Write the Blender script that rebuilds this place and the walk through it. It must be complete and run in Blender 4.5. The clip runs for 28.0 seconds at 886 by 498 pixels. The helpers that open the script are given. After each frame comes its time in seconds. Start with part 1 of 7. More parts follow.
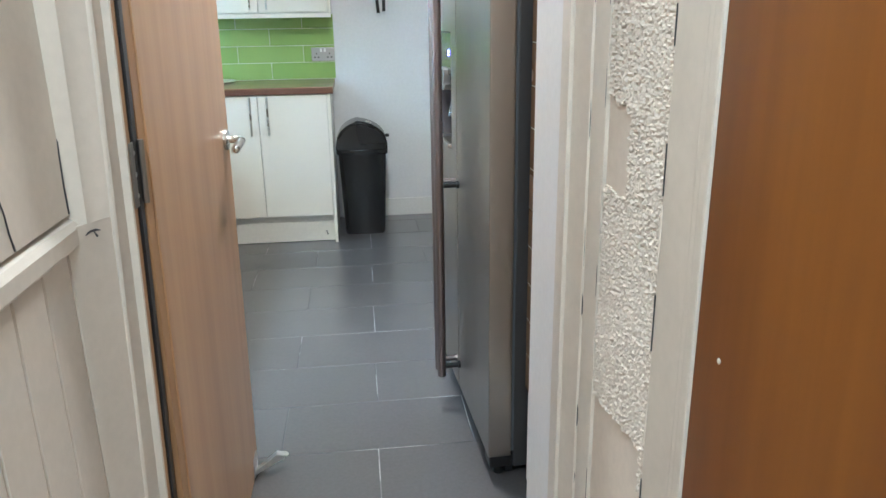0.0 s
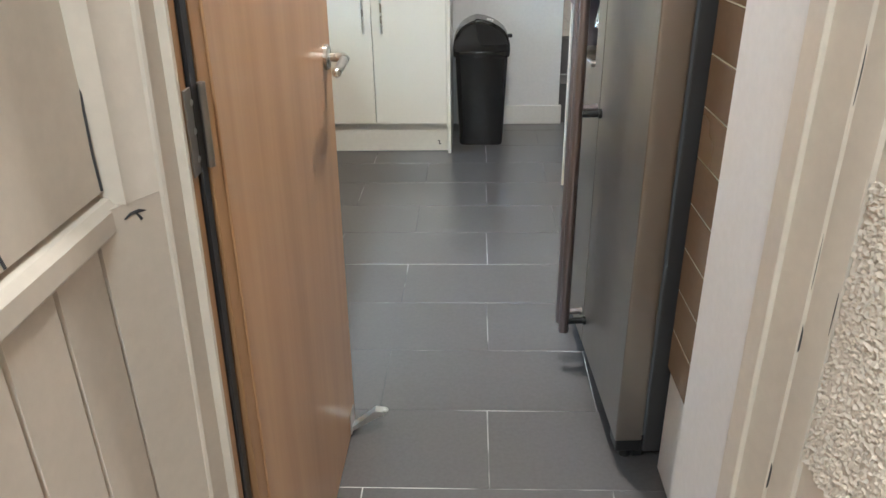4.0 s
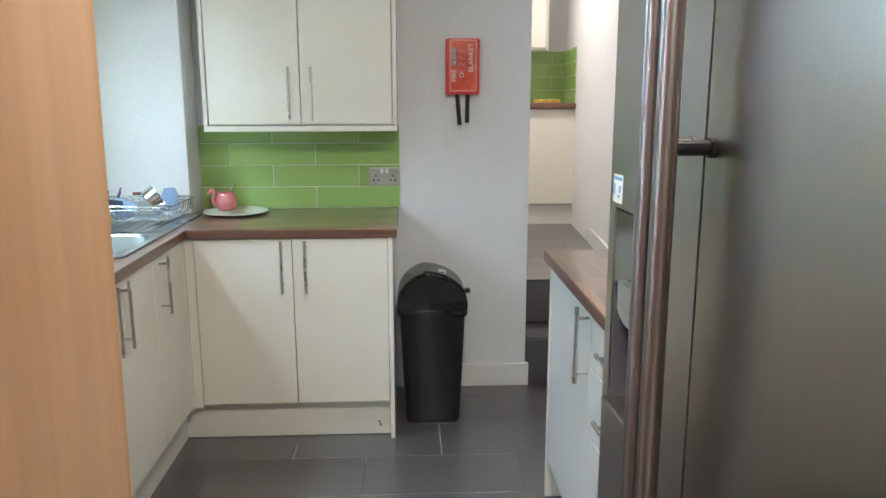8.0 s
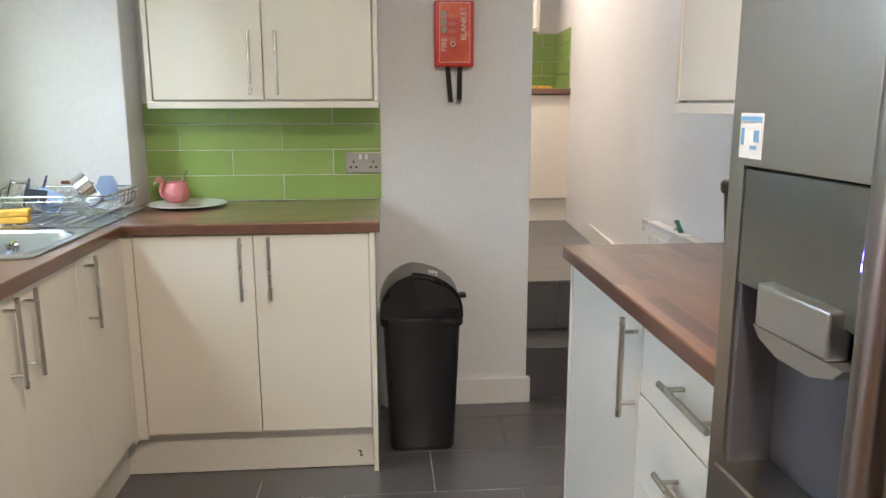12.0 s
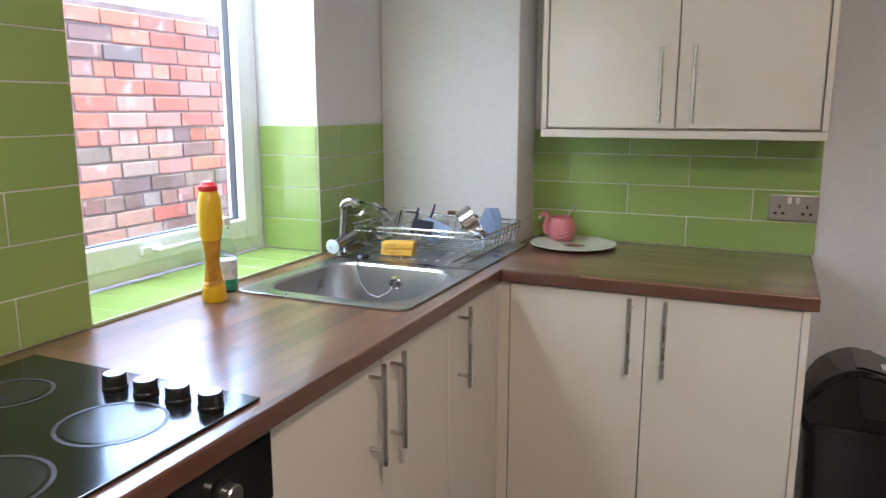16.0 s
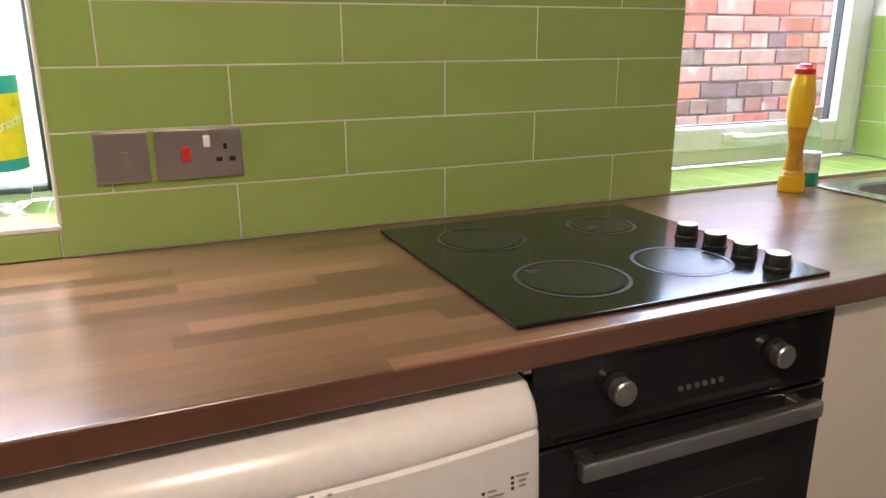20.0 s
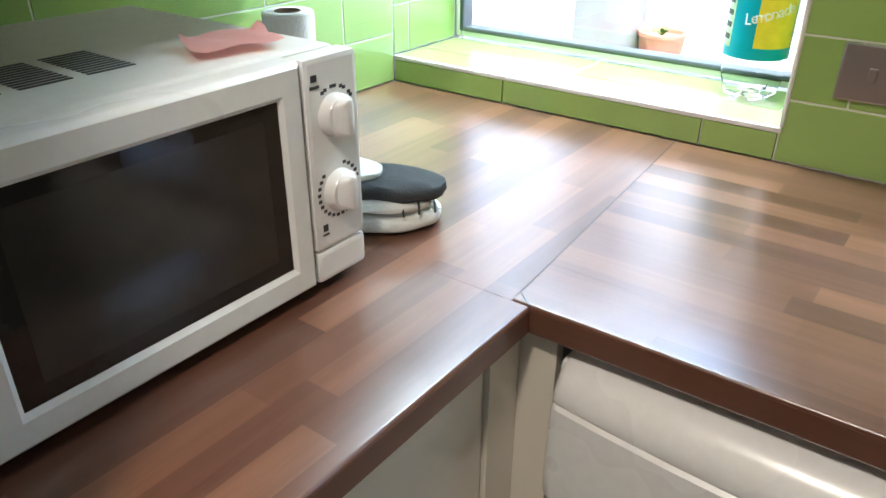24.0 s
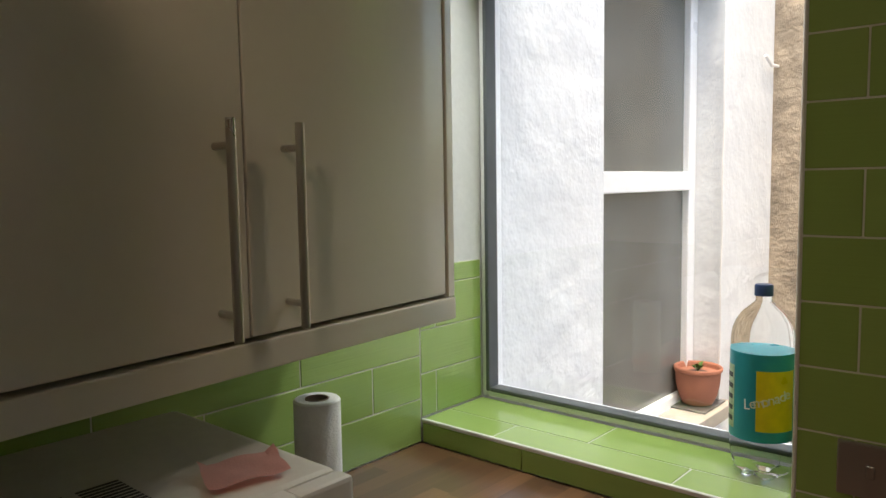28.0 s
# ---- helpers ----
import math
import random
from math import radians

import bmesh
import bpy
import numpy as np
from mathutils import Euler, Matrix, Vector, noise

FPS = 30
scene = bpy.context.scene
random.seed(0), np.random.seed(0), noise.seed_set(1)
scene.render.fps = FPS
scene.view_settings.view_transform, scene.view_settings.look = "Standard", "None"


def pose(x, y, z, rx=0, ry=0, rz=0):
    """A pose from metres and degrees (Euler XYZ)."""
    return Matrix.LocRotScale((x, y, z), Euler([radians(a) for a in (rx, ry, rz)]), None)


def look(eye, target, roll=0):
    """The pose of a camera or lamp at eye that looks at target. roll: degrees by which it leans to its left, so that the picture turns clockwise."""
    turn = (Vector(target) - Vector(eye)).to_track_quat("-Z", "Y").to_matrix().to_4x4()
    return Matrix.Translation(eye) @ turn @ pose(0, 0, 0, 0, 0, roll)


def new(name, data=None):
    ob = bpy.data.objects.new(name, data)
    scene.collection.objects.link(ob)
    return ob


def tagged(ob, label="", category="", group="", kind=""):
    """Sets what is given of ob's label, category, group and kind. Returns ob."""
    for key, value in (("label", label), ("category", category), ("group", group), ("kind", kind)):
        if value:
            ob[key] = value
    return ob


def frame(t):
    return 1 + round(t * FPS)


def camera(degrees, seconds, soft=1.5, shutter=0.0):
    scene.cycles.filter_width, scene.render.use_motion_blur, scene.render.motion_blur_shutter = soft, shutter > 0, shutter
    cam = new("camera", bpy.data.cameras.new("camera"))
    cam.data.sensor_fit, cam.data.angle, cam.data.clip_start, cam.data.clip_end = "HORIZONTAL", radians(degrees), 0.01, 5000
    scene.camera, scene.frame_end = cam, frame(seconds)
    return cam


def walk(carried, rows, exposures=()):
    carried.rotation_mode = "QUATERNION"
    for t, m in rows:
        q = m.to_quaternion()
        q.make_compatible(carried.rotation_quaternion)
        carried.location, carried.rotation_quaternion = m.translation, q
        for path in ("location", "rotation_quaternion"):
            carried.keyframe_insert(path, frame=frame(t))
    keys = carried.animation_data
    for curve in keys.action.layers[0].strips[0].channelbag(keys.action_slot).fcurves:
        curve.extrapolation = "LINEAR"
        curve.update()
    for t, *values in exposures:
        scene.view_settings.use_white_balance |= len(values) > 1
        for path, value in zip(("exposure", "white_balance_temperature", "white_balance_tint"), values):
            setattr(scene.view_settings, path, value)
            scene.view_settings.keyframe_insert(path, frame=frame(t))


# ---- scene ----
cam = camera(61.9, 28.0)
PATH = [
    (0, (1.557, 0.144, 1.28), (1.774, 2.039, 0.677), -0.9),
    (0.5, (1.561, 0.119, 1.246), (1.603, 2.024, 0.637), -0.5),
    (1, (1.567, 0.11, 1.224), (1.524, 1.982, 0.522), -0.5),
    (1.5, (1.561, 0.099, 1.216), (1.472, 1.868, 0.287), -0.6),
    (2, (1.566, 0.097, 1.22), (1.465, 1.776, 0.138), -0.8),
    (2.5, (1.58, 0.12, 1.231), (1.479, 1.782, 0.123), -0.8),
    (3, (1.592, 0.195, 1.243), (1.494, 1.881, 0.171), -0.8),
    (3.5, (1.559, 0.356, 1.255), (1.469, 2.091, 0.264), -0.5),
    (4, (1.532, 0.503, 1.293), (1.455, 2.304, 0.426), -1.0),
    (4.5, (1.512, 0.673, 1.341), (1.474, 2.563, 0.687), -0.6),
    (6.5, (1.465, 1.26, 1.426), (1.525, 3.217, 1.018), -0.5),
    (7, (1.495, 1.346, 1.422), (1.568, 3.304, 1.019), -0.3),
    (7.5, (1.496, 1.412, 1.411), (1.576, 3.37, 1.011), -0.2),
    (8, (1.488, 1.471, 1.413), (1.579, 3.43, 1.018), -0.1),
    (8.5, (1.466, 1.501, 1.413), (1.56, 3.46, 1.021), -0.1),
    (9, (1.458, 1.52, 1.411), (1.55, 3.48, 1.022), -0.1),
    (9.5, (1.435, 1.564, 1.401), (1.538, 3.522, 1.008), -0.2),
    (10, (1.429, 1.653, 1.375), (1.546, 3.609, 0.978), -0.1),
    (10.5, (1.451, 1.768, 1.339), (1.585, 3.724, 0.943), -0.1),
    (11, (1.457, 1.825, 1.314), (1.612, 3.78, 0.921), -0.1),
    (11.5, (1.452, 1.89, 1.295), (1.625, 3.843, 0.902), -0.1),
    (13.5, (1.459, 2.082, 1.356), (1.483, 4.047, 0.985), -0.1),
    (14, (1.445, 2.156, 1.378), (1.415, 4.12, 1.003), 0.1),
    (14.5, (1.39, 2.282, 1.384), (1.245, 4.24, 1.003), 0.2),
    (15, (1.293, 2.404, 1.381), (0.988, 4.343, 0.993), 0.2),
    (15.5, (1.269, 2.439, 1.379), (0.726, 4.326, 0.998), 0.1),
    (16, (1.301, 2.398, 1.37), (0.505, 4.194, 0.997), 0.0),
    (16.5, (1.332, 2.326, 1.358), (0.378, 4.044, 0.987), 0.1),
    (17, (1.36, 2.281, 1.333), (0.295, 3.933, 0.96), 0.1),
    (17.5, (1.362, 2.271, 1.309), (0.158, 3.823, 0.932), 0.0),
    (18, (1.353, 2.283, 1.289), (-0.033, 3.673, 0.907), -0.1),
    (18.5, (1.342, 2.322, 1.262), (-0.209, 3.526, 0.882), -0.2),
    (19, (1.336, 2.344, 1.252), (-0.337, 3.374, 0.874), -0.2),
    (19.5, (1.325, 2.342, 1.26), (-0.426, 3.225, 0.868), -0.2),
    (20, (1.324, 2.33, 1.261), (-0.436, 3.103, 0.709), -0.1),
    (20.5, (1.308, 2.316, 1.269), (-0.401, 2.961, 0.453), 0.1),
    (21, (1.283, 2.308, 1.276), (-0.427, 2.803, 0.363), 0.1),
    (21.5, (1.262, 2.32, 1.274), (-0.492, 2.595, 0.352), -0.2),
    (22, (1.248, 2.344, 1.274), (-0.527, 2.334, 0.352), -0.5),
    (22.5, (1.234, 2.369, 1.277), (-0.513, 2.048, 0.357), -0.9),
    (24.5, (1.245, 2.502, 1.387), (-0.055, 1.304, 0.451), 0.0),
    (25, (1.27, 2.527, 1.427), (0.044, 1.221, 0.537), -0.6),
    (25.5, (1.292, 2.536, 1.481), (0.051, 1.137, 0.771), -0.9),
    (26, (1.298, 2.545, 1.524), (0.01, 1.064, 1.14), -1.0),
    (26.5, (1.296, 2.552, 1.538), (-0.007, 1.048, 1.333), -1.1),
    (27, (1.299, 2.563, 1.543), (-0.029, 1.079, 1.361), -1.0),
    (27.5, (1.273, 2.57, 1.525), (-0.125, 1.151, 1.346), -1.1),
    (28, (1.223, 2.561, 1.511), (-0.278, 1.251, 1.331), -0.9),
]
EXPOSURES = [(0, 5.6, 4800, -6), (1, 5.5, 5200, 2), (2, 5.4, 5600, 5), (4.5, 5.5, 5200, -4), (6.5, 5.4, 5200, -4), (8, 5.2, 5300, -3), (10, 5.15, 5500, -1), (11, 5.2, 5700, 1), (14, 4.98, 6100, 6), (16, 4.65, 5900, 10), (17, 4.6, 6300, 13), (18, 4.45, 6500, 16), (19, 4.4, 6600, 18), (20, 4.57, 6600, 12), (21, 4.65, 6300, 5), (22, 4.42, 6100, 1), (24.5, 4.35, 5600, -1), (25, 4.2, 5600, -1), (25.5, 3.9, 6200, 0), (26, 3.45, 6400, 0), (26.5, 2.45, 7200, 4), (28, 2.17, 7400, 5)]
walk(cam, [(t, look(eye, target, roll)) for t, eye, target, roll in PATH], EXPOSURES)

# ---- light ----
world = bpy.data.worlds.new("overcast_sky")
scene.world = world
world.use_nodes = True
wn = world.node_tree.nodes
sky = wn.new("ShaderNodeTexSky")
sky.sky_type, sky.sun_disc = "NISHITA", False
sky.sun_elevation, sky.sun_rotation = radians(75), radians(50)
sky.dust_density = 4.0
wn["Background"].inputs[1].default_value = 0.215
world.node_tree.links.new(sky.outputs[0], wn["Background"].inputs[0])


def lamp(name, kind, m, energy, color, size=0.2, size_y=None, spread=180):
    data = bpy.data.lights.new(name, kind)
    data.energy, data.color = energy, color
    if kind == "AREA":
        data.size = size
        if size_y:
            data.shape, data.size_y = "RECTANGLE", size_y
        data.spread = radians(spread)
    elif kind == "SUN":
        data.angle = radians(size)
    else:
        data.shadow_soft_size = size
    ob = new(name, data)
    ob.matrix_world = m
    return ob


SUN_WAY = Vector((-0.12, -0.10, -0.985))
lamp("sun", "SUN", look((0, 0, 8), Vector((0, 0, 8)) + SUN_WAY), 0.75, (1.0, 0.97, 0.93), 25)
# ceiling lights of the kitchen, the corridor and the room up the steps
lamp("kitchen_light", "AREA", look((1.64, 2.42, 2.36), (1.64, 2.42, 0)), 1.20, (1.0, 0.78, 0.63), 0.14)
lamp("corridor_light", "AREA", look((1.40, -0.15, 2.36), (1.40, -0.15, 0)), 0.75, (1.0, 0.91, 0.82), 0.25)
lamp("upper_room_light", "AREA", look((1.95, 6.3, 2.80), (1.95, 6.3, 0)), 0.95, (1.0, 0.78, 0.64), 0.3)
# added area lamps at the two window heads stand in for steep sky light
lamp("window_light", "AREA", look((-0.06, 1.82, 2.088), (-0.03, 1.82, 1.088)), 0.80, (0.90, 0.97, 1.0), 0.76, 0.09, 105)
lamp("window_light", "AREA", look((-0.12, 3.93, 2.138), (0.00, 3.93, 1.138)), 0.40, (0.90, 0.97, 1.0), 0.72, 0.20, 120)


# ---- materials ----
def material(name):
    m = bpy.data.materials.new(name)
    m.use_nodes = True
    t = m.node_tree
    return m, t.nodes, t.links, t.nodes["Principled BSDF"]


def coords(nodes, links, scale=(1, 1, 1), rot=(0, 0, 0), random_shift=False):
    tc, mp = nodes.new("ShaderNodeTexCoord"), nodes.new("ShaderNodeMapping")
    mp.inputs["Scale"].default_value, mp.inputs["Rotation"].default_value = scale, rot
    links.new(tc.outputs["Object"], mp.inputs["Vector"])
    if random_shift:
        oi, mul = nodes.new("ShaderNodeObjectInfo"), nodes.new("ShaderNodeVectorMath")
        mul.operation = "SCALE"
        mul.inputs[0].default_value = (7.3, 5.1, 9.7)
        links.new(oi.outputs["Random"], mul.inputs["Scale"])
        links.new(mul.outputs[0], mp.inputs["Location"])
    return mp.outputs["Vector"]


def noise_tex(nodes, links, vec, scale, detail=4.0, rough=0.6):
    n = nodes.new("ShaderNodeTexNoise")
    n.inputs["Scale"].default_value, n.inputs["Detail"].default_value, n.inputs["Roughness"].default_value = scale, detail, rough
    links.new(vec, n.inputs["Vector"])
    return n.outputs["Fac"]


def ramp(nodes, links, fac, stops):
    r = nodes.new("ShaderNodeValToRGB")
    while len(r.color_ramp.elements) < len(stops):
        r.color_ramp.elements.new(0.5)
    for e, (p, c) in zip(r.color_ramp.elements, stops):
        e.position, e.color = p, (*c, 1) if len(c) == 3 else c
    links.new(fac, r.inputs["Fac"])
    return r.outputs["Color"]


def mix(nodes, links, fac, a, b, mode="MIX"):
    m = nodes.new("ShaderNodeMix")
    m.data_type, m.blend_type = "RGBA", mode
    for sock, v in ((m.inputs[0], fac), (m.inputs[6], a), (m.inputs[7], b)):
        if hasattr(v, "is_linked"):
            links.new(v, sock)
        else:
            sock.default_value = v if isinstance(v, (int, float)) else (*v, 1)
    return m.outputs[2]


def bump(nodes, links, bsdf, height, strength, distance=0.002):
    b = nodes.new("ShaderNodeBump")
    b.inputs["Strength"].default_value, b.inputs["Distance"].default_value = strength, distance
    links.new(height, b.inputs["Height"])
    links.new(b.outputs["Normal"], bsdf.inputs["Normal"])


def dark(c, k):
    return tuple(v * k for v in c)


def surf(name, base, rough, metal=0.0, var=0.12, scale=3.0, grain=60.0, grain_amount=0.06, relief=0.0, relief_scale=150.0, relief_size=0.001,
         coat=0.0, stretch=(1, 1, 1), rough_var=0.08, per_object=0.0):
    """A painted, moulded or metal surface: large soft stains, fine grain, uneven gloss, relief."""
    m, n, l, b = material(name)
    v = coords(n, l, stretch, random_shift=True)
    big = noise_tex(n, l, v, scale, 3, 0.5)
    fine = noise_tex(n, l, v, grain, 3)
    col = ramp(n, l, big, [(0.08, dark(base, 1 - var * 1.6)), (0.92, dark(base, 1 + var * 0.8))])
    col = mix(n, l, grain_amount, col, ramp(n, l, fine, [(0.35, (0.25, 0.25, 0.25)), (0.65, (1, 1, 1))]), "MULTIPLY")
    if per_object:
        oi = n.new("ShaderNodeObjectInfo")
        col = mix(n, l, per_object, col, ramp(n, l, oi.outputs["Random"], [(0, (0.55, 0.55, 0.55)), (1, (1, 1, 1))]), "MULTIPLY")
    l.new(col, b.inputs["Base Color"])
    rr = n.new("ShaderNodeMapRange")
    rr.inputs["To Min"].default_value, rr.inputs["To Max"].default_value = max(0.02, rough - rough_var), min(1, rough + rough_var)
    l.new(big, rr.inputs["Value"])
    l.new(rr.outputs["Result"], b.inputs["Roughness"])
    b.inputs["Metallic"].default_value = metal
    b.inputs["Coat Weight"].default_value = coat
    b.inputs["Coat Roughness"].default_value = 0.06 if rough < 0.25 else rough * 0.75
    if relief:
        bump(n, l, b, noise_tex(n, l, v, relief_scale, 4), relief, relief_size)
    return m


def stave_worktop(name, along_y):
    """Laminate printed with walnut staves, a little glossy."""
    m, n, l, b = material(name)
    rot = (0, 0, radians(90)) if along_y else (0, 0, 0)
    v = coords(n, l, rot=rot)
    br = n.new("ShaderNodeTexBrick")
    br.offset, br.offset_frequency, br.squash, br.squash_frequency = 0.37, 2, 1.35, 3
    br.inputs["Scale"].default_value = 1.0
    br.inputs["Brick Width"].default_value, br.inputs["Row Height"].default_value = 0.31, 0.042
    br.inputs["Mortar Size"].default_value, br.inputs["Mortar Smooth"].default_value, br.inputs["Bias"].default_value = 0.0, 0.0, 0.0
    br.inputs["Color1"].default_value, br.inputs["Color2"].default_value, br.inputs["Mortar"].default_value = (0, 0, 0, 1), (1, 1, 1, 1), (0.3, 0.3, 0.3, 1)
    l.new(v, br.inputs["Vector"])
    col = ramp(n, l, br.outputs["Color"], [(0.0, (0.102, 0.044, 0.028)), (0.35, (0.146, 0.065, 0.040)), (0.7, (0.184, 0.083, 0.049)), (1.0, (0.240, 0.114, 0.066))])
    gv = coords(n, l, (60, 3.2, 20) if along_y else (3.2, 60, 20))
    gr = noise_tex(n, l, gv, 1.0, 6, 0.65)
    col = mix(n, l, 0.55, col, ramp(n, l, gr, [(0.28, (0.50, 0.47, 0.45)), (0.66, (1, 1, 1))]), "MULTIPLY")
    worn = noise_tex(n, l, coords(n, l), 2.0, 3)
    l.new(col, b.inputs["Base Color"])
    rr = n.new("ShaderNodeMapRange")
    rr.inputs["To Min"].default_value, rr.inputs["To Max"].default_value = 0.26, 0.32
    l.new(worn, rr.inputs["Value"])
    l.new(rr.outputs["Result"], b.inputs["Roughness"])
    b.inputs["Coat Weight"].default_value, b.inputs["Coat Roughness"].default_value = 0.75, 0.24
    bump(n, l, b, gr, 0.05, 0.001)
    return m


def veneer(name, light, deep, rough, stretch, coat=0.0):
    """Long-grained wood."""
    m, n, l, b = material(name)
    v = coords(n, l, stretch)
    g = noise_tex(n, l, v, 1.0, 7, 0.62)
    w = noise_tex(n, l, coords(n, l, (6, 6, 0.7)), 1.0, 3)
    col = ramp(n, l, g, [(0.28, deep), (0.72, light)])
    col = mix(n, l, 0.5, col, ramp(n, l, w, [(0.3, (0.62, 0.58, 0.55)), (0.7, (1, 1, 1))]), "MULTIPLY")
    l.new(col, b.inputs["Base Color"])
    b.inputs["Roughness"].default_value, b.inputs["Coat Weight"].default_value, b.inputs["Coat Roughness"].default_value = rough, coat, 0.15
    bump(n, l, b, g, 0.12, 0.001)
    return m


def green_tile():
    m, n, l, b = material("green_tile")
    v = coords(n, l, (1.2, 1.2, 190), random_shift=True)
    lines = noise_tex(n, l, v, 1.0, 3)
    soft = noise_tex(n, l, coords(n, l, random_shift=True), 6.0, 3)
    oi = n.new("ShaderNodeObjectInfo")
    col = ramp(n, l, oi.outputs["Random"], [(0, (0.285, 0.412, 0.112)), (1, (0.332, 0.458, 0.140))])
    col = mix(n, l, 0.18, col, ramp(n, l, soft, [(0.3, (0.7, 0.75, 0.6)), (0.7, (1, 1, 1))]), "MULTIPLY")
    l.new(col, b.inputs["Base Color"])
    b.inputs["Roughness"].default_value = 0.17
    bump(n, l, b, lines, 0.35, 0.0012)
    return m


def brick_material(name, stops):
    m, n, l, b = material(name)
    v = coords(n, l, random_shift=True)
    oi = n.new("ShaderNodeObjectInfo")
    isl = n.new("ShaderNodeNewGeometry")
    add = n.new("ShaderNodeMath")
    add.operation = "ADD"
    l.new(oi.outputs["Random"], add.inputs[0])
    l.new(isl.outputs["Random Per Island"], add.inputs[1])
    fr = n.new("ShaderNodeMath")
    fr.operation = "FRACT"
    l.new(add.outputs[0], fr.inputs[0])
    col = ramp(n, l, fr.outputs[0], stops)
    st = noise_tex(n, l, v, 26.0, 6)
    col = mix(n, l, 0.4, col, ramp(n, l, st, [(0.32, (0.45, 0.42, 0.42)), (0.6, (1, 1, 1))]), "MULTIPLY")
    sp = noise_tex(n, l, v, 9.0, 4)
    col = mix(n, l, ramp(n, l, sp, [(0.60, (0, 0, 0)), (0.74, (0.55, 0.55, 0.55))]), col, (0.48, 0.42, 0.36))
    l.new(col, b.inputs["Base Color"])
    b.inputs["Roughness"].default_value = 0.9
    bump(n, l, b, st, 0.6, 0.004)
    return m


def glass_material(name, tint=(1, 1, 1), rough=0.0, ior=1.45):
    m, n, l, b = material(name)
    b.inputs["Base Color"].default_value = (*tint, 1)
    b.inputs["Transmission Weight"].default_value, b.inputs["Roughness"].default_value, b.inputs["IOR"].default_value = 1.0, rough, ior
    return m


def brushed_steel(name, base=(0.50, 0.50, 0.49), rough=0.3, along=(2, 2, 260), amount=0.12):
    m, n, l, b = material(name)
    g = noise_tex(n, l, coords(n, l, along), 1.0, 4)
    s = noise_tex(n, l, coords(n, l), 5.0, 4)
    col = ramp(n, l, g, [(0.25, dark(base, 0.94)), (0.75, dark(base, 1.03))])
    l.new(col, b.inputs["Base Color"])
    b.inputs["Metallic"].default_value = 1.0
    rr = n.new("ShaderNodeMapRange")
    rr.inputs["To Min"].default_value, rr.inputs["To Max"].default_value = rough - 0.06, rough + 0.10
    l.new(s, rr.inputs["Value"])
    l.new(rr.outputs["Result"], b.inputs["Roughness"])
    bump(n, l, b, g, amount, 0.0006)
    return m


M_WALL = surf("white_emulsion", (0.76, 0.75, 0.74), 0.62, var=0.05, scale=1.6, relief=0.25, relief_scale=90, relief_size=0.0015)
M_CEIL = surf("ceiling_emulsion", (0.80, 0.79, 0.77), 0.8, var=0.03)
M_GLOSSWHITE = surf("white_gloss_paint", (0.78, 0.76, 0.72), 0.32, var=0.06, scale=2.5, relief=0.15, relief_scale=40)
M_CREAM = surf("cream_gloss_door", (0.74, 0.685, 0.585), 0.38, var=0.02, scale=1.2, grain_amount=0.02, coat=0.5, rough_var=0.04)
M_CREAM.node_tree.nodes["Principled BSDF"].inputs["Coat Roughness"].default_value = 0.06
M_CARCASS = surf("cream_board", (0.72, 0.68, 0.60), 0.4, var=0.04)
M_TILE = green_tile()
M_GROUT = surf("pale_grout", (0.70, 0.70, 0.58), 0.85, var=0.2, scale=8)
M_FLOORTILE = surf("slate_floor_tile", (0.099, 0.093, 0.094), 0.34, var=0.06, scale=1.2, grain=90, grain_amount=0.18, relief=0.10, relief_scale=70, relief_size=0.001, rough_var=0.015, per_object=0.18, coat=0.7)
M_FLOORGROUT, n_, l_, b_ = material("floor_grout")
soil = noise_tex(n_, l_, coords(n_, l_), 2.4, 4)
l_.new(ramp(n_, l_, soil, [(0.47, (0.095, 0.095, 0.10)), (0.64, (0.64, 0.63, 0.61))]), b_.inputs["Base Color"])
b_.inputs["Roughness"].default_value = 0.85
M_TOP_Y = stave_worktop("walnut_worktop_long", True)
M_TOP_X = stave_worktop("walnut_worktop_short", False)
M_EDGE = veneer("walnut_edge_band", (0.165, 0.075, 0.046), (0.115, 0.050, 0.031), 0.3, (2.0, 2.0, 60), 0.2)
M_DOOR = veneer("oak_veneer", (0.53, 0.325, 0.170), (0.37, 0.205, 0.098), 0.36, (13, 13, 0.75), 0.25)
M_DOOREDGE = veneer("oak_lipping", (0.42, 0.25, 0.12), (0.30, 0.165, 0.075), 0.45, (16, 16, 1.2))
M_ORANGE = veneer("varnished_mahogany_ply", (0.235, 0.088, 0.013), (0.130, 0.042, 0.007), 0.30, (9, 9, 0.55), 0.25)
M_STEEL = brushed_steel("brushed_steel")
M_FRIDGE = brushed_steel("fridge_steel", (0.375, 0.345, 0.305), 0.30, (1.5, 320, 1.5), 0.0)
M_HANDLE = brushed_steel("satin_nickel", (0.56, 0.54, 0.50), 0.26, (3, 3, 3), 0.02)
M_DARKHANDLE = brushed_steel("tinted_steel_bar", (0.30, 0.26, 0.262), 0.32, (3, 3, 3), 0.02)
M_CHROME = surf("chrome", (0.75, 0.76, 0.77), 0.08, 1.0, var=0.03, rough_var=0.03)
M_SINK = brushed_steel("sink_steel", (0.46, 0.46, 0.46), 0.27, (3, 120, 3), 0.05)
M_BLACKGLASS = surf("black_ceramic_glass", (0.012, 0.013, 0.014), 0.14, var=0.4, scale=7, rough_var=0.07)
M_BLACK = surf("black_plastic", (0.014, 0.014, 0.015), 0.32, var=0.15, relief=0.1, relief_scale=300)
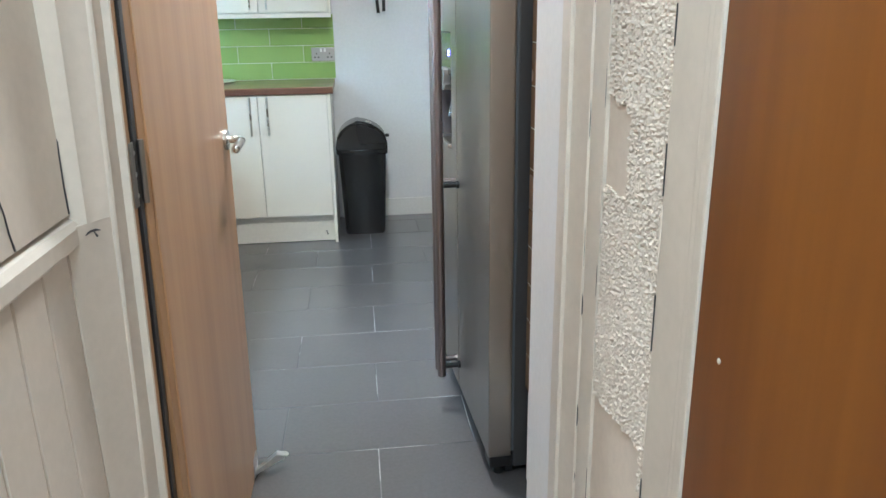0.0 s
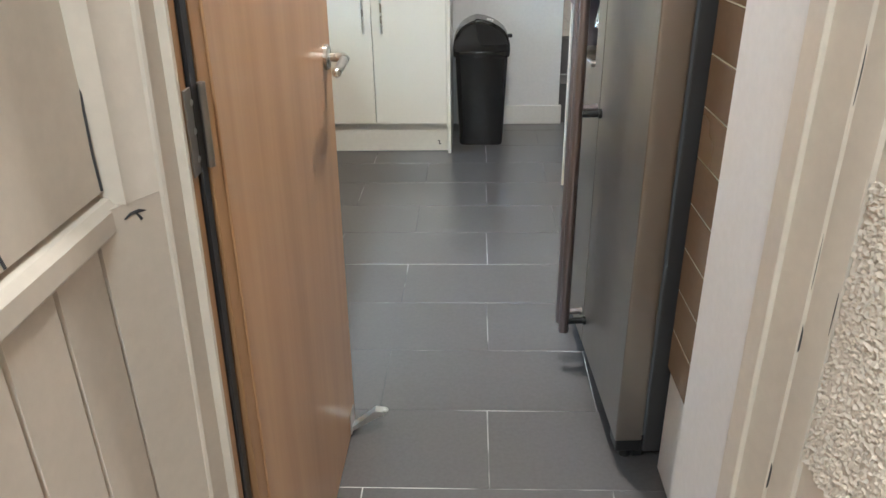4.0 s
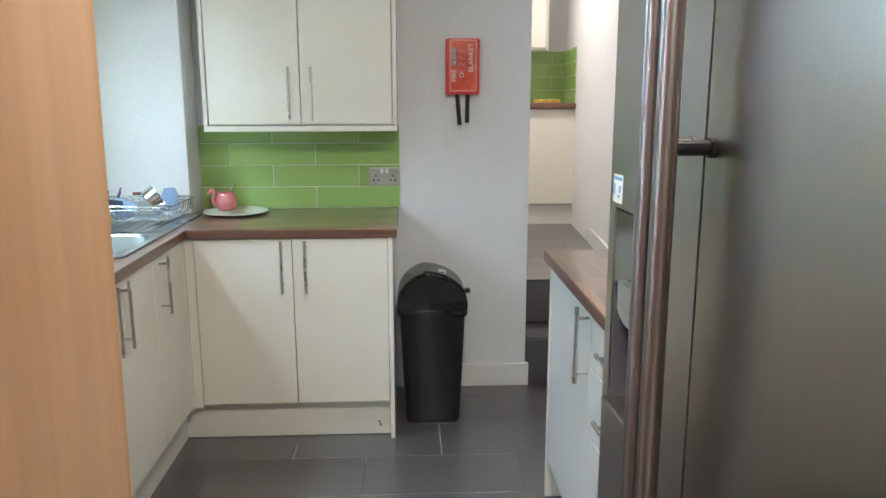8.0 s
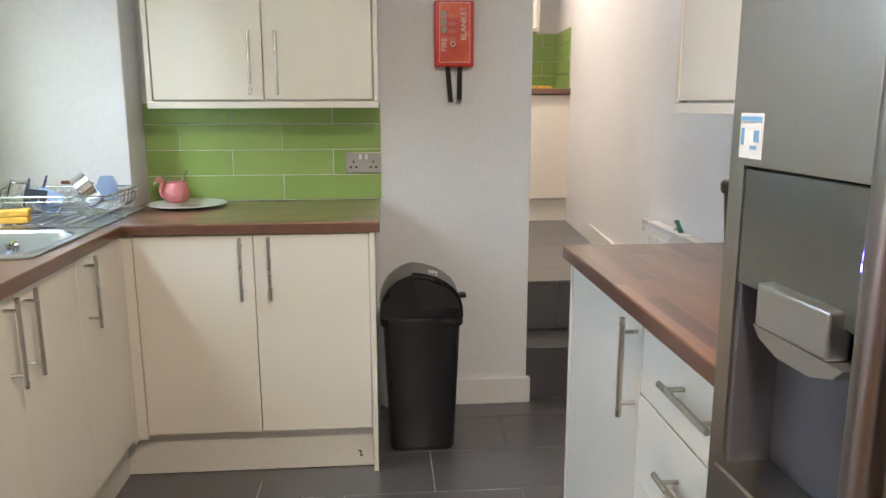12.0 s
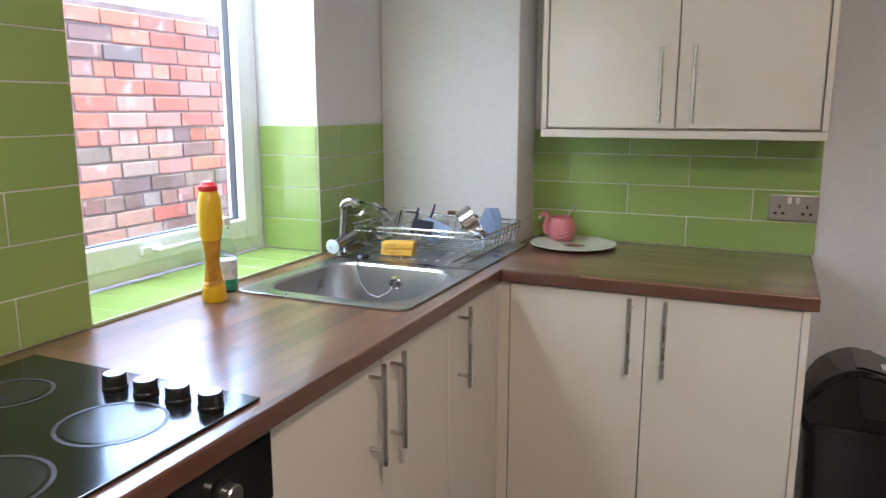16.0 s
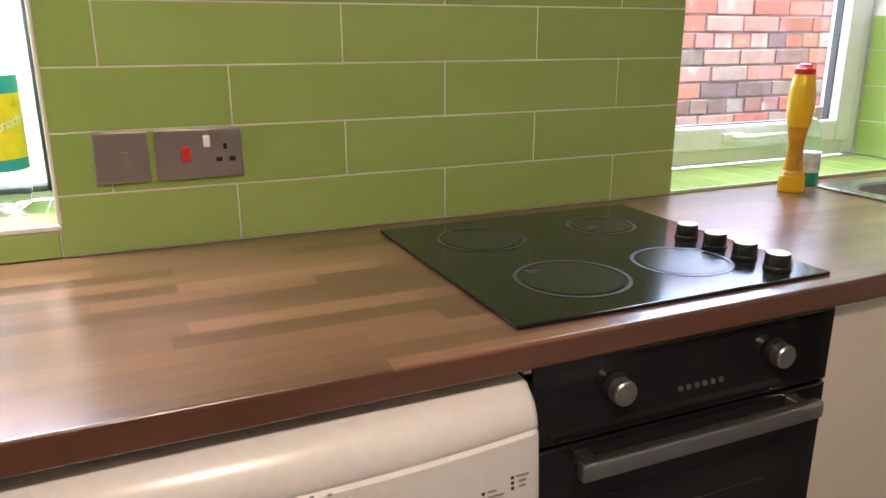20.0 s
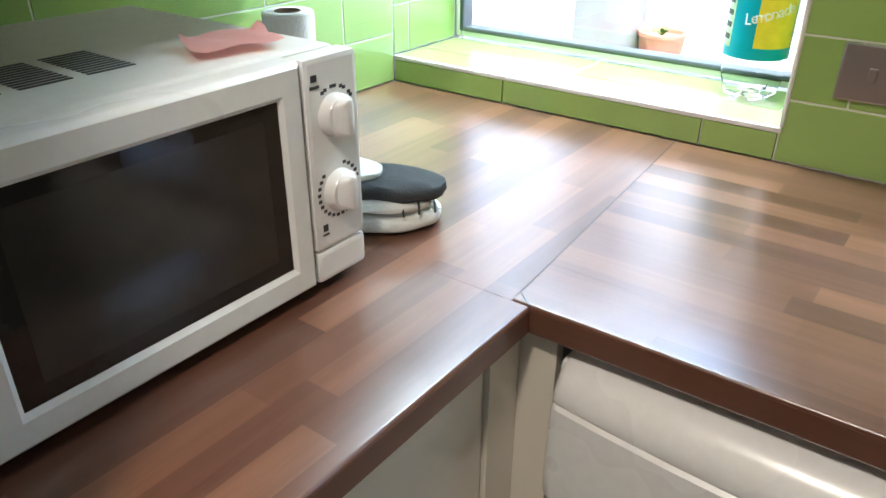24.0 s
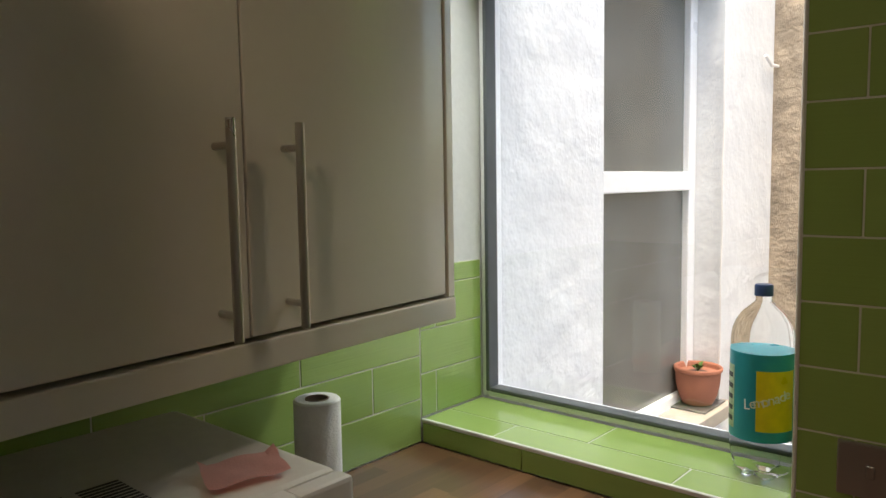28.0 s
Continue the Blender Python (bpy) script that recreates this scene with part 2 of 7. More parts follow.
M_BIN = surf("black_bin_plastic", (0.013, 0.013, 0.014), 0.19, var=0.2, relief=0.12, relief_scale=240)
M_BLACKGLOSS = surf("black_gloss_plastic", (0.012, 0.012, 0.013), 0.09, var=0.2)
M_WHITEGOODS = surf("white_enamel", (0.80, 0.79, 0.77), 0.28, var=0.03, coat=0.3)
M_MICRO = surf("white_coated_steel", (0.76, 0.75, 0.71), 0.42, var=0.05, relief=0.1, relief_scale=400)
M_UPVC = surf("white_upvc", (0.82, 0.83, 0.84), 0.3, var=0.03)
M_GREYSEAL = surf("grey_rubber_seal", (0.10, 0.11, 0.12), 0.5)
M_RED = surf("red_plastic", (0.62, 0.035, 0.03), 0.3, var=0.08)
M_WHITEPRINT = surf("white_print", (0.82, 0.80, 0.78), 0.5, var=0.05)
M_DARKPRINT = surf("dark_print", (0.04, 0.04, 0.045), 0.5, var=0.05)
M_GLASS = glass_material("window_glass")
M_LAMINATE = veneer("pale_laminate", (0.60, 0.545, 0.48), (0.49, 0.435, 0.38), 0.42, (14, 1.2, 14))
M_CORRIDOR = surf("cream_old_paint", (0.66, 0.60, 0.52), 0.42, var=0.09, scale=2.4, relief=0.3, relief_scale=26, relief_size=0.002)
M_STUCCO = surf("white_masonry_paint", (0.70, 0.71, 0.72), 0.85, var=0.08, scale=3, relief=0.8, relief_scale=6, relief_size=0.022)
M_STONE = surf("weathered_stone", (0.42, 0.335, 0.245), 0.95, var=0.5, scale=7, relief=1.0, relief_scale=18, relief_size=0.02)
M_BRICK = brick_material("red_brick", [(0.0, (0.22, 0.075, 0.052)), (0.2, (0.36, 0.105, 0.066)), (0.45, (0.41, 0.145, 0.090)), (0.6, (0.26, 0.085, 0.062)), (0.75, (0.36, 0.20, 0.155)), (0.88, (0.15, 0.085, 0.072)), (1.0, (0.11, 0.095, 0.090))])
M_MOSSBRICK = brick_material("grimy_brick", [(0.0, (0.11, 0.075, 0.060)), (0.3, (0.19, 0.100, 0.070)), (0.6, (0.15, 0.125, 0.095)), (0.8, (0.26, 0.150, 0.100)), (1.0, (0.21, 0.19, 0.16))])
M_BRICKJOINT = surf("grey_mortar", (0.165, 0.13, 0.115), 0.95, var=0.4, scale=9, relief=0.6, relief_scale=80)
M_MORTAR = surf("lime_mortar", (0.42, 0.37, 0.32), 0.95, var=0.3, scale=9, relief=0.6, relief_scale=80)
M_PAVING = surf("concrete_paving", (0.26, 0.25, 0.24), 0.9, var=0.3, scale=4, relief=0.4, relief_scale=50)
M_ALU = brushed_steel("aluminium_strip", (0.72, 0.71, 0.69), 0.3, (3, 200, 200), 0.05)


# ---- building helpers ----
def box(bm, a, b, bevel=0.0, seg=1):
    """A box from corner a to corner b, its edges rounded by bevel."""
    flat = bm.faces.layers.int.get("flat")
    if flat is None:
        flat = bm.faces.layers.int.new("flat")
    before = set(bm.faces)
    geo = bmesh.ops.create_cube(bm, size=1.0)["verts"]
    c = [(p + q) / 2 for p, q in zip(a, b)]
    s = [abs(q - p) for p, q in zip(a, b)]
    for v in geo:
        v.co = Vector((v.co[i] * s[i] + c[i] for i in range(3)))
    if bevel:
        es = list({e for v in geo for e in v.link_edges})
        bmesh.ops.bevel(bm, geom=es, offset=min(bevel, min(s) * 0.45), segments=seg, affect="EDGES", profile=0.6)
    bm.normal_update()
    for face in bm.faces:
        if face not in before and max(abs(k) for k in face.normal) > 0.9999:
            face[flat] = 1
    return bm


def boxes(*items, bevel=0.0, seg=1):
    bm = bmesh.new()
    for a, b in items:
        box(bm, a, b, bevel, seg)
    return bm


def rod(bm, a, b, r, sides=12, r2=None):
    """A round bar from a to b."""
    a, b = Vector(a), Vector(b)
    m = Matrix.Translation((a + b) / 2) @ (b - a).to_track_quat("Z", "Y").to_matrix().to_4x4()
    bmesh.ops.create_cone(bm, cap_ends=True, segments=sides, radius1=r, radius2=r if r2 is None else r2, depth=(b - a).length, matrix=m)
    return bm


def sweep(bm, pts, r, sides=8, closed=False):
    """A tube of radius r along a line of points."""
    pts = [Vector(p) for p in pts]
    n, rings, side = len(pts), [], None
    for i, p in enumerate(pts):
        q0, q1 = (pts[i - 1], pts[(i + 1) % n]) if closed else (pts[max(0, i - 1)], pts[min(n - 1, i + 1)])
        d = (q1 - q0).normalized()
        side = (d.orthogonal() if side is None else side - d * side.dot(d)).normalized()
        up = d.cross(side)
        rr = r[i] if isinstance(r, (list, tuple)) else r
        rings.append([bm.verts.new(p + (side * math.cos(k * math.tau / sides) + up * math.sin(k * math.tau / sides)) * rr) for k in range(sides)])
    for i in range(n if closed else n - 1):
        u, w = rings[i], rings[(i + 1) % n]
        for k in range(sides):
            bm.faces.new((u[k], u[(k + 1) % sides], w[(k + 1) % sides], w[k]))
    if not closed:
        bm.faces.new(rings[0][::-1])
        bm.faces.new(rings[-1])
    return bm


def lathe(bm, profile, center, sides=28, axis=None):
    """Turns a profile of (radius, height) about an upright line through center."""
    rings = []
    for r, h in profile:
        rings.append([bm.verts.new((center[0] + r * math.cos(k * math.tau / sides), center[1] + r * math.sin(k * math.tau / sides), center[2] + h)) for k in range(sides)])
    for u, w in zip(rings, rings[1:]):
        for k in range(sides):
            bm.faces.new((u[k], u[(k + 1) % sides], w[(k + 1) % sides], w[k]))
    if profile[0][0] > 1e-4:
        bm.faces.new(rings[0][::-1])
    if profile[-1][0] > 1e-4:
        bm.faces.new(rings[-1])
    if axis is not None:
        m = Matrix.Translation(center) @ Vector(axis).to_track_quat("Z", "Y").to_matrix().to_4x4() @ Matrix.Translation(-Vector(center))
        for ring_ in rings:
            for v in ring_:
                v.co = m @ v.co
    return bm


def outline(w, d, r, seg=5):
    """The corners of a rounded rectangle round the origin."""
    out = []
    for sx, sy, a0 in ((1, 1, 0), (-1, 1, 90), (-1, -1, 180), (1, -1, 270)):
        for k in range(seg + 1):
            a = radians(a0 + 90 * k / seg)
            out.append((sx * (w / 2 - r) + r * math.cos(a), sy * (d / 2 - r) + r * math.sin(a)))
    return out


def loft(bm, loops, cap=True):
    """Skins loops of equally many points."""
    vs = [[bm.verts.new(p) for p in lp] for lp in loops]
    n = len(vs[0])
    for u, w in zip(vs, vs[1:]):
        for k in range(n):
            bm.faces.new((u[k], u[(k + 1) % n], w[(k + 1) % n], w[k]))
    if cap:
        bm.faces.new(vs[0][::-1])
        bm.faces.new(vs[-1])
    return bm


def prism(bm, pts, axis, lo, hi):
    """An outline of two coordinates, drawn out along the third axis (x, y or z)."""
    def at(p, v):
        return {"x": (v, p[0], p[1]), "y": (p[0], v, p[1]), "z": (p[0], p[1], v)}[axis]
    return loft(bm, [[at(p, lo) for p in pts], [at(p, hi) for p in pts]])


def mesh_of(bm, name, smooth=True):
    bmesh.ops.recalc_face_normals(bm, faces=bm.faces[:])
    me = bpy.data.meshes.new(name)
    flat = bm.faces.layers.int.get("flat")
    level = [flat is not None and face[flat] == 1 for face in bm.faces]
    if flat is not None:
        bm.faces.layers.int.remove(flat)
    bm.to_mesh(me)
    bm.free()
    if smooth:
        for p in me.polygons:
            p.use_smooth = True
        me.set_sharp_from_angle(angle=radians(32))
        for p in me.polygons:
            if level[p.index]:
                p.use_smooth = False
    return me


def thing(name, base, label, category, group="", kind=""):
    """An Empty at its base, which carries the parts of a thing."""
    ob = new(name)
    ob.empty_display_size = 0.05
    ob.location = base
    return tagged(ob, label, category, group, kind)


def root_place(ob):
    p = Vector((0, 0, 0))
    while ob is not None:
        p += Vector(ob.location)
        ob = ob.parent
    return p


def part(name, bm, material_, parent, label=""):
    """Links a bmesh, drawn in the world's metres, as one mesh under a thing or a part."""
    bm.transform(Matrix.Translation(-root_place(parent)))
    ob = new(name, mesh_of(bm, name))
    ob.data.materials.append(material_)
    ob.parent = parent
    return tagged(ob, label)


def solo(name, bm, material_, label, category, group="", kind=""):
    """A thing that is one mesh; its origin lies at the middle of its base."""
    vs = [v.co for v in bm.verts]
    base = Vector((sum(v.x for v in vs) / len(vs), sum(v.y for v in vs) / len(vs), min(v.z for v in vs)))
    bm.transform(Matrix.Translation(-base))
    ob = new(name, mesh_of(bm, name))
    ob.data.materials.append(material_)
    ob.location = base
    return tagged(ob, label, category, group, kind)


def setting(name, bm, material_, label, category=""):
    ob = new(name, mesh_of(bm, name))
    ob.data.materials.append(material_)
    return tagged(ob, label, category or name.rstrip("_0123456789"), kind="structure")


def piece(name, mesh, material_, parent, place, turn=None):
    """One tile, brick or board that shares its mesh with others."""
    ob = new(name, mesh)
    if not mesh.materials:
        mesh.materials.append(material_)
    ob.parent = parent
    ob.matrix_local = Matrix.Translation(Vector(place) - root_place(parent)) @ (turn or Matrix.Identity(4))
    return ob


def bar_handle(parent, at, length, out, way="z", label="brushed steel bar handle"):
    """A round bar on two short posts; at is its middle on the door's face, out the way it stands off."""
    at, out = Vector(at), Vector(out)
    d = {"x": Vector((1, 0, 0)), "y": Vector((0, 1, 0)), "z": Vector((0, 0, 1))}[way]
    bm = bmesh.new()
    rod(bm, at + out * 0.034 - d * length / 2, at + out * 0.034 + d * length / 2, 0.006, 14)
    for s in (-1, 1):
        rod(bm, at + d * s * (length / 2 - 0.03), at + out * 0.034 + d * s * (length / 2 - 0.03), 0.0045, 10)
    return part("handle", bm, M_HANDLE, parent, label)


def flat_text(parent, words, size, m, material_, name="lettering", label=""):
    """Raised letters in the built-in font, laid by the matrix m."""
    cu = bpy.data.curves.new("lettering", "FONT")
    cu.body, cu.size, cu.extrude, cu.align_x, cu.align_y = words, size, 0.0003, "CENTER", "CENTER"
    tmp = bpy.data.objects.new("lettering", cu)
    me = bpy.data.meshes.new_from_object(tmp)
    bpy.data.objects.remove(tmp)
    me.materials.clear()
    me.materials.append(material_)
    ob = new(name, me)
    ob.parent = parent
    ob.matrix_local = Matrix.Translation(-root_place(parent)) @ m
    return tagged(ob, label)


def facing(place, right, up):
    """The pose of a plate whose own x is right and whose y is up."""
    r, u = Vector(right).normalized(), Vector(up).normalized()
    m = Matrix((r, u, r.cross(u))).transposed().to_4x4()
    m.translation = place
    return m


# ---- the large structure ----
CEIL_H, UP_H = 2.40, 0.48
NEAR_Y, FAR_Y, RIGHT_X = 1.42, 4.99, 2.60
DOOR_L, DOOR_R, HALL_R = 1.20, 1.885, 1.925
WIN1, WIN2 = (1.42, 2.226, 0.966, 2.10), (3.486, 4.372, 0.917, 2.15)

floor = setting("floor", boxes(((-0.30, 1.30, -0.12), (2.66, 5.02, -0.0012))), M_FLOORGROUT, "dark slate-grey rectangular floor tiles with pale grout", "floor")
hall_floor = setting("hall_floor", boxes(((1.05, -1.6, -0.12), (2.05, 1.275, -0.010))), M_MORTAR, "pale wood-effect laminate boards in the corridor", "floor")
setting("ceiling", boxes(((-0.32, 1.29, CEIL_H), (2.66, 5.02, CEIL_H + 0.15))), M_CEIL, "plain white painted kitchen ceiling", "ceiling")
setting("ceiling_hall", boxes(((1.0, -1.6, CEIL_H), (2.1, 1.29, CEIL_H + 0.15))), M_CEIL, "plain white corridor ceiling", "ceiling")

# window wall, in pieces round its two openings
WX0, WX1 = -0.30, -0.008
wall_left = setting("wall_left", boxes(
    ((WX0, 1.29, -0.1), (WX1, 1.4105, CEIL_H)), ((WX0, 1.411, -0.1), (WX1, WIN1[1] + 0.0079, WIN1[2] - 0.010)), ((WX0, 1.411, WIN1[3]), (WX1, WIN1[1] + 0.0079, CEIL_H)),
    ((WX0, WIN1[1] + 0.008, -0.1), (WX1, WIN2[0] - 0.008, CEIL_H)), ((WX0, WIN2[0] - 0.008, -0.1), (WX1, WIN2[1] + 0.008, WIN2[2] - 0.010)),
    ((WX0, WIN2[0] - 0.008, WIN2[3]), (WX1, WIN2[1] + 0.008, CEIL_H)), ((WX0, WIN2[1] + 0.008, -0.1), (WX1, 5.02, CEIL_H))),
    M_WALL, "white wall with two windows and green tiles", "wall")
setting("wall_column", boxes(((-0.006, 4.80, 0.80), (0.514, 4.995, CEIL_H)), bevel=0.004), M_WALL, "white boxed-in column in the corner beside the sink", "wall")
wall_far = setting("wall_far", boxes(((0.0, FAR_Y + 0.004, -0.1), (2.064, FAR_Y + 0.15, CEIL_H + 0.4))), M_WALL, "white painted wall behind the corner units", "wall")
wall_near = setting("wall_near", boxes(((-0.30, 1.295, -0.1), (DOOR_L - 0.035, NEAR_Y - 0.006, CEIL_H)), ((DOOR_L - 0.035, 1.295, 2.06), (DOOR_R + 0.03, NEAR_Y - 0.006, CEIL_H))), M_WALL, "white wall with the doorway to the corridor", "wall")
setting("wall_nib", boxes(((DOOR_R + 0.018, 1.3338, -0.1), (2.64, 1.56, CEIL_H))), M_WALL, "short white wall beside the fridge", "wall")
wall_right = setting("wall_right", boxes(((RIGHT_X, 1.56, -0.1), (RIGHT_X + 0.15, 5.03, CEIL_H))), M_WALL, "white wall above the side units and radiator", "wall")
skew = bmesh.new()
prism(skew, [(RIGHT_X, 5.03), (RIGHT_X + 0.15, 5.03), (2.95, 7.72), (2.775, 7.72)], "z", -0.1, 3.0)
setting("wall_stair", skew, M_WALL, "white wall along the steps, in warm light", "wall")
setting("wall_upper_end", boxes(((1.2, 7.56, 0.3), (2.80, 7.70, 3.0))), M_WALL, "white end wall of the upper room", "wall")
setting("wall_upper_left", boxes(((1.20, 5.15, -0.1), (1.30, 7.6, 3.0))), M_WALL, "white side wall of the upper room", "wall")
setting("ceiling_upper", boxes(((1.2, 5.02, 2.88), (2.95, 7.7, 3.0))), M_CEIL, "white ceiling of the upper room", "ceiling")
setting("wall_over_steps", boxes(((2.064, 5.03, 2.40), (2.66, 5.10, 2.9))), M_WALL, "white wall above the opening to the steps", "wall")
up_floor = setting("upper_floor", boxes(((1.30, 5.33, 0.30), (2.80, 7.56, UP_H - 0.0012))), M_FLOORGROUT, "dark tiled floor at the head of the steps", "floor")

# skirting boards
def skirting(name, a, b, h, label):
    bm = boxes((a, (b[0], b[1], a[2] + h)), bevel=0.004, seg=2)
    return setting(name, bm, M_GLOSSWHITE, label, "baseboard")


skirting("baseboard_far", (1.44, FAR_Y - 0.016, 0), (2.080, FAR_Y + 0.004, 0), 0.115, "white gloss skirting board behind the bin")
skirting("baseboard_corner", (2.064, FAR_Y + 0.0045, 0), (2.080, FAR_Y + 0.012, 0), 0.115, "white gloss skirting return at the wall corner")
skirting("baseboard_nib", (DOOR_R + 0.004, 1.335, 0.001), (DOOR_R + 0.0175, 1.560, 0), 0.10, "white gloss skirting board beside the doorway")
sk = bmesh.new()
prism(sk, [(2.602, 5.26), (2.584, 5.26), (2.752, 7.02), (2.770, 7.02)], "z", UP_H, UP_H + 0.105)
setting("baseboard_stair", sk, M_GLOSSWHITE, "white gloss skirting board along the upper floor", "baseboard")

# steps up to the back room
M_STEPGROUT = surf("pale_step_grout", (0.40, 0.39, 0.37), 0.85, var=0.3, scale=14)
for k, (y0, z1) in enumerate(((5.012, 0.24), (5.262, UP_H))):
    st = thing("step", (2.33, y0, 0), "dark slate-tiled step with a grey grout joint", "step", "steps to the back room", "structure")
    part("core", boxes(((2.066, y0 + 0.012, 0 if k == 0 else 0.24), (2.605, y0 + 0.30, z1 - 0.012))), M_STEPGROUT, st)
    cut = 2.26 if k else 2.32
    for x0, x1 in ((2.068, cut - 0.002), (cut + 0.002, 2.60)):
        part("riser_tile", boxes(((x0, y0, 0.002 if k == 0 else 0.246), (x1, y0 + 0.011, z1 - 0.013)), bevel=0.001), M_FLOORTILE, st)
    part("tread_tile", boxes(((2.068, y0 - 0.004, z1 - 0.011), (2.60, y0 + 0.245, z1)), bevel=0.0015), M_FLOORTILE, st)

# corridor shell
setting("wall_hall_back", boxes(((1.0, -1.62, -0.1), (2.1, -1.5, CEIL_H))), M_CORRIDOR, "cream end wall of the corridor", "wall")
setting("wall_hall_left", boxes(((1.02, -1.5, -0.1), (1.118, 1.27, CEIL_H))), M_CORRIDOR, "cream painted corridor wall, cracked paint", "wall")
setting("wall_hall_right", boxes(((HALL_R + 0.002, 0.88, -0.1), (2.10, 1.29, CEIL_H)), ((HALL_R + 0.002, -1.5, 2.03), (2.10, 0.88, CEIL_H)), ((HALL_R + 0.002, -1.5, -0.1), (2.10, 0.02, 2.03))), M_CORRIDOR, "corridor wall with rough textured paper, torn", "wall")

# outside
ground = setting("ground", boxes(((-60, -60, -0.35), (-0.30, 60, -0.25))), M_PAVING, "grey concrete yard outside the windows", "ground")
W_Y = 1.37
setting("yard_wall", boxes(((-0.945, W_Y - 0.35, -0.25), (-0.30, W_Y, 4.2)), ((-2.63, W_Y - 0.35, -0.25), (-1.98, W_Y, 4.2)), ((-1.98, W_Y - 0.35, -0.25), (-0.945, W_Y, 0.50)), ((-1.98, W_Y - 0.35, 2.35), (-0.945, W_Y, 4.2)), ((-1.98, W_Y - 0.349, 0.50), (-0.945, W_Y - 0.33, 2.35))), M_STUCCO, "white rough-rendered outer wall with a window", "wall")
setting("yard_boundary", boxes(((-3.0, W_Y - 0.4, -0.25), (-2.632, 3.4, 3.4)), bevel=0.02), M_STONE, "weathered stone boundary wall in the yard", "wall")
# unseen wall added above and beyond the kitchen to shade the brick outhouse
setting("house_wall", boxes(((WX0, 2.45, CEIL_H + 0.151), (WX1, 9.0, 6.2)), ((WX0, 5.021, -0.25), (WX1, 9.0, CEIL_H + 0.15))), M_STUCCO, "unseen white rendered wall added to shade the brick outhouse", "wall")


# ---- windows ----
def window_frame(bm, x0, x1, y0, y1, z0, z1, t):
    for a, b in (((x0, y0, z0), (x1, y0 + t, z1)), ((x0, y1 - t, z0), (x1, y1, z1)), ((x0, y0 + t, z0), (x1, y1 - t, z0 + t)), ((x0, y0 + t, z1 - t), (x1, y1 - t, z1))):
        box(bm, a, b, 0.006, 2)
    return bm


def upvc_window(name, x, y0, y1, z0, z1, t, label, sash):
    w = thing(name, (x, (y0 + y1) / 2, z0), label, "window", kind="structure")
    fr = part("window_frame", window_frame(bmesh.new(), x - 0.035, x + 0.035, y0, y1, z0, z1, t), M_UPVC, w, "white plastic window frame")
    a0, a1, b0, b1 = y0 + t, y1 - t, z0 + t, z1 - t
    if sash:
        part("sash", window_frame(bmesh.new(), x - 0.020, x + 0.050, a0 - 0.012, a1 + 0.012, b0 - 0.012, b1 + 0.012, sash), M_UPVC, w, "white plastic opening sash")
        a0, a1, b0, b1 = a0 + sash - 0.012, a1 - sash + 0.012, b0 + sash - 0.012, b1 - sash + 0.012
    part("seal", window_frame(bmesh.new(), x - 0.006, x + (0.022 if sash else 0.038), a0 - 0.004, a1 + 0.004, b0 - 0.004, b1 + 0.004, 0.008 if sash else 0.012), M_GREYSEAL, w, "dark grey glazing seal")
    pane = part("pane", boxes(((x - 0.004, a0, b0), (x + 0.004, a1, b1))), M_GLASS, w, "clear glass")
    pane.visible_shadow = False
    return w


win1 = upvc_window("window_1", -0.262, WIN1[0] + 0.001, WIN1[1] - 0.001, WIN1[2] + 0.004, WIN1[3] - 0.001, 0.017, "tall fixed window above a green-tiled sill", 0)
win2 = upvc_window("window_2", -0.262, WIN2[0] + 0.001, WIN2[1] - 0.001, WIN2[2] + 0.004, WIN2[3] - 0.001, 0.055, "white plastic window with an opening sash by the sink", 0.062)
hb = bmesh.new()
box(hb, (-0.214, 3.83, 0.985), (-0.200, 3.90, 1.008), 0.004, 2)
sweep(hb, [(-0.200, 3.865, 0.997), (-0.180, 3.868, 0.998), (-0.174, 3.90, 0.999), (-0.172, 4.02, 1.002)], [0.007, 0.008, 0.008, 0.006], 10)
part("window_handle", hb, M_UPVC, win2, "white lever handle")


# ---- kitchen units ----
def base_unit(name, a, b, front, label, group="base units", top=0.868):
    """A carcass from a to b; front is the face the doors hang on: '+x', '-x', '+y' or '-y'."""
    u = thing(name, ((a[0] + b[0]) / 2, (a[1] + b[1]) / 2, 0), label, "base cabinet", group)
    part("body", boxes(((a[0], a[1], 0.15), (b[0], b[1], top))), M_CARCASS, u)
    return u


def slab_door(parent, a, b, label="", name="door"):
    return part(name, boxes((a, b), bevel=0.0025, seg=2), M_CREAM, parent, label or "cream high-gloss door")


# corner unit on the far wall
far_unit = base_unit("base_cabinet", (0.63, 4.429, 0), (1.418, 4.98, 0), "-y", "cream gloss two-door base cabinet beside the bin")
for x0, x1, hx in ((0.626, 1.0145, 0.977), (1.0175, 1.400, 1.071)):
    d = slab_door(far_unit, (x0, 4.410, 0.168), (x1, 4.428, 0.868))
    bar_handle(d, (hx, 4.410, 0.757), 0.213, (0, -1, 0))
part("end_panel", boxes(((1.402, 4.408, 0.0), (1.420, 4.98, 0.871)), bevel=0.0015), M_CREAM, far_unit, "cream end panel down to the floor")
part("plinth", boxes(((0.50, 4.452, 0.003), (1.4015, 4.468, 0.149))), M_CARCASS, far_unit, "cream plinth board with a small chip")
bm = boxes(((1.352, 4.4512, 0.038), (1.357, 4.4522, 0.062)), ((1.357, 4.4512, 0.040), (1.363, 4.4522, 0.045)), ((1.346, 4.4512, 0.058), (1.352, 4.4522, 0.063)))
part("chip", bm, M_DARKPRINT, far_unit, "dark chip in the plinth board")
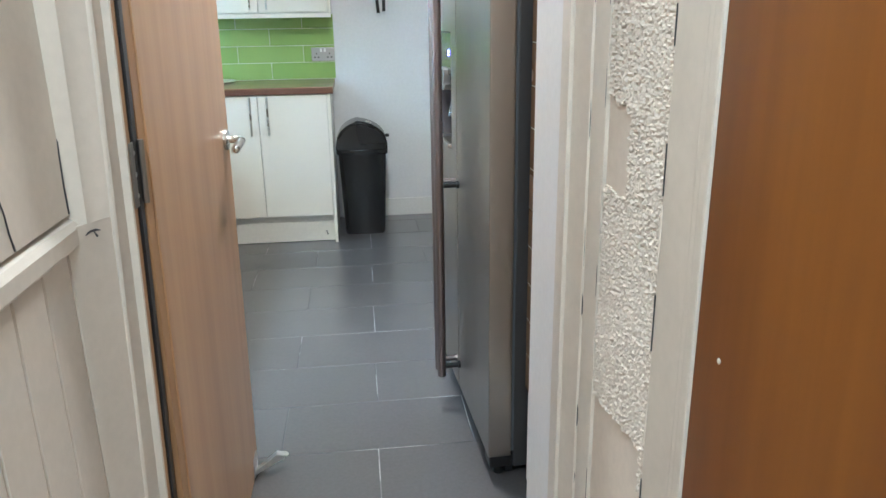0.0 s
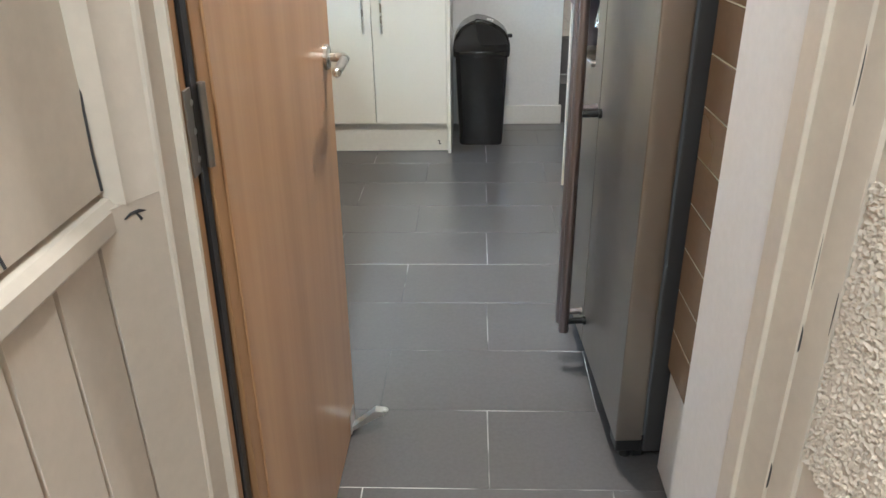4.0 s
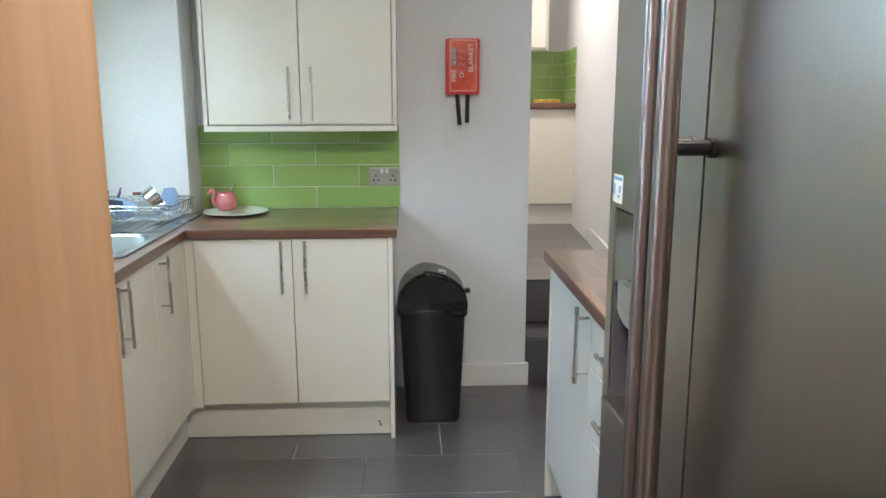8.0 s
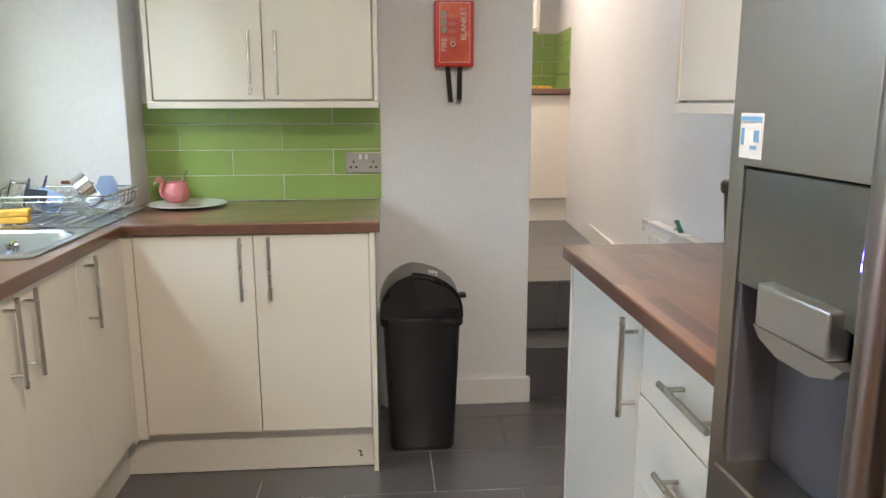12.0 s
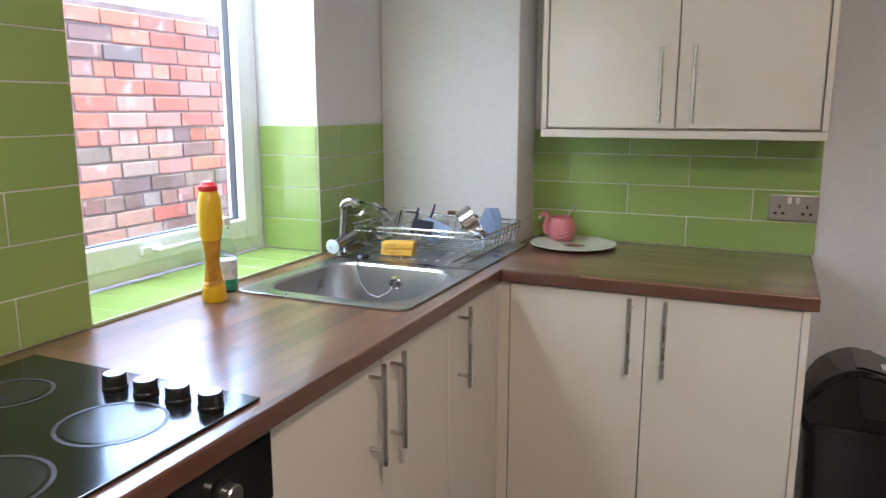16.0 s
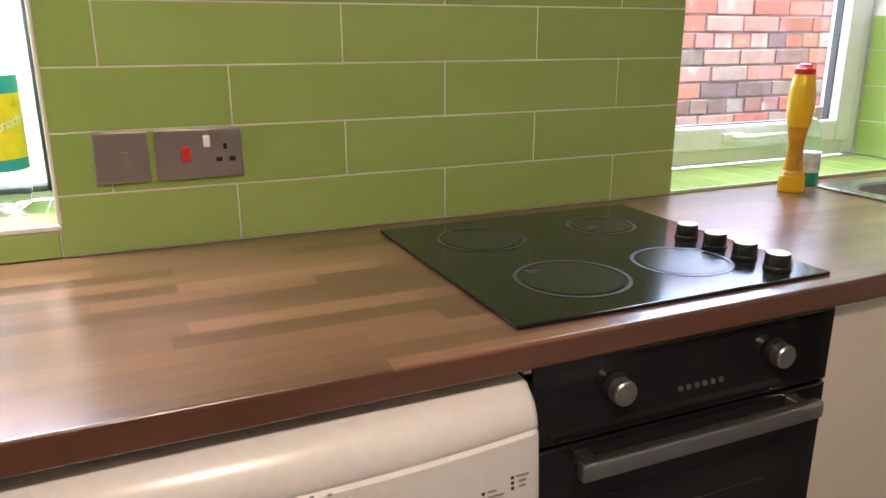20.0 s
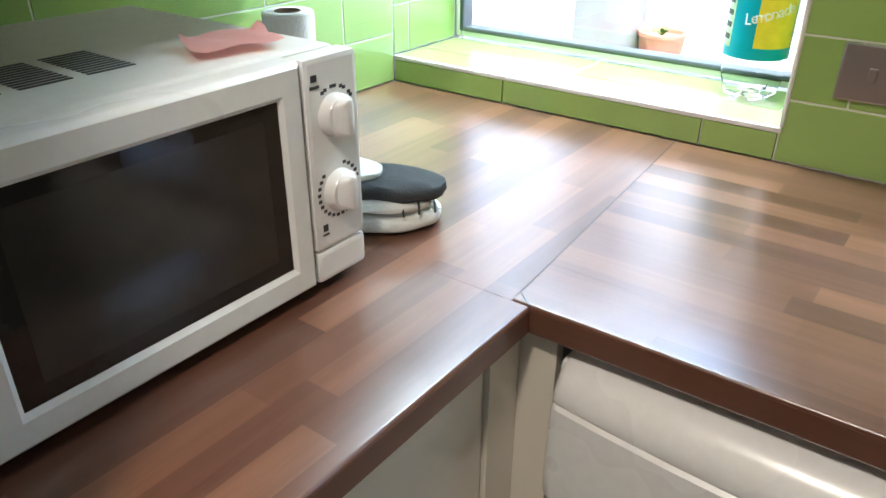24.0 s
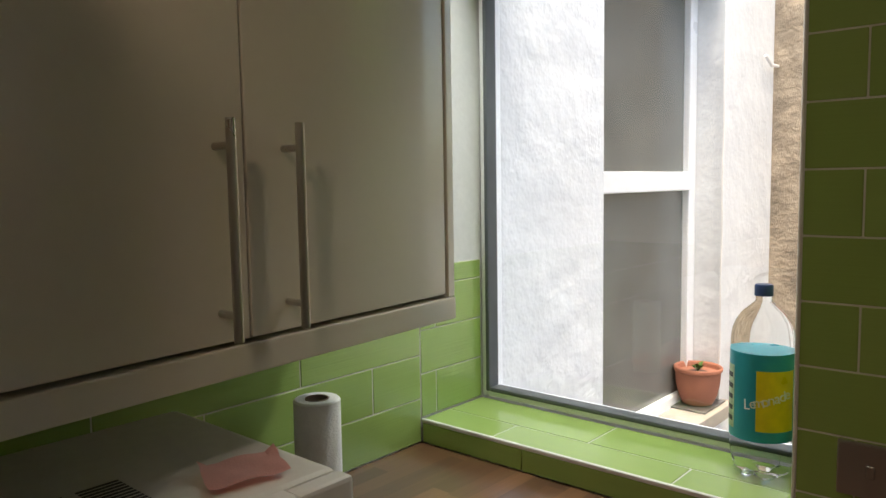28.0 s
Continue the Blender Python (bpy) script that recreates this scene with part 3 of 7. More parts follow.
part("corner_post", boxes(((0.574, 4.414, 0.150), (0.623, 4.428, 0.868)), ((0.574, 4.381, 0.150), (0.590, 4.4135, 0.868))), M_CREAM, far_unit, "cream corner filler")

# sink units under the window
sink_unit = base_unit("base_cabinet", (0.02, 3.306, 0), (0.572, 4.036, 0), "+x", "cream gloss sink cabinet with a pair of doors", top=0.70)
for y0, y1, hy in ((3.308, 3.6865, 3.634), (3.6895, 4.0375, 3.724)):
    d = slab_door(sink_unit, (0.572, y0, 0.168), (0.590, y1, 0.868))
    bar_handle(d, (0.590, hy, 0.760), 0.216, (1, 0, 0))
part("plinth", boxes(((0.523, 3.306, 0.003), (0.539, 4.450, 0.149))), M_CARCASS, sink_unit, "cream plinth board")
corner_unit = base_unit("base_cabinet", (0.02, 4.040, 0), (0.572, 4.375, 0), "+x", "narrow cream gloss corner cabinet beside the sink cabinet", top=0.70)
d = slab_door(corner_unit, (0.572, 4.0405, 0.168), (0.590, 4.378, 0.868))
bar_handle(d, (0.590, 4.100, 0.762), 0.216, (1, 0, 0))

# units along the right wall
SX = 1.972
side_unit = base_unit("base_cabinet", (SX + 0.019, 3.346, 0), (2.59, 3.905, 0), "-x", "cream gloss base cabinet at the end of the side run", "side units")
d = slab_door(side_unit, (SX, 3.346, 0.150), (SX + 0.018, 3.900, 0.868))
bar_handle(d, (SX, 3.372, 0.757), 0.216, (-1, 0, 0))
part("end_panel", boxes(((SX - 0.002, 3.906, 0.0), (2.59, 3.922, 0.871)), bevel=0.0015), M_CREAM, side_unit, "cream end panel")
part("plinth", boxes(((2.03, 2.80, 0.003), (2.046, 3.905, 0.149))), M_CARCASS, side_unit, "cream plinth board")
drawers = base_unit("drawer_unit", (SX + 0.019, 2.800, 0), (2.59, 3.342, 0), "-x", "cream gloss drawer unit between fridge and cabinet", "side units")
for z0, z1 in ((0.714, 0.868), (0.520, 0.710), (0.150, 0.516)):
    dr = slab_door(drawers, (SX, 2.803, z0), (SX + 0.018, 3.342, z1), "cream high-gloss drawer front", "drawer")
    bar_handle(dr, (SX, 3.060, (z0 + z1) / 2 + 0.014), 0.20, (-1, 0, 0), "y")


def worktop_profile(front, back, z0, z1):
    """A post-formed slab in section: both front edges rounded."""
    s = 1 if front > back else -1
    r = 0.0045
    pts = [(back, z0), (back, z1)]
    for k in range(6):
        a = radians(90 - 18 * k)
        pts.append((front - s * r + s * r * math.cos(a), z1 - r + r * math.sin(a)))
    for k in range(4):
        a = radians(-30 * k)
        pts.append((front - s * 0.005 + s * 0.005 * math.cos(a), z0 + 0.005 + 0.005 * math.sin(a)))
    return pts


T0, T1 = 0.872, 0.910
# sink run: left open where the bowl hangs; joined in an angle with the corner piece
SINK = (0.10, 0.525, 3.905, 4.300)
def worktop(at, label, material_, edge, axis, lo, hi, slabs, skew=0.0):
    """A laminate worktop: the post-formed front edge and the slabs behind it; skew is the front edge's drift along the run."""
    def drift(bm):
        for v in bm.verts:
            if skew and v.co.x > 0.55:
                v.co.x -= (v.co.y - lo) * skew
            if abs(v.co.y - 2.1179) < 0.0004 and v.co.x < 0.6254:
                v.co.y += 0.078 * v.co.x - 0.054
        return bm
    w = thing("worktop", at, label, "worktop", "worktops")
    bm = bmesh.new()
    prism(bm, worktop_profile(edge[0], edge[1], T0, T1), axis, lo, hi)
    part("front_edge", drift(bm), material_, w, "rounded laminate front edge")
    e = edge[0] + (0.0004 if edge[0] > edge[1] else -0.0004)
    d = edge[0] - (0.003 if edge[0] > edge[1] else -0.003)
    p, q = ((d, lo), (e, hi)) if axis == "y" else ((lo, d), (hi, e))
    part("edge_band", drift(boxes(((*p, T0 + 0.0045), (*q, T1 - 0.0050)))), M_EDGE, w, "darker walnut edge band")
    for a, b in slabs:
        part("slab", drift(boxes(((*a, T0), (*b, T1)))), material_, w)
    return w


worktop((0.3, 3.2, T0), "walnut-stave laminate worktop with hob and sink", M_TOP_Y, (0.623, SINK[1]), "y", 2.1180, 4.395,
        [((0.0, 2.1180), (SINK[1] - 0.0001, SINK[2])), ((0.0, SINK[3]), (SINK[1] - 0.0001, 4.395)), ((0.0, SINK[2] + 0.0001), (SINK[0], SINK[3] - 0.0001))], 0.0088)
worktop((0.95, 4.7, T0), "walnut-stave laminate worktop on the corner cabinet", M_TOP_X, (4.3955, 4.47), "x", 0.6032, 1.438,
        [((0.6032, 4.4701), (1.438, 4.984)), ((0.0, 4.3955), (0.6030, 4.798)), ((0.516, 4.7982), (0.6030, 4.984))])
near_top = worktop((0.6, 1.78, T0), "walnut-stave laminate worktop under the microwave", M_TOP_X, (2.136, 2.06), "x", 0.6255, 1.165,
                   [((0.6255, NEAR_Y + 0.001), (1.165, 2.0599)), ((0.001, NEAR_Y + 0.001), (0.6252, 2.1178))])
joint = bmesh.new()
for (ax, ay), (bx_, by) in (((0.6230, 2.1345), (0.603, 2.1112)), ((0.603, 2.1112), (0.002, 2.0641))):
    w = (Vector((bx_, by, 0)) - Vector((ax, ay, 0))).normalized().cross(Vector((0, 0, 1))) * 0.0007
    prism(joint, [(ax + w.x, ay + w.y), (bx_ + w.x, by + w.y), (bx_ - w.x, by - w.y), (ax - w.x, ay - w.y)], "z", T1 - 0.001, T1 + 0.0004)
part("joint_line", joint, M_DARKPRINT, near_top, "thin dark mitred joint between the worktops")
worktop((2.27, 3.36, T0), "walnut-stave laminate worktop on the side units", M_TOP_Y, (1.948, 2.03), "y", 2.795, 3.926, [((2.0301, 2.795), (2.598, 3.926))])

near_unit = base_unit("base_cabinet", (0.66, NEAR_Y + 0.01, 0), (1.16, 2.085, 0), "+y", "cream base cabinet under the microwave worktop")
slab_door(near_unit, (0.664, 2.086, 0.168), (1.158, 2.104, 0.868))
part("corner_post", boxes(((0.58, 2.092, 0.0), (0.660, 2.110, 0.868)), ((0.58, 2.1105, 0.0), (0.596, 2.160, 0.868))), M_CREAM, near_unit, "cream corner filler beside the washing machine")


def wall_unit(label, a, b, face, seam, handles, hz=0.160, hl=0.225):
    """A wall cabinet in a frame of side panels and a light rail; face: '-y', '+y' or '-x'."""
    u = thing("wall_cabinet", ((a[0] + b[0]) / 2, (a[1] + b[1]) / 2, a[2]), label, "wall cabinet", "wall cabinets")
    x0, y0, z0 = a
    x1, y1, z1 = b
    if face in "-y+y":
        f, g = (y0, 1) if face == "-y" else (y1, -1)
        back = y1 if face == "-y" else y0
        part("body", boxes(((x0 + 0.019, min(f + g * 0.021, back), z0 + 0.026), (x1 - 0.019, max(f + g * 0.021, back), z1))), M_CARCASS, u)
        for p, q in ((x0, x0 + 0.018), (x1 - 0.018, x1)):
            part("side_panel", boxes(((p, min(f - g * 0.002, back), z0 + 0.0255), (q, max(f - g * 0.002, back), z1)), bevel=0.0015), M_CREAM, u)
        part("light_rail", boxes(((x0, min(f - g * 0.004, f + g * 0.05), z0), (x1, max(f - g * 0.004, f + g * 0.05), z0 + 0.025)), bevel=0.003, seg=2), M_CREAM, u)
        cuts = [x0 + 0.021, *seam, x1 - 0.021]
        for (p, q), hx in zip(zip(cuts, cuts[1:]), handles):
            d = slab_door(u, (p + 0.0015, min(f, f + g * 0.019), z0 + 0.031), (q - 0.0015, max(f, f + g * 0.019), z1))
            bar_handle(d, (hx, f, z0 + hz), hl, (0, -g, 0))
    else:
        part("body", boxes(((x0 + 0.021, y0, z0 + 0.026), (x1, y1 - 0.019, z1))), M_CARCASS, u)
        part("side_panel", boxes(((x0 - 0.002, y1 - 0.018, z0 + 0.0255), (x1, y1, z1)), bevel=0.0015), M_CREAM, u)
        part("light_rail", boxes(((x0 - 0.004, y0, z0), (x0 + 0.05, y1, z0 + 0.025)), bevel=0.003, seg=2), M_CREAM, u)
        cuts = [y0 + 0.002, *seam, y1 - 0.021]
        for p, q in zip(cuts, cuts[1:]):
            slab_door(u, (x0, p + 0.0015, z0 + 0.031), (x0 + 0.019, q - 0.0015, z1))
    return u


wall_unit("cream gloss two-door wall cabinet over green tiles", (0.605, 4.757, 1.280), (1.441, 4.989, 2.02), "-y", [1.024], [0.980, 1.075])
near_cabinet = wall_unit("cream gloss two-door wall cabinet above the microwave", (0.299, NEAR_Y + 0.001, 1.298), (1.160, 1.790, 2.03), "+y", [0.717], [0.658, 0.759], 0.162, 0.250)
# its front stands a little askew to the wall
for ob in near_cabinet.children_recursive:
    for v in ob.data.vertices:
        x, y = v.co.x + near_cabinet.location.x, v.co.y + near_cabinet.location.y
        if y > 1.55:
            v.co.y += 0.085 * (x - 0.306) - 0.012
        if ob.name.startswith("light_rail") and v.co.z < 0.01:
            v.co.z -= 0.012
wall_unit("cream gloss wall cabinet on the side wall", (2.195, 2.76, 1.272), (2.599, 3.800, 2.02), "-x", [3.33], [])

# upper room: units seen past the wall corner
up = thing("base_cabinet", (2.35, 7.28, UP_H), "cream base cabinet in the upper room, under green tiles", "base cabinet", "upper units")
part("body", boxes(((1.9, 7.02, UP_H + 0.15), (2.738, 7.55, UP_H + 0.868))), M_CARCASS, up)
part("door", boxes(((2.16, 7.0, UP_H + 0.16), (2.736, 7.019, UP_H + 0.866)), bevel=0.002), M_CREAM, up)
part("plinth", boxes(((1.9, 7.03, UP_H), (2.738, 7.046, UP_H + 0.149))), M_CARCASS, up)
up_top = bmesh.new()
prism(up_top, worktop_profile(6.965, 7.555, UP_H + 0.872, UP_H + 0.910), "x", 1.9, 2.744)
solo("worktop", up_top, M_TOP_X, "dark walnut laminate worktop in the upper room", "worktop", "upper units")
uw = thing("wall_cabinet", (2.3, 7.4, 1.78), "cream wall cabinet in the upper room", "wall cabinet", "upper units")
part("body", boxes(((1.9, 7.22, 1.782), (2.555, 7.55, 2.5))), M_CREAM, uw)
part("door", boxes(((1.9, 7.20, 1.80), (2.535, 7.219, 2.5)), bevel=0.002), M_CREAM, uw)


# ---- corridor: panelling, doors and frames ----
panel = thing("wall_panelling", (1.13, 0.2, 0), "cream-painted tongue-and-groove panelling under a chipped dado rail", "panelling", kind="structure")
y = -0.62
while y < 1.23:
    y1 = min(y + 0.0885, 1.2400)
    bm = bmesh.new()
    prism(bm, [(1.124, y + 0.001), (1.124, y1 - 0.001), (1.1460, y1 - 0.001), (1.152, y1 - 0.0032), (1.152, y + 0.0032), (1.1460, y + 0.001)], "z", 0.003, 0.974)
    part("board", bm, M_CORRIDOR, panel)
    y += 0.0895
part("panel_backing", boxes(((1.118, -0.62, 0.003), (1.1235, 1.2488, 0.974))), M_CORRIDOR, panel)
bm = bmesh.new()
prism(bm, [(1.119, 0.975), (1.157, 0.975), (1.162, 0.981), (1.162, 1.003), (1.155, 1.012), (1.119, 1.020)], "y", -0.62, 1.2488)
part("dado_rail", bm, M_CORRIDOR, panel, "cream dado rail with worn front edge")
bm = bmesh.new()
rod(bm, (1.1622, 0.749, 1.006), (1.1636, 0.749, 1.006), 0.0085, 12)
part("hole", bm, M_BLACK, panel, "dark screw hole in the dado rail")
bm = bmesh.new()
lathe(bm, [(0.005, 0), (0.004, 0.001), (0.001, 0.0015)], (1.1518, 0.790, 0.775), 10, (1, 0, 0))
part("chip", bm, M_WHITEPRINT, panel, "white chip in the paint")
part("plaster", boxes(((1.1185, -0.62, 1.0205), (1.1500, 1.2488, 2.39))), M_CORRIDOR, panel, "cream painted plaster above the rail")
# a thickly painted stile swells out from the boards to the door frame
for z0, z1, foot in ((0.003, 1.0055, 1.172), (1.0057, 2.39, 1.206)):
    rings = []
    for z in (z0, z1):
        rise = 0.0075 + 0.034 * z
        face = [(1.1525 + rise * k ** 1.15, 1.172 + 0.0765 * k) for k in (0.0, 0.15, 0.3, 0.45, 0.6, 0.8, 1.0)]
        face = [p for p in face if p[1] > foot + 0.004]
        rings.append([(x, y, z) for x, y in [(1.140, 1.2485), (1.140, foot), (face[0][0] - 0.004, foot), *face]])
    bm = bmesh.new()
    loft(bm, rings)
    part("stile", bm, M_CORRIDOR, panel, "cream painted stile beside the door frame")
# a crack that wanders up the plaster above the rail
bm = bmesh.new()
rng = random.Random(4)
for yy, z_top in ((1.028, 1.33), (1.2035, 2.2)):
    pts, z = [], 1.022
    off = 0.0
    while z < z_top:
        pts.append((1.1503, yy + off, z))
        off += rng.uniform(-0.012, 0.011) if z_top < 2 else rng.uniform(-0.005, 0.005)
        z += rng.uniform(0.02, 0.05)
    sweep(bm, pts, [max(0.0006, 0.0017 * (1 - k / len(pts))) for k in range(len(pts))], 5)
part("crack", bm, M_DARKPRINT, panel, "dark crack in the old paint")

# the old frame leans a little into the opening towards its head
LEAN = Matrix.Identity(4)
LEAN[0][2] = 0.026


def leaning(name, bm, mat_, parent, label=""):
    bm.transform(LEAN)
    return part(name, bm, mat_, parent, label)


frame_l = thing("door_frame", (1.18, 1.35, 0), "cream-painted door lining and architrave at the kitchen doorway", "door frame", kind="structure")
bm = bmesh.new()
loft(bm, [[(1.100, 1.2450, z), (1.1605 + a, 1.2450, z), (1.1635 + a, 1.2475, z), (1.1785 + b, 1.2690, z), (1.1785 + b, 1.2745, z), (1.100, 1.2745, z)] for z, a, b in ((0.0, 0.0, 0.0), (2.12, 0.020, 0.0))])
leaning("architrave", bm, M_CORRIDOR, frame_l, "cream painted moulded architrave")
leaning("lining", boxes(((1.100, 1.2748, 0.0), (1.1900, 1.2835, 2.055)), bevel=0.002, seg=2), M_CORRIDOR, frame_l, "cream painted lining edge")
leaning("reveal", boxes(((1.100, 1.2838, 0.0), (1.1895, 1.3005, 2.055))), M_DOOREDGE, frame_l, "bare brown wooden reveal")
# a solid black block stands in for the shade in the hinge gap
leaning("shadow_gap", boxes(((1.100, 1.3008, 0.0), (1.1780, 1.412, 2.055))), M_BLACK, frame_l, "black block standing in for the shade behind the hinges")
leaning("seal", boxes(((1.1785, 1.3045, 0.0), (1.1930, 1.3260, 2.01)), bevel=0.002), M_BLACK, frame_l, "dark draught seal")
part("lining", boxes(((1.249, 1.2625, 2.02), (DOOR_R, 1.412, 2.055)), bevel=0.003), M_GLOSSWHITE, frame_l)
bm = bmesh.new()
for pts in (((1.1668, 1.203, 0.990), (1.1702, 1.211, 0.993), (1.1755, 1.220, 0.993), (1.1795, 1.229, 0.990)), ((1.1735, 1.216, 0.993), (1.1762, 1.221, 0.983))):
    sweep(bm, [(px + 0.0015, py, pz) for px, py, pz in pts], [0.0008, 0.0017, 0.0020, 0.0007][:len(pts)], 6)
part("chip", bm, M_DARKPRINT, panel, "dark chip at the end of the rail")
frame_r = thing("door_frame", (1.90, 1.25, 0), "cream-painted, chipped architrave beside the torn wallpaper", "door frame", kind="structure")
bm = bmesh.new()
prism(bm, [(1.9268, 1.196), (1.9200, 1.1965), (1.9165, 1.205), (1.9120, 1.238), (1.9085, 1.241), (1.9020, 1.270), (1.8960, 1.2885), (1.9268, 1.2885)], "z", 0.134, 2.10)
part("architrave", bm, M_CORRIDOR, frame_r, "cream stepped architrave, chipped along its edges")
part("lining", boxes(((1.8885, 1.2888, 0.0), (1.9268, 1.3335, 2.055)), bevel=0.003, seg=2), M_CORRIDOR, frame_r, "cream door lining")
part("plinth_block", boxes(((1.889, 1.155, 0.0), (1.9268, 1.2885, 0.132)), bevel=0.005, seg=2), M_CORRIDOR, frame_r)
# chips of torn paint along the architraves
def chips(parent, x_of, lo, hi, y_at, count):
    for k in range(count):
        z = lo + (hi - lo) * (k + rng.random()) / count
        h, w = rng.uniform(0.015, 0.085), rng.uniform(0.0006, 0.0024)
        bm, pts = bmesh.new(), []
        for j in range(11):
            s = math.tau * j / 11
            pts.append((y_at + w * math.cos(s) * rng.uniform(0.5, 1.1), z + h / 2 * math.sin(s) * rng.uniform(0.8, 1.1)))
        prism(bm, pts, "x", x_of - 0.0007, x_of + 0.0010)
        part("paint_chip", bm, M_DARKPRINT if k % 3 else M_PLASTER, parent, "chip where the paint has broken away")


M_PLASTER = surf("bare_plaster", (0.76, 0.68, 0.59), 0.7, var=0.08, scale=9, relief=0.35, relief_scale=60, relief_size=0.002)
chips(frame_r, 1.9110, 0.25, 1.6, 1.2395, 11)
chips(frame_r, 1.9195, 0.30, 1.5, 1.1985, 6)

skirting("baseboard_hall", (1.907, 0.932, 0.0), (1.9262, 1.154, 0), 0.125, "cream-painted skirting board under the torn wallpaper")

# rough paper, torn at its lower corner and in a patch
M_ANAGLYPTA = surf("textured_wallpaper", (0.74, 0.67, 0.59), 0.88, var=0.06, scale=4, relief=0.25, relief_scale=420, relief_size=0.002)
bm = bmesh.new()
NY, NZ = 118, 820
y0, y1, z0, z1 = 0.932, 1.195, 0.128, 1.93
keep = {}
for i in range(NY + 1):
    for j in range(NZ + 1):
        yy, zz = y0 + (y1 - y0) * i / NY, z0 + (z1 - z0) * j / NZ
        ragged = 0.012 * noise.noise((yy * 40, zz * 40, 2.0))
        torn = zz < 0.702 - (yy - 1.004) * 0.10 + ragged if yy > 0.995 else zz < 0.640 + ragged
        patch = 1.105 < yy + ragged * 0.7 and 1.035 + ragged < zz < 1.165 + ragged - (1.195 - yy) * 0.15
        if not (torn or patch):
            lump = 1.3 * noise.noise((yy * 265, zz * 245, 7.0)) + 0.6 * noise.noise((yy * 400, zz * 380, 3.0))
            keep[i, j] = bm.verts.new((1.9225 - 0.0036 * max(-0.55, lump), yy, zz))
for i in range(NY):
    for j in range(NZ):
        q = [keep.get(k) for k in ((i, j), (i, j + 1), (i + 1, j + 1), (i + 1, j))]
        if all(q):
            bm.faces.new(q)
edge = [e for e in bm.edges if e.is_boundary]
skirt_v = bmesh.ops.extrude_edge_only(bm, edges=edge)["geom"]
for v in skirt_v:
    if isinstance(v, bmesh.types.BMVert):
        v.co.x = 1.9262
paper = solo("wallpaper", bm, M_ANAGLYPTA, "cream rough-textured wallpaper, torn away to bare plaster", "wallpaper", kind="structure")
setting("plaster_patch", boxes(((1.9256, 0.932, 0.126), (1.9266, 1.1955, 2.39))), M_PLASTER, "bare pinkish plaster under the torn wallpaper", "wall")

hall_door = thing("door_2", (1.90, 0.47, 0), "varnished orange-brown plywood door in a chipped cream frame", "door", kind="structure")
part("architrave", boxes(((1.899, 0.836, 0.0), (1.9255, 0.9300, 2.10)), ((1.889, 0.814, 0.0), (1.9255, 0.8355, 2.08)), bevel=0.006, seg=2), M_CORRIDOR, hall_door, "cream architrave with chipped paint")
chips(hall_door, 1.8990, 0.5, 1.7, 0.9270, 14)
part("lining", boxes(((1.884, 0.794, 0.0), (2.04, 0.8135, 2.03)), bevel=0.004, seg=2), M_CORRIDOR, hall_door)
leaf = part("leaf", boxes(((1.886, 0.03, 0.008), (1.926, 0.7925, 2.02)), bevel=0.003), M_ORANGE, hall_door, "orange-brown varnished flush door leaf")
bm = bmesh.new()
for yy, zz, s in ((0.742, 0.965, 0.006), (0.70, 0.62, 0.003)):
    lathe(bm, [(s * 0.55, 0), (s * 0.4, 0.0006), (s * 0.1, 0.0008)], (1.8858, yy, zz), 9, (-1, 0, 0.15))
part("scratch", bm, M_LAMINATE, hall_door, "pale chip in the varnish")

# laminate boards and the metal threshold
lam_xs = [1.115, 1.221, 1.4205, 1.6205, 1.8205, 1.93]
for k, (x0, x1) in enumerate(zip(lam_xs, lam_xs[1:])):
    bm = boxes(((x0 + 0.0005, -1.5, -0.0098), (x1 - 0.0005, 1.272, 0.0)), bevel=0.0012)
    part("laminate_board", bm, M_LAMINATE, hall_floor)
bm = bmesh.new()
prism(bm, [(1.271, 0.0005), (1.275, 0.011), (1.285, 0.0155), (1.299, 0.0155), (1.311, 0.010), (1.315, 0.0005)], "x", 1.1995, DOOR_R)
setting("threshold_strip", bm, M_ALU, "bright aluminium threshold strip with a ridged top", "threshold")
bm = boxes(((1.1525, -0.6, 0.0), (1.166, 1.2485, 0.022)), bevel=0.006, seg=3)
for v in bm.verts:
    v.co.x += 0.024 * max(0.0, v.co.y)
setting("trim_hall_left", bm, surf("grey_scotia", (0.40, 0.36, 0.31), 0.5), "greyish floor beading along the panelling", "trim")
bm = boxes(((1.892, 0.932, 0.0), (1.906, 1.1545, 0.022)), bevel=0.008, seg=3)
setting("trim_hall_right", bm, bpy.data.materials["grey_scotia"], "greyish floor beading along the skirting", "trim")

# kitchen door, standing open
door = thing("door_1", (1.19, 1.35, 0), "oak-veneered flush door, standing open into the kitchen", "door", kind="structure")
SWING = Matrix.Translation((1.2115, 1.345, 0)) @ Matrix.Rotation(radians(-0.3), 4, "Z") @ Matrix.Translation((-1.2115, -1.345, 0))


DOOR_LEAN = Matrix.Identity(4)
DOOR_LEAN[0][2] = 0.012


def door_part(name, bm, mat_, parent, label=""):
    bm.transform(DOOR_LEAN @ SWING)
    return part(name, bm, mat_, parent, label)


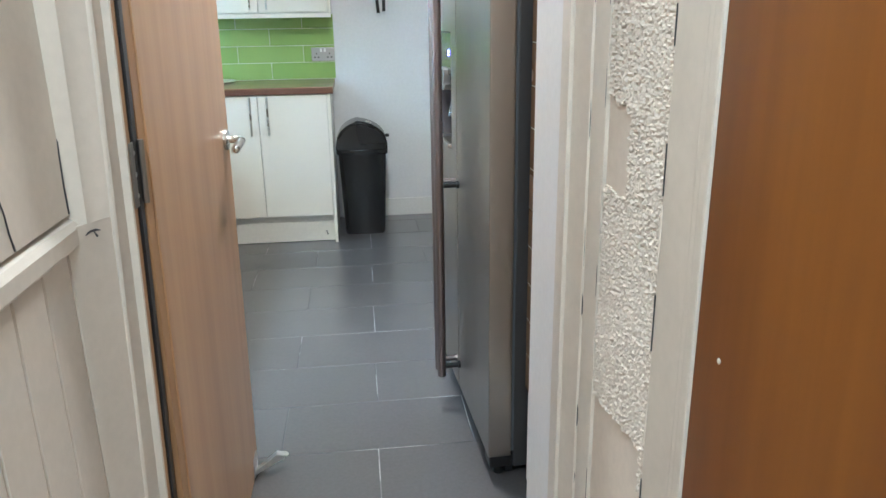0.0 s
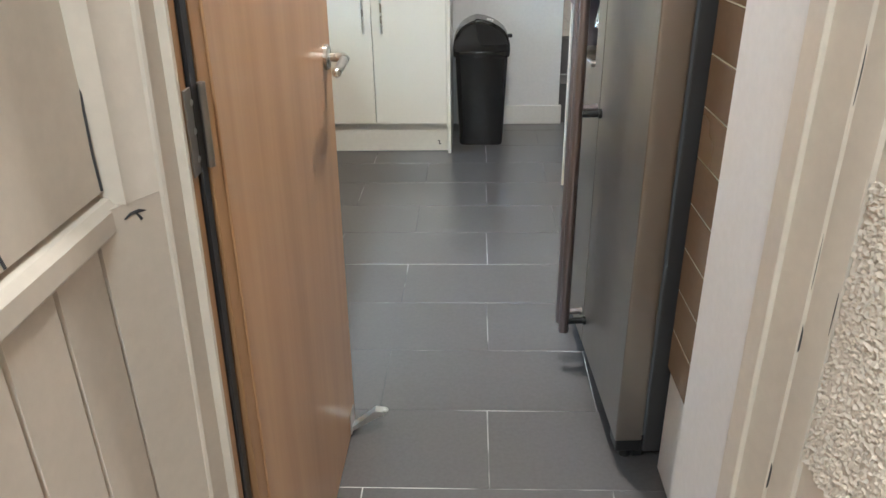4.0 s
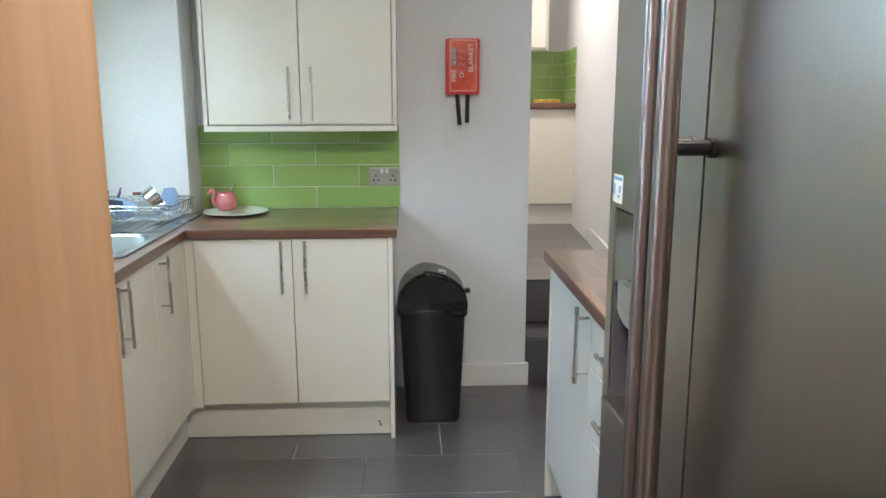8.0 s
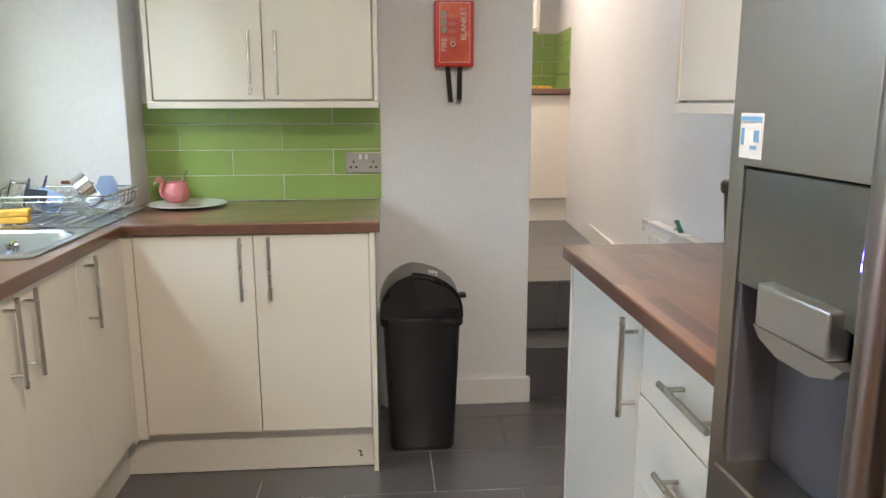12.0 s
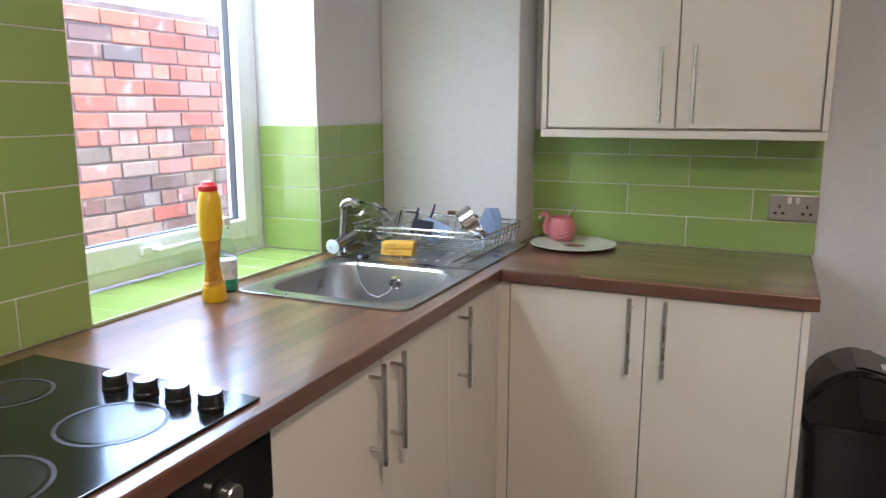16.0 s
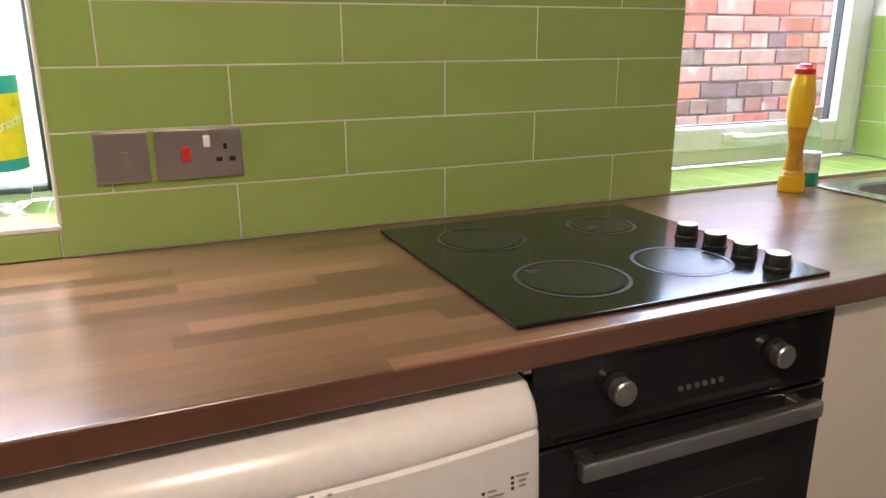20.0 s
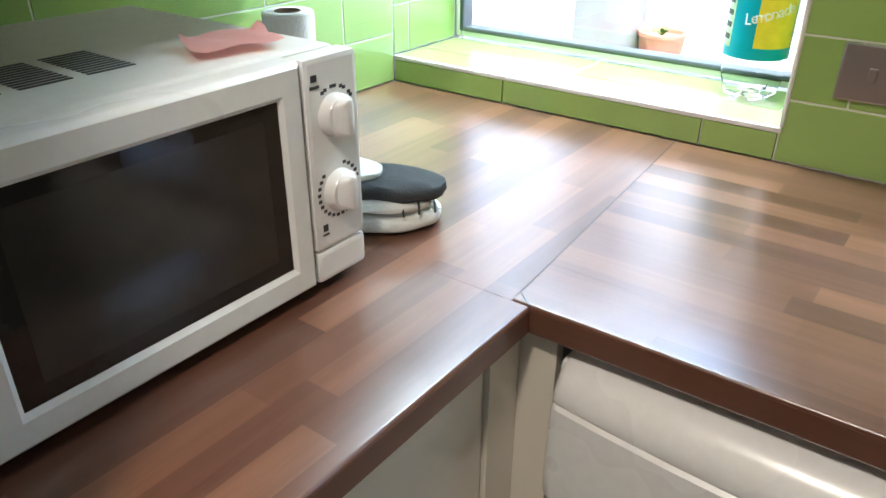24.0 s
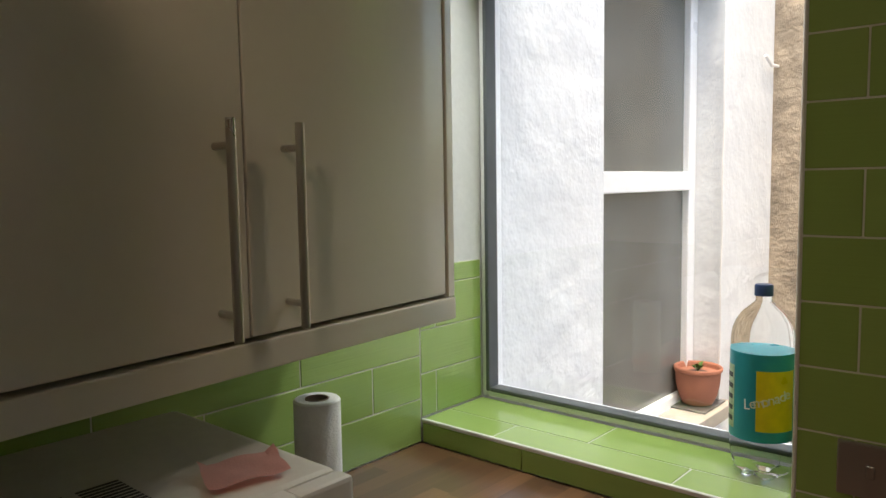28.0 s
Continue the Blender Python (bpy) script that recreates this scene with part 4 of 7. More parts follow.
leaf_1 = door_part("leaf", boxes(((1.1765, 1.3702, 0.008), (1.2115, 2.1065, 1.985)), bevel=0.0015), M_DOOR, door, "pale oak veneer leaf")
for ya, yb, xf in ((1.3330, 1.3700, 1.2085), (2.1067, 2.1140, 1.2108)):
    door_part("lipping", boxes(((1.1772, ya, 0.008), (xf, yb, 1.985)), bevel=0.001), M_DOOREDGE, door, "darker oak edge lipping")
M_HINGE = surf("dull_steel_hinge", (0.30, 0.28, 0.26), 0.4, 1.0, var=0.2)
for zc in (0.272, 1.055, 1.80):
    bm = boxes(((1.1898, 1.2855, zc - 0.05), (1.1922, 1.3240, zc + 0.05)), bevel=0.0005)
    rod(bm, (1.1960, 1.3285, zc - 0.05), (1.1960, 1.3285, zc + 0.05), 0.0055, 12)
    hg = leaning("hinge", bm, M_HINGE, door, "dull steel butt hinge")
    for dz in (-0.033, 0.0, 0.033):
        bm = bmesh.new()
        lathe(bm, [(0.0045, 0), (0.003, 0.001)], (1.1921, 1.304, zc + dz), 8, (1, 0, 0))
        leaning("screw", bm, M_STEEL, hg)
for s, xf in ((1, 1.2116), (-1, 1.1764)):
    bm = bmesh.new()
    lathe(bm, [(0.026, 0), (0.026, 0.006), (0.023, 0.009)], (xf, 2.052, 0.99), 24, (s, 0, 0))
    rose = door_part("rose", bm, M_HANDLE, door, "round satin steel rose")
    bm = bmesh.new()
    sweep(bm, [(xf + s * dx, yy, zz) for dx, yy, zz in ((0.0065, 2.052, 0.99), (0.030, 2.052, 0.99), (0.039, 2.049, 0.99), (0.044, 2.038, 0.99), (0.045, 1.925, 0.985), (0.045, 1.921, 0.985), (0.045, 1.919, 0.985))], [0.0095, 0.0095, 0.0095, 0.0095, 0.0095, 0.0080, 0.004], 14)
    door_part("door_handle", bm, M_HANDLE, rose, "satin steel lever handle")
door_part("lock_plate", boxes(((1.1830, 2.1141, 0.87), (1.2050, 2.1152, 1.08)), bevel=0.0004), M_STEEL, door, "brushed steel lock plate")
bm = boxes(((1.2117, 2.030, 0.014), (1.2155, 2.085, 0.074)), bevel=0.002)
ks = door_part("kick_down_stop", bm, M_ALU, door, "aluminium kick-down door stop")
bm = bmesh.new()
loft(bm, [[(1.2150, 2.045, 0.048), (1.2150, 2.070, 0.048), (1.2150, 2.070, 0.058), (1.2150, 2.045, 0.058)], [(1.278, 2.080, 0.066), (1.278, 2.105, 0.066), (1.278, 2.105, 0.090), (1.278, 2.080, 0.090)], [(1.298, 2.090, 0.068), (1.298, 2.113, 0.068), (1.298, 2.113, 0.080), (1.298, 2.090, 0.080)]])
lathe(bm, [(0.0105, 0), (0.0105, 0.004), (0.0035, 0.004), (0.0035, 0.001)], (1.300, 2.102, 0.077), 16, (0.25, 0, 1))
bm.transform(Matrix.Translation((-0.006, -0.004, -0.033)))
door_part("arm", bm, M_ALU, ks, "bent aluminium arm")

# ---- fridge ----
def turned(ob, place, rz):
    ob.matrix_world = pose(*place, 0, 0, rz)
    return ob


# drawn with its front on x = 0, hinge side at y = 0; then turned into place
fr = thing("fridge_freezer", (0, 0, 0), "stainless steel side-by-side fridge freezer with a water dispenser", "fridge")
FW, SEAM, FH = 0.811, 0.450, 1.775
part("body", boxes(((0.075, 0.012, 0.03), (0.700, FW - 0.012, FH - 0.012)), bevel=0.004, seg=2), surf("grey_fridge_side", (0.045, 0.045, 0.047), 0.3, var=0.06), fr, "dark grey steel cabinet")
rd = part("door", boxes(((0.0, 0.0, 0.075), (0.066, SEAM - 0.0015, FH)), bevel=0.005, seg=3), M_FRIDGE, fr, "brushed steel fridge door")
part("gasket", boxes(((0.0665, 0.010, 0.085), (0.0745, FW - 0.010, FH - 0.015))), M_GREYSEAL, fr, "dark rubber gasket")
# freezer door: a frame round the dispenser recess
D0, D1, DZ0, DZ1 = SEAM + 0.085, FW - 0.030, 0.872, 1.232
bm = bmesh.new()
ring_o, ring_i = [(SEAM + 0.0015, 0.075), (FW, 0.075), (FW, FH), (SEAM + 0.0015, FH)], [(D0, DZ0), (D1, DZ0), (D1, DZ1), (D0, DZ1)]
loft(bm, [[(x, p, q) for p, q in lp] for x, lp in ((0.066, ring_i), (0.066, ring_o), (0.0, ring_o), (0.0, ring_i), (0.066, ring_i))], cap=False)
bmesh.ops.remove_doubles(bm, verts=bm.verts[:], dist=1e-5)
fdoor = part("door", bm, M_FRIDGE, fr, "brushed steel freezer door with a dispenser")
disp = part("dispenser", boxes(((0.055, D0, DZ0), (0.0655, D1, DZ1))), surf("grey_dispenser_plastic", (0.105, 0.098, 0.108), 0.42, var=0.08), fr, "grey water dispenser recess")
for d0, d1 in ((D0 + 0.0002, D0 + 0.008), (D1 - 0.008, D1 - 0.0002)):
    part("cheek", boxes(((0.004, d0, DZ0 + 0.001), (0.0548, d1, 1.10))), bpy.data.materials["grey_dispenser_plastic"], disp)
part("panel", boxes(((0.001, D0 + 0.0005, 1.10), (0.054, D1 - 0.0005, DZ1 - 0.001)), bevel=0.003), surf("dim_mirror_panel", (0.16, 0.17, 0.15), 0.14, 0.6, var=0.05), disp, "glossy grey-green control panel")
part("tray", boxes(((-0.012, D0 + 0.002, DZ0 + 0.0015), (0.054, D1 - 0.002, DZ0 + 0.014)), bevel=0.003), M_FRIDGE, disp, "steel drip tray")
bm = bmesh.new()
for k in range(7):
    box(bm, (-0.004, D0 + 0.03 + k * 0.019, DZ0 + 0.0145), (0.046, D0 + 0.038 + k * 0.019, DZ0 + 0.018))
part("grille", bm, M_FRIDGE, disp)
bm = boxes(((-0.014, D0 + 0.062, 1.072), (0.010, D1 - 0.068, 1.118)), bevel=0.003, seg=2)
noz = part("nozzle", bm, M_STEEL, disp, "silver nozzle housing")
bm = bmesh.new()
loft(bm, [[(-0.012, D0 + 0.040 + dy, z), (0.050, D0 + 0.040 + dy, z), (0.050, D1 - 0.062 - dy, z), (-0.012, D1 - 0.062 - dy, z)] for z, dy in ((1.0715, 0.0), (1.060, 0.012), (1.050, 0.045))])
part("spout", bm, M_STEEL, noz, "curved silver spout")
bm = bmesh.new()
loft(bm, [[(x0 + q, D0 + 0.030 + p, z) for p, q in outline(0.034 * k, 0.010, 0.0045, 3)] for z, x0, k in ((1.058, 0.020, 0.8), (1.020, 0.012, 1.0), (0.985, 0.004, 1.0), (0.972, 0.002, 0.6))])
part("lever", bm, glass_material("clear_lever", (0.92, 0.94, 0.95), 0.08, 1.35), disp, "clear plastic dispenser lever")
led = bpy.data.materials.new("blue_led")
led.use_nodes = True
led.node_tree.nodes["Principled BSDF"].inputs["Emission Color"].default_value = (0.12, 0.10, 1.0, 1)
led.node_tree.nodes["Principled BSDF"].inputs["Emission Strength"].default_value = 1.2
part("led", boxes(((-0.0005, D0 + 0.040, 1.168), (0.0012, D0 + 0.046, 1.176)), ((-0.0005, D0 + 0.041, 1.158), (0.0012, D0 + 0.047, 1.165))), led, disp, "small blue indicator light")
for yc, nm in ((SEAM - 0.027, rd), (SEAM + 0.027, fdoor)):
    bm = bmesh.new()
    rod(bm, (-0.062, yc, 0.130), (-0.062, yc, 1.66), 0.0145, 20)
    part("handle", bm, M_DARKHANDLE, nm, "long round tinted-steel bar handle")
    for z in (0.165, 0.78, 1.355):
        bm = bmesh.new()
        rod(bm, (-0.060, yc, z), (0.0005, yc, z), 0.0095, 14)
        rod(bm, (-0.008, yc, z), (0.0004, yc, z), 0.0125, 14)
        part("handle_post", bm, M_BLACK if nm is rd else M_DARKHANDLE, nm, "dark handle mount")
part("kick_plate", boxes(((0.055, 0.02, 0.012), (0.075, FW - 0.02, 0.070))), M_BLACK, fr, "black ventilated kick plate")
part("hinge_block", boxes(((0.006, 0.012, 0.032), (0.070, 0.075, 0.072)), bevel=0.006, seg=2), M_BLACK, fr, "black lower hinge block")
for fx, fy in ((0.040, 0.045), (0.040, FW - 0.045), (0.62, 0.06), (0.62, FW - 0.06)):
    bm = bmesh.new()
    rod(bm, (fx, fy, 0.0), (fx, fy, 0.032), 0.016, 14)
    part("foot", bm, M_BLACK, fr, "black levelling foot")
lab = part("label", boxes(((-0.0008, FW - 0.062, 1.240), (0.0002, FW - 0.018, 1.288))), M_WHITEPRINT, fr, "white sticker with blue pictures")
M_BLUEPRINT = surf("pale_blue_print", (0.20, 0.42, 0.72), 0.5)
part("print", boxes(((-0.0012, FW - 0.060, 1.2795), (-0.0007, FW - 0.020, 1.2845)), ((-0.0012, FW - 0.027, 1.254), (-0.0007, FW - 0.021, 1.272)), ((-0.0012, FW - 0.052, 1.250), (-0.0007, FW - 0.040, 1.254)), ((-0.0012, FW - 0.056, 1.258), (-0.0007, FW - 0.046, 1.270))), M_BLUEPRINT, lab, "blue pictures")
turned(fr, (1.884, 1.945, 0), 2.8)

# ---- bin ----
bin_ = thing("swing_bin", (1.585, 4.66, 0), "tall black plastic swing-lid bin on the floor", "bin")
bm = bmesh.new()
loops = []
for z, w, d in ((0.0, 0.232, 0.205), (0.012, 0.242, 0.213), (0.30, 0.268, 0.232), (0.505, 0.284, 0.246)):
    loops.append([(1.585 + x, 4.66 + yy, z) for x, yy in outline(w, d, 0.03, 4)])
loft(bm, loops)
part("body", bm, M_BIN, bin_, "black plastic body")
bm = bmesh.new()
loft(bm, [[(1.585 + x, 4.66 + yy, z) for x, yy in outline(w, d, 0.034, 4)] for z, w, d in ((0.496, 0.300, 0.260), (0.502, 0.306, 0.264), (0.520, 0.306, 0.264), (0.526, 0.304, 0.260))])
part("lid_rim", bm, M_BLACKGLOSS, bin_, "glossy black lid rim")
bm = bmesh.new()
prof = [(-0.153, 0.524), (-0.153, 0.548), (-0.148, 0.582), (-0.137, 0.618), (-0.118, 0.650), (-0.092, 0.676), (-0.062, 0.695), (-0.036, 0.704), (-0.020, 0.705),
        (0.020, 0.697), (0.060, 0.682), (0.095, 0.660), (0.124, 0.632), (0.143, 0.600), (0.152, 0.562), (0.153, 0.524)]
prism(bm, [(1.585 + p, z) for p, z in prof], "y", 4.66 - 0.124, 4.66 + 0.124)
es = [e for e in bm.edges if abs(e.verts[0].co.y - e.verts[1].co.y) < 1e-6 and not all(abs(v.co.z - 0.524) < 1e-4 for v in e.verts)]
bmesh.ops.bevel(bm, geom=es, offset=0.016, segments=3, affect="EDGES")
hood = part("hood", bm, M_BLACKGLOSS, bin_, "domed glossy black hood")
bm = bmesh.new()
# end plate of the swing flap, set proud of the hood's side, with a lip along its foot
prism(bm, [(1.585 + p, z) for p, z in ((-0.030, 0.690), (0.018, 0.682), (0.056, 0.668), (0.090, 0.647), (0.116, 0.620), (0.134, 0.588), (0.140, 0.566), (-0.004, 0.560), (-0.018, 0.590))], "y", 4.66 - 0.1262, 4.66 - 0.1230)
bmesh.ops.bevel(bm, geom=bm.edges[:], offset=0.0012, segments=2, affect="EDGES")
part("flap_end", bm, M_BLACK, bin_, "black end plate of the swing flap")
part("lip", boxes(((1.585 - 0.006, 4.66 - 0.1285, 0.552), (1.585 + 0.144, 4.66 - 0.1235, 0.559)), bevel=0.002, seg=2), M_BLACKGLOSS, bin_, "raised glossy lip under the flap")
bm = bmesh.new()
fl = [(-0.036, 0.7050), (-0.018, 0.7065), (0.020, 0.6985), (0.060, 0.6835), (0.095, 0.6615), (0.124, 0.6335), (0.141, 0.604)]
loft(bm, [[(1.585 + p, 4.570, z + dz) for p, z in fl] + [(1.585 + p, 4.750, z + dz) for p, z in reversed(fl)] for dz in (-0.012, 0.0030)])
flap = part("flap", bm, M_BIN, bin_, "black swing flap")
bm = boxes(((1.724, 4.560, 0.598), (1.750, 4.596, 0.618)), bevel=0.007, seg=3)
part("catch", bm, M_BLACK, bin_, "small black finger catch")
bm = bmesh.new()
for r in range(3):
    for c in range(4):
        if (r * 5 + c * 3) % 4 != 1:
            x = 1.585 + 0.030 + r * 0.012
            z = 0.6965 - (x - 1.615) * 0.40 + 0.0012
            box(bm, (x, 4.598 + c * 0.017, z), (x + 0.009, 4.611 + c * 0.017, z + 0.0022))
part("print", bm, M_WHITEPRINT, flap, "small white printed marks")
# the hood is a little flatter than a half round
for ob in bin_.children_recursive:
    for v in ob.data.vertices:
        if v.co.z > 0.56:
            v.co.z = 0.56 + (v.co.z - 0.56) * 0.88

# ---- hob, oven, tumble dryer ----
hob = thing("hob", (0.32, 3.03, 0.910), "black glass ceramic hob with four knobs and scuffed rings", "hob")
part("glass", boxes(((0.061, 2.757, 0.9105), (0.580, 3.302, 0.9165)), bevel=0.002, seg=2), M_BLACKGLASS, hob, "black ceramic glass")
M_RING = surf("worn_grey_ring", (0.085, 0.09, 0.095), 0.4, var=0.6, scale=34, grain=220, grain_amount=0.8)
M_HAZE = surf("scuffed_glass", (0.020, 0.021, 0.023), 0.24, var=0.35, scale=16, rough_var=0.10, grain=140, grain_amount=0.08)


def ring(cx, cy, r0, r1):
    bm = bmesh.new()
    for k in range(48):
        a, b = k * math.tau / 48, (k + 1) * math.tau / 48
        q = [bm.verts.new((cx + r * math.cos(t), cy + r * math.sin(t), 0.9171)) for r, t in ((r0, a), (r1, a), (r1, b), (r0, b))]
        bm.faces.new(q)
    bmesh.ops.remove_doubles(bm, verts=bm.verts[:], dist=1e-5)
    return bm


for cx, cy, r in ((0.446, 2.925, 0.088), (0.444, 3.132, 0.080), (0.200, 3.150, 0.066), (0.195, 2.900, 0.080)):
    hz = part("cooking_zone", ring(cx, cy, r - 0.0065, r), M_RING, hob, "pale scuffed cooking ring")
    part("scuff", ring(cx, cy, 0.0003, r - 0.012), M_HAZE, hz, "dull scuffed glass")
for cx in (0.335, 0.403, 0.470, 0.536):
    bm = bmesh.new()
    lathe(bm, [(0.0205, 0), (0.0205, 0.004), (0.0190, 0.006), (0.0190, 0.022), (0.0175, 0.0245)], (cx, 3.238, 0.9168), 26)
    kb = part("knob", bm, M_BLACK, hob, "black control knob")
    bm = bmesh.new()
    lathe(bm, [(0.0172, 0), (0.0168, 0.0012)], (cx, 3.238, 0.9414), 24)
    part("cap", bm, M_STEEL, kb, "brushed steel top")

oven = thing("oven", (0.40, 3.03, 0.0), "black built-in electric oven under the hob", "oven")
part("housing", boxes(((0.03, 2.768, 0.15), (0.578, 3.300, 0.868))), M_BLACK, oven)
part("side_filler", boxes(((0.03, 2.7565, 0.0), (0.556, 2.7675, 0.869)), ((0.5562, 2.7565, 0.8595), (0.600, 2.7675, 0.869))), M_CARCASS, oven, "cream filler strip")
part("plinth", boxes(((0.535, 2.77, 0.003), (0.551, 3.303, 0.149))), M_CARCASS, oven)
fascia = part("control_panel", boxes(((0.578, 2.770, 0.748), (0.600, 3.300, 0.866)), bevel=0.003, seg=2), M_BLACKGLOSS, oven, "glossy black control panel")
for yc in (2.897, 3.180):
    bm = bmesh.new()
    lathe(bm, [(0.021, 0), (0.020, 0.006), (0.0185, 0.009)], (0.6002, yc, 0.815), 26, (1, 0, 0))
    k1 = part("knob", bm, M_BLACK, fascia, "oven knob")
    bm = bmesh.new()
    lathe(bm, [(0.0182, 0), (0.0178, 0.014), (0.0160, 0.0165)], (0.6093, yc, 0.815), 26, (1, 0, 0))
    part("cap", bm, M_STEEL, k1, "silver knob face")
for k in range(6):
    bm = bmesh.new()
    rod(bm, (0.6002, 3.008 + k * 0.0145, 0.790), (0.603, 3.008 + k * 0.0145, 0.790), 0.0042, 10)
    part("button", bm, M_STEEL, fascia, "small silver button")
part("display", boxes(((0.5995, 3.00, 0.812), (0.6006, 3.09, 0.842))), M_BLACKGLASS, fascia)
od = part("door", boxes(((0.578, 2.770, 0.165), (0.600, 3.300, 0.742)), bevel=0.003, seg=2), M_BLACKGLOSS, oven, "black glass oven door")
part("window", boxes(((0.5995, 2.835, 0.26), (0.6008, 3.235, 0.655))), M_BLACKGLASS, od)
M_DIMSTEEL = surf("dim_shelf_wire", (0.13, 0.12, 0.10), 0.35, 1.0)
bm = bmesh.new()
for z in (0.40, 0.44, 0.53, 0.60):
    rod(bm, (0.6009, 2.85, z), (0.6009, 3.19, z), 0.0013, 6)
part("shelf_rail", bm, M_DIMSTEEL, od, "shelf rails glimpsed in the door glass")
bm = boxes(((0.628, 2.822, 0.713), (0.645, 3.248, 0.740)), bevel=0.004, seg=2)
for yc in (2.845, 3.225):
    box(bm, (0.600, yc - 0.010, 0.718), (0.6285, yc + 0.010, 0.736), 0.002)
part("handle", bm, M_STEEL, od, "flat brushed steel bar handle")

wm = thing("tumble_dryer", (0.36, 2.464, 0.0), "white tumble dryer with a round dial, fitted under the worktop", "tumble dryer")
part("body", boxes(((0.03, 2.172, 0.012), (0.612, 2.7545, 0.846)), bevel=0.008, seg=2), M_WHITEGOODS, wm, "white enamel casing")
bm = bmesh.new()
prof = [(0.605, 0.655), (0.640, 0.655), (0.650, 0.668), (0.652, 0.700), (0.645, 0.798), (0.640, 0.802), (0.642, 0.806)]
for k in range(8):
    a = radians(8 + 82 * k / 7)
    prof.append((0.588 + 0.055 * math.cos(a), 0.800 + 0.056 * math.sin(a)))
prof += [(0.560, 0.857), (0.560, 0.70), (0.605, 0.70)]


def bow(yy):
    """How far the dryer's panel swells towards the room."""
    return 0.014 * (1 - ((yy - 2.465) / 0.291) ** 2) - 0.007


ends = [(0.0, 0.016), (0.0015, 0.009), (0.005, 0.004), (0.010, 0.0012), (0.017, 0.0)]
middle = [(2.174 + 0.017 + (2.7645 - 2.174 - 0.034) * k / 12, 0.0) for k in range(1, 12)]
loft(bm, [[(0.600 + (px - 0.600) * (1 - s / 0.052) + bow(yy) if px > 0.600 else px, yy, 0.755 + (pz - 0.755) * (1 - s / 0.11) - (0.004 * (1 - ((yy - 2.465) / 0.291) ** 2) if pz < 0.81 else 0.0)) for px, pz in prof]
          for yy, s in [(2.174 + d, s) for d, s in ends] + middle + [(2.7645 - d, s) for d, s in reversed(ends)]])
pn = part("control_panel", bm, M_WHITEGOODS, wm, "white rounded control panel")


def on_panel(yy, z, lift=0.0):
    return (0.652 - (z - 0.700) * 0.0714 + bow(yy) + lift, yy, z)


def plate(yy, z, w, h, lift=0.0006):
    p = on_panel(yy, z)
    return ((p[0] - 0.0002, yy - w / 2, z - h / 2), (p[0] + lift, yy + w / 2, z + h / 2))


bm = bmesh.new()
lathe(bm, [(0.027, 0), (0.027, 0.003), (0.0238, 0.006), (0.0228, 0.020), (0.0196, 0.0235)], on_panel(2.478, 0.752), 32, (1, 0, 0.07))
dial = part("dial", bm, M_WHITEGOODS, pn, "white timer dial")
bm = boxes(((0.675, 2.4745, 0.765), (0.6803, 2.4815, 0.776)), bevel=0.001)
part("pointer", bm, M_WHITEPRINT, dial)
bm = bmesh.new()
for k in range(26):
    a = radians(100 - k * 12.4)
    yy, z = 2.478 + 0.036 * math.cos(a), 0.752 + 0.036 * math.sin(a)
    box(bm, *plate(yy, z, 0.0042, 0.0032))
part("scale_mark", bm, M_DARKPRINT, pn, "grey dial marks")
bm = bmesh.new()
for k in range(14):
    a = radians(95 - k * 24)
    yy, z = 2.478 + 0.047 * math.cos(a), 0.752 + 0.045 * math.sin(a)
    box(bm, *plate(yy, z, 0.005, 0.003))
M_GREYPRINT = surf("grey_print", (0.34, 0.33, 0.33), 0.5)
part("scale_figure", bm, M_GREYPRINT, pn, "small grey figures, too small to read")
flat_text(pn, "DUAL TEMPERATURE", 0.0078, facing(on_panel(2.364, 0.711, 0.0005), (0.0334, 1, 0), (-0.0714, 0.0024, 1)), M_GREYPRINT, label="grey printed letters")
bm = bmesh.new()
o = Vector(on_panel(2.4465, 0.779, 0.0004))
sweep(bm, [o + Vector((0, 0.0046 * math.cos(k * math.tau / 20), 0.0046 * math.sin(k * math.tau / 20))) for k in range(20)], 0.0005, 6, closed=True)
sweep(bm, [o + Vector((0, 0, 0.0030)), o, o + Vector((0, -0.0022, 0))], 0.0004, 6)
part("clock_mark", bm, M_RED, pn, "small red printed clock")
part("logo", boxes(plate(2.381, 0.777, 0.034, 0.0085)), M_GREYPRINT, pn, "grey maker's mark")
for q in ((2.372, 0.700, 0.048, 0.0028), (2.4325, 0.7785, 0.011, 0.0032), (2.600, 0.733, 0.018, 0.003), (2.628, 0.741, 0.016, 0.003), (2.628, 0.733, 0.018, 0.003), (2.690, 0.742, 0.012, 0.003), (2.695, 0.735, 0.022, 0.003), (2.733, 0.751, 0.018, 0.003), (2.733, 0.744, 0.010, 0.003), (2.733, 0.737, 0.009, 0.003), (2.737, 0.710, 0.014, 0.003)):
    part("print", boxes(plate(*q)), M_GREYPRINT, pn, "small grey lettering")
for yy, z in ((2.586, 0.733), (2.614, 0.741), (2.614, 0.733), (2.678, 0.742), (2.678, 0.735), (2.719, 0.751), (2.719, 0.744), (2.719, 0.737)):
    part("indicator", boxes(plate(yy, z, 0.004, 0.004)), M_DARKPRINT, pn, "dark indicator lamp")
bm = bmesh.new()
loft(bm, [[on_panel(yy, z, dx) for yy, dx in ((2.4039, -0.0005), (2.4051, -0.0005), (2.4051, 0.0004), (2.4039, 0.0004))] for z in (0.668, 0.796)])
part("drawer_seam", bm, M_GREYPRINT, pn)
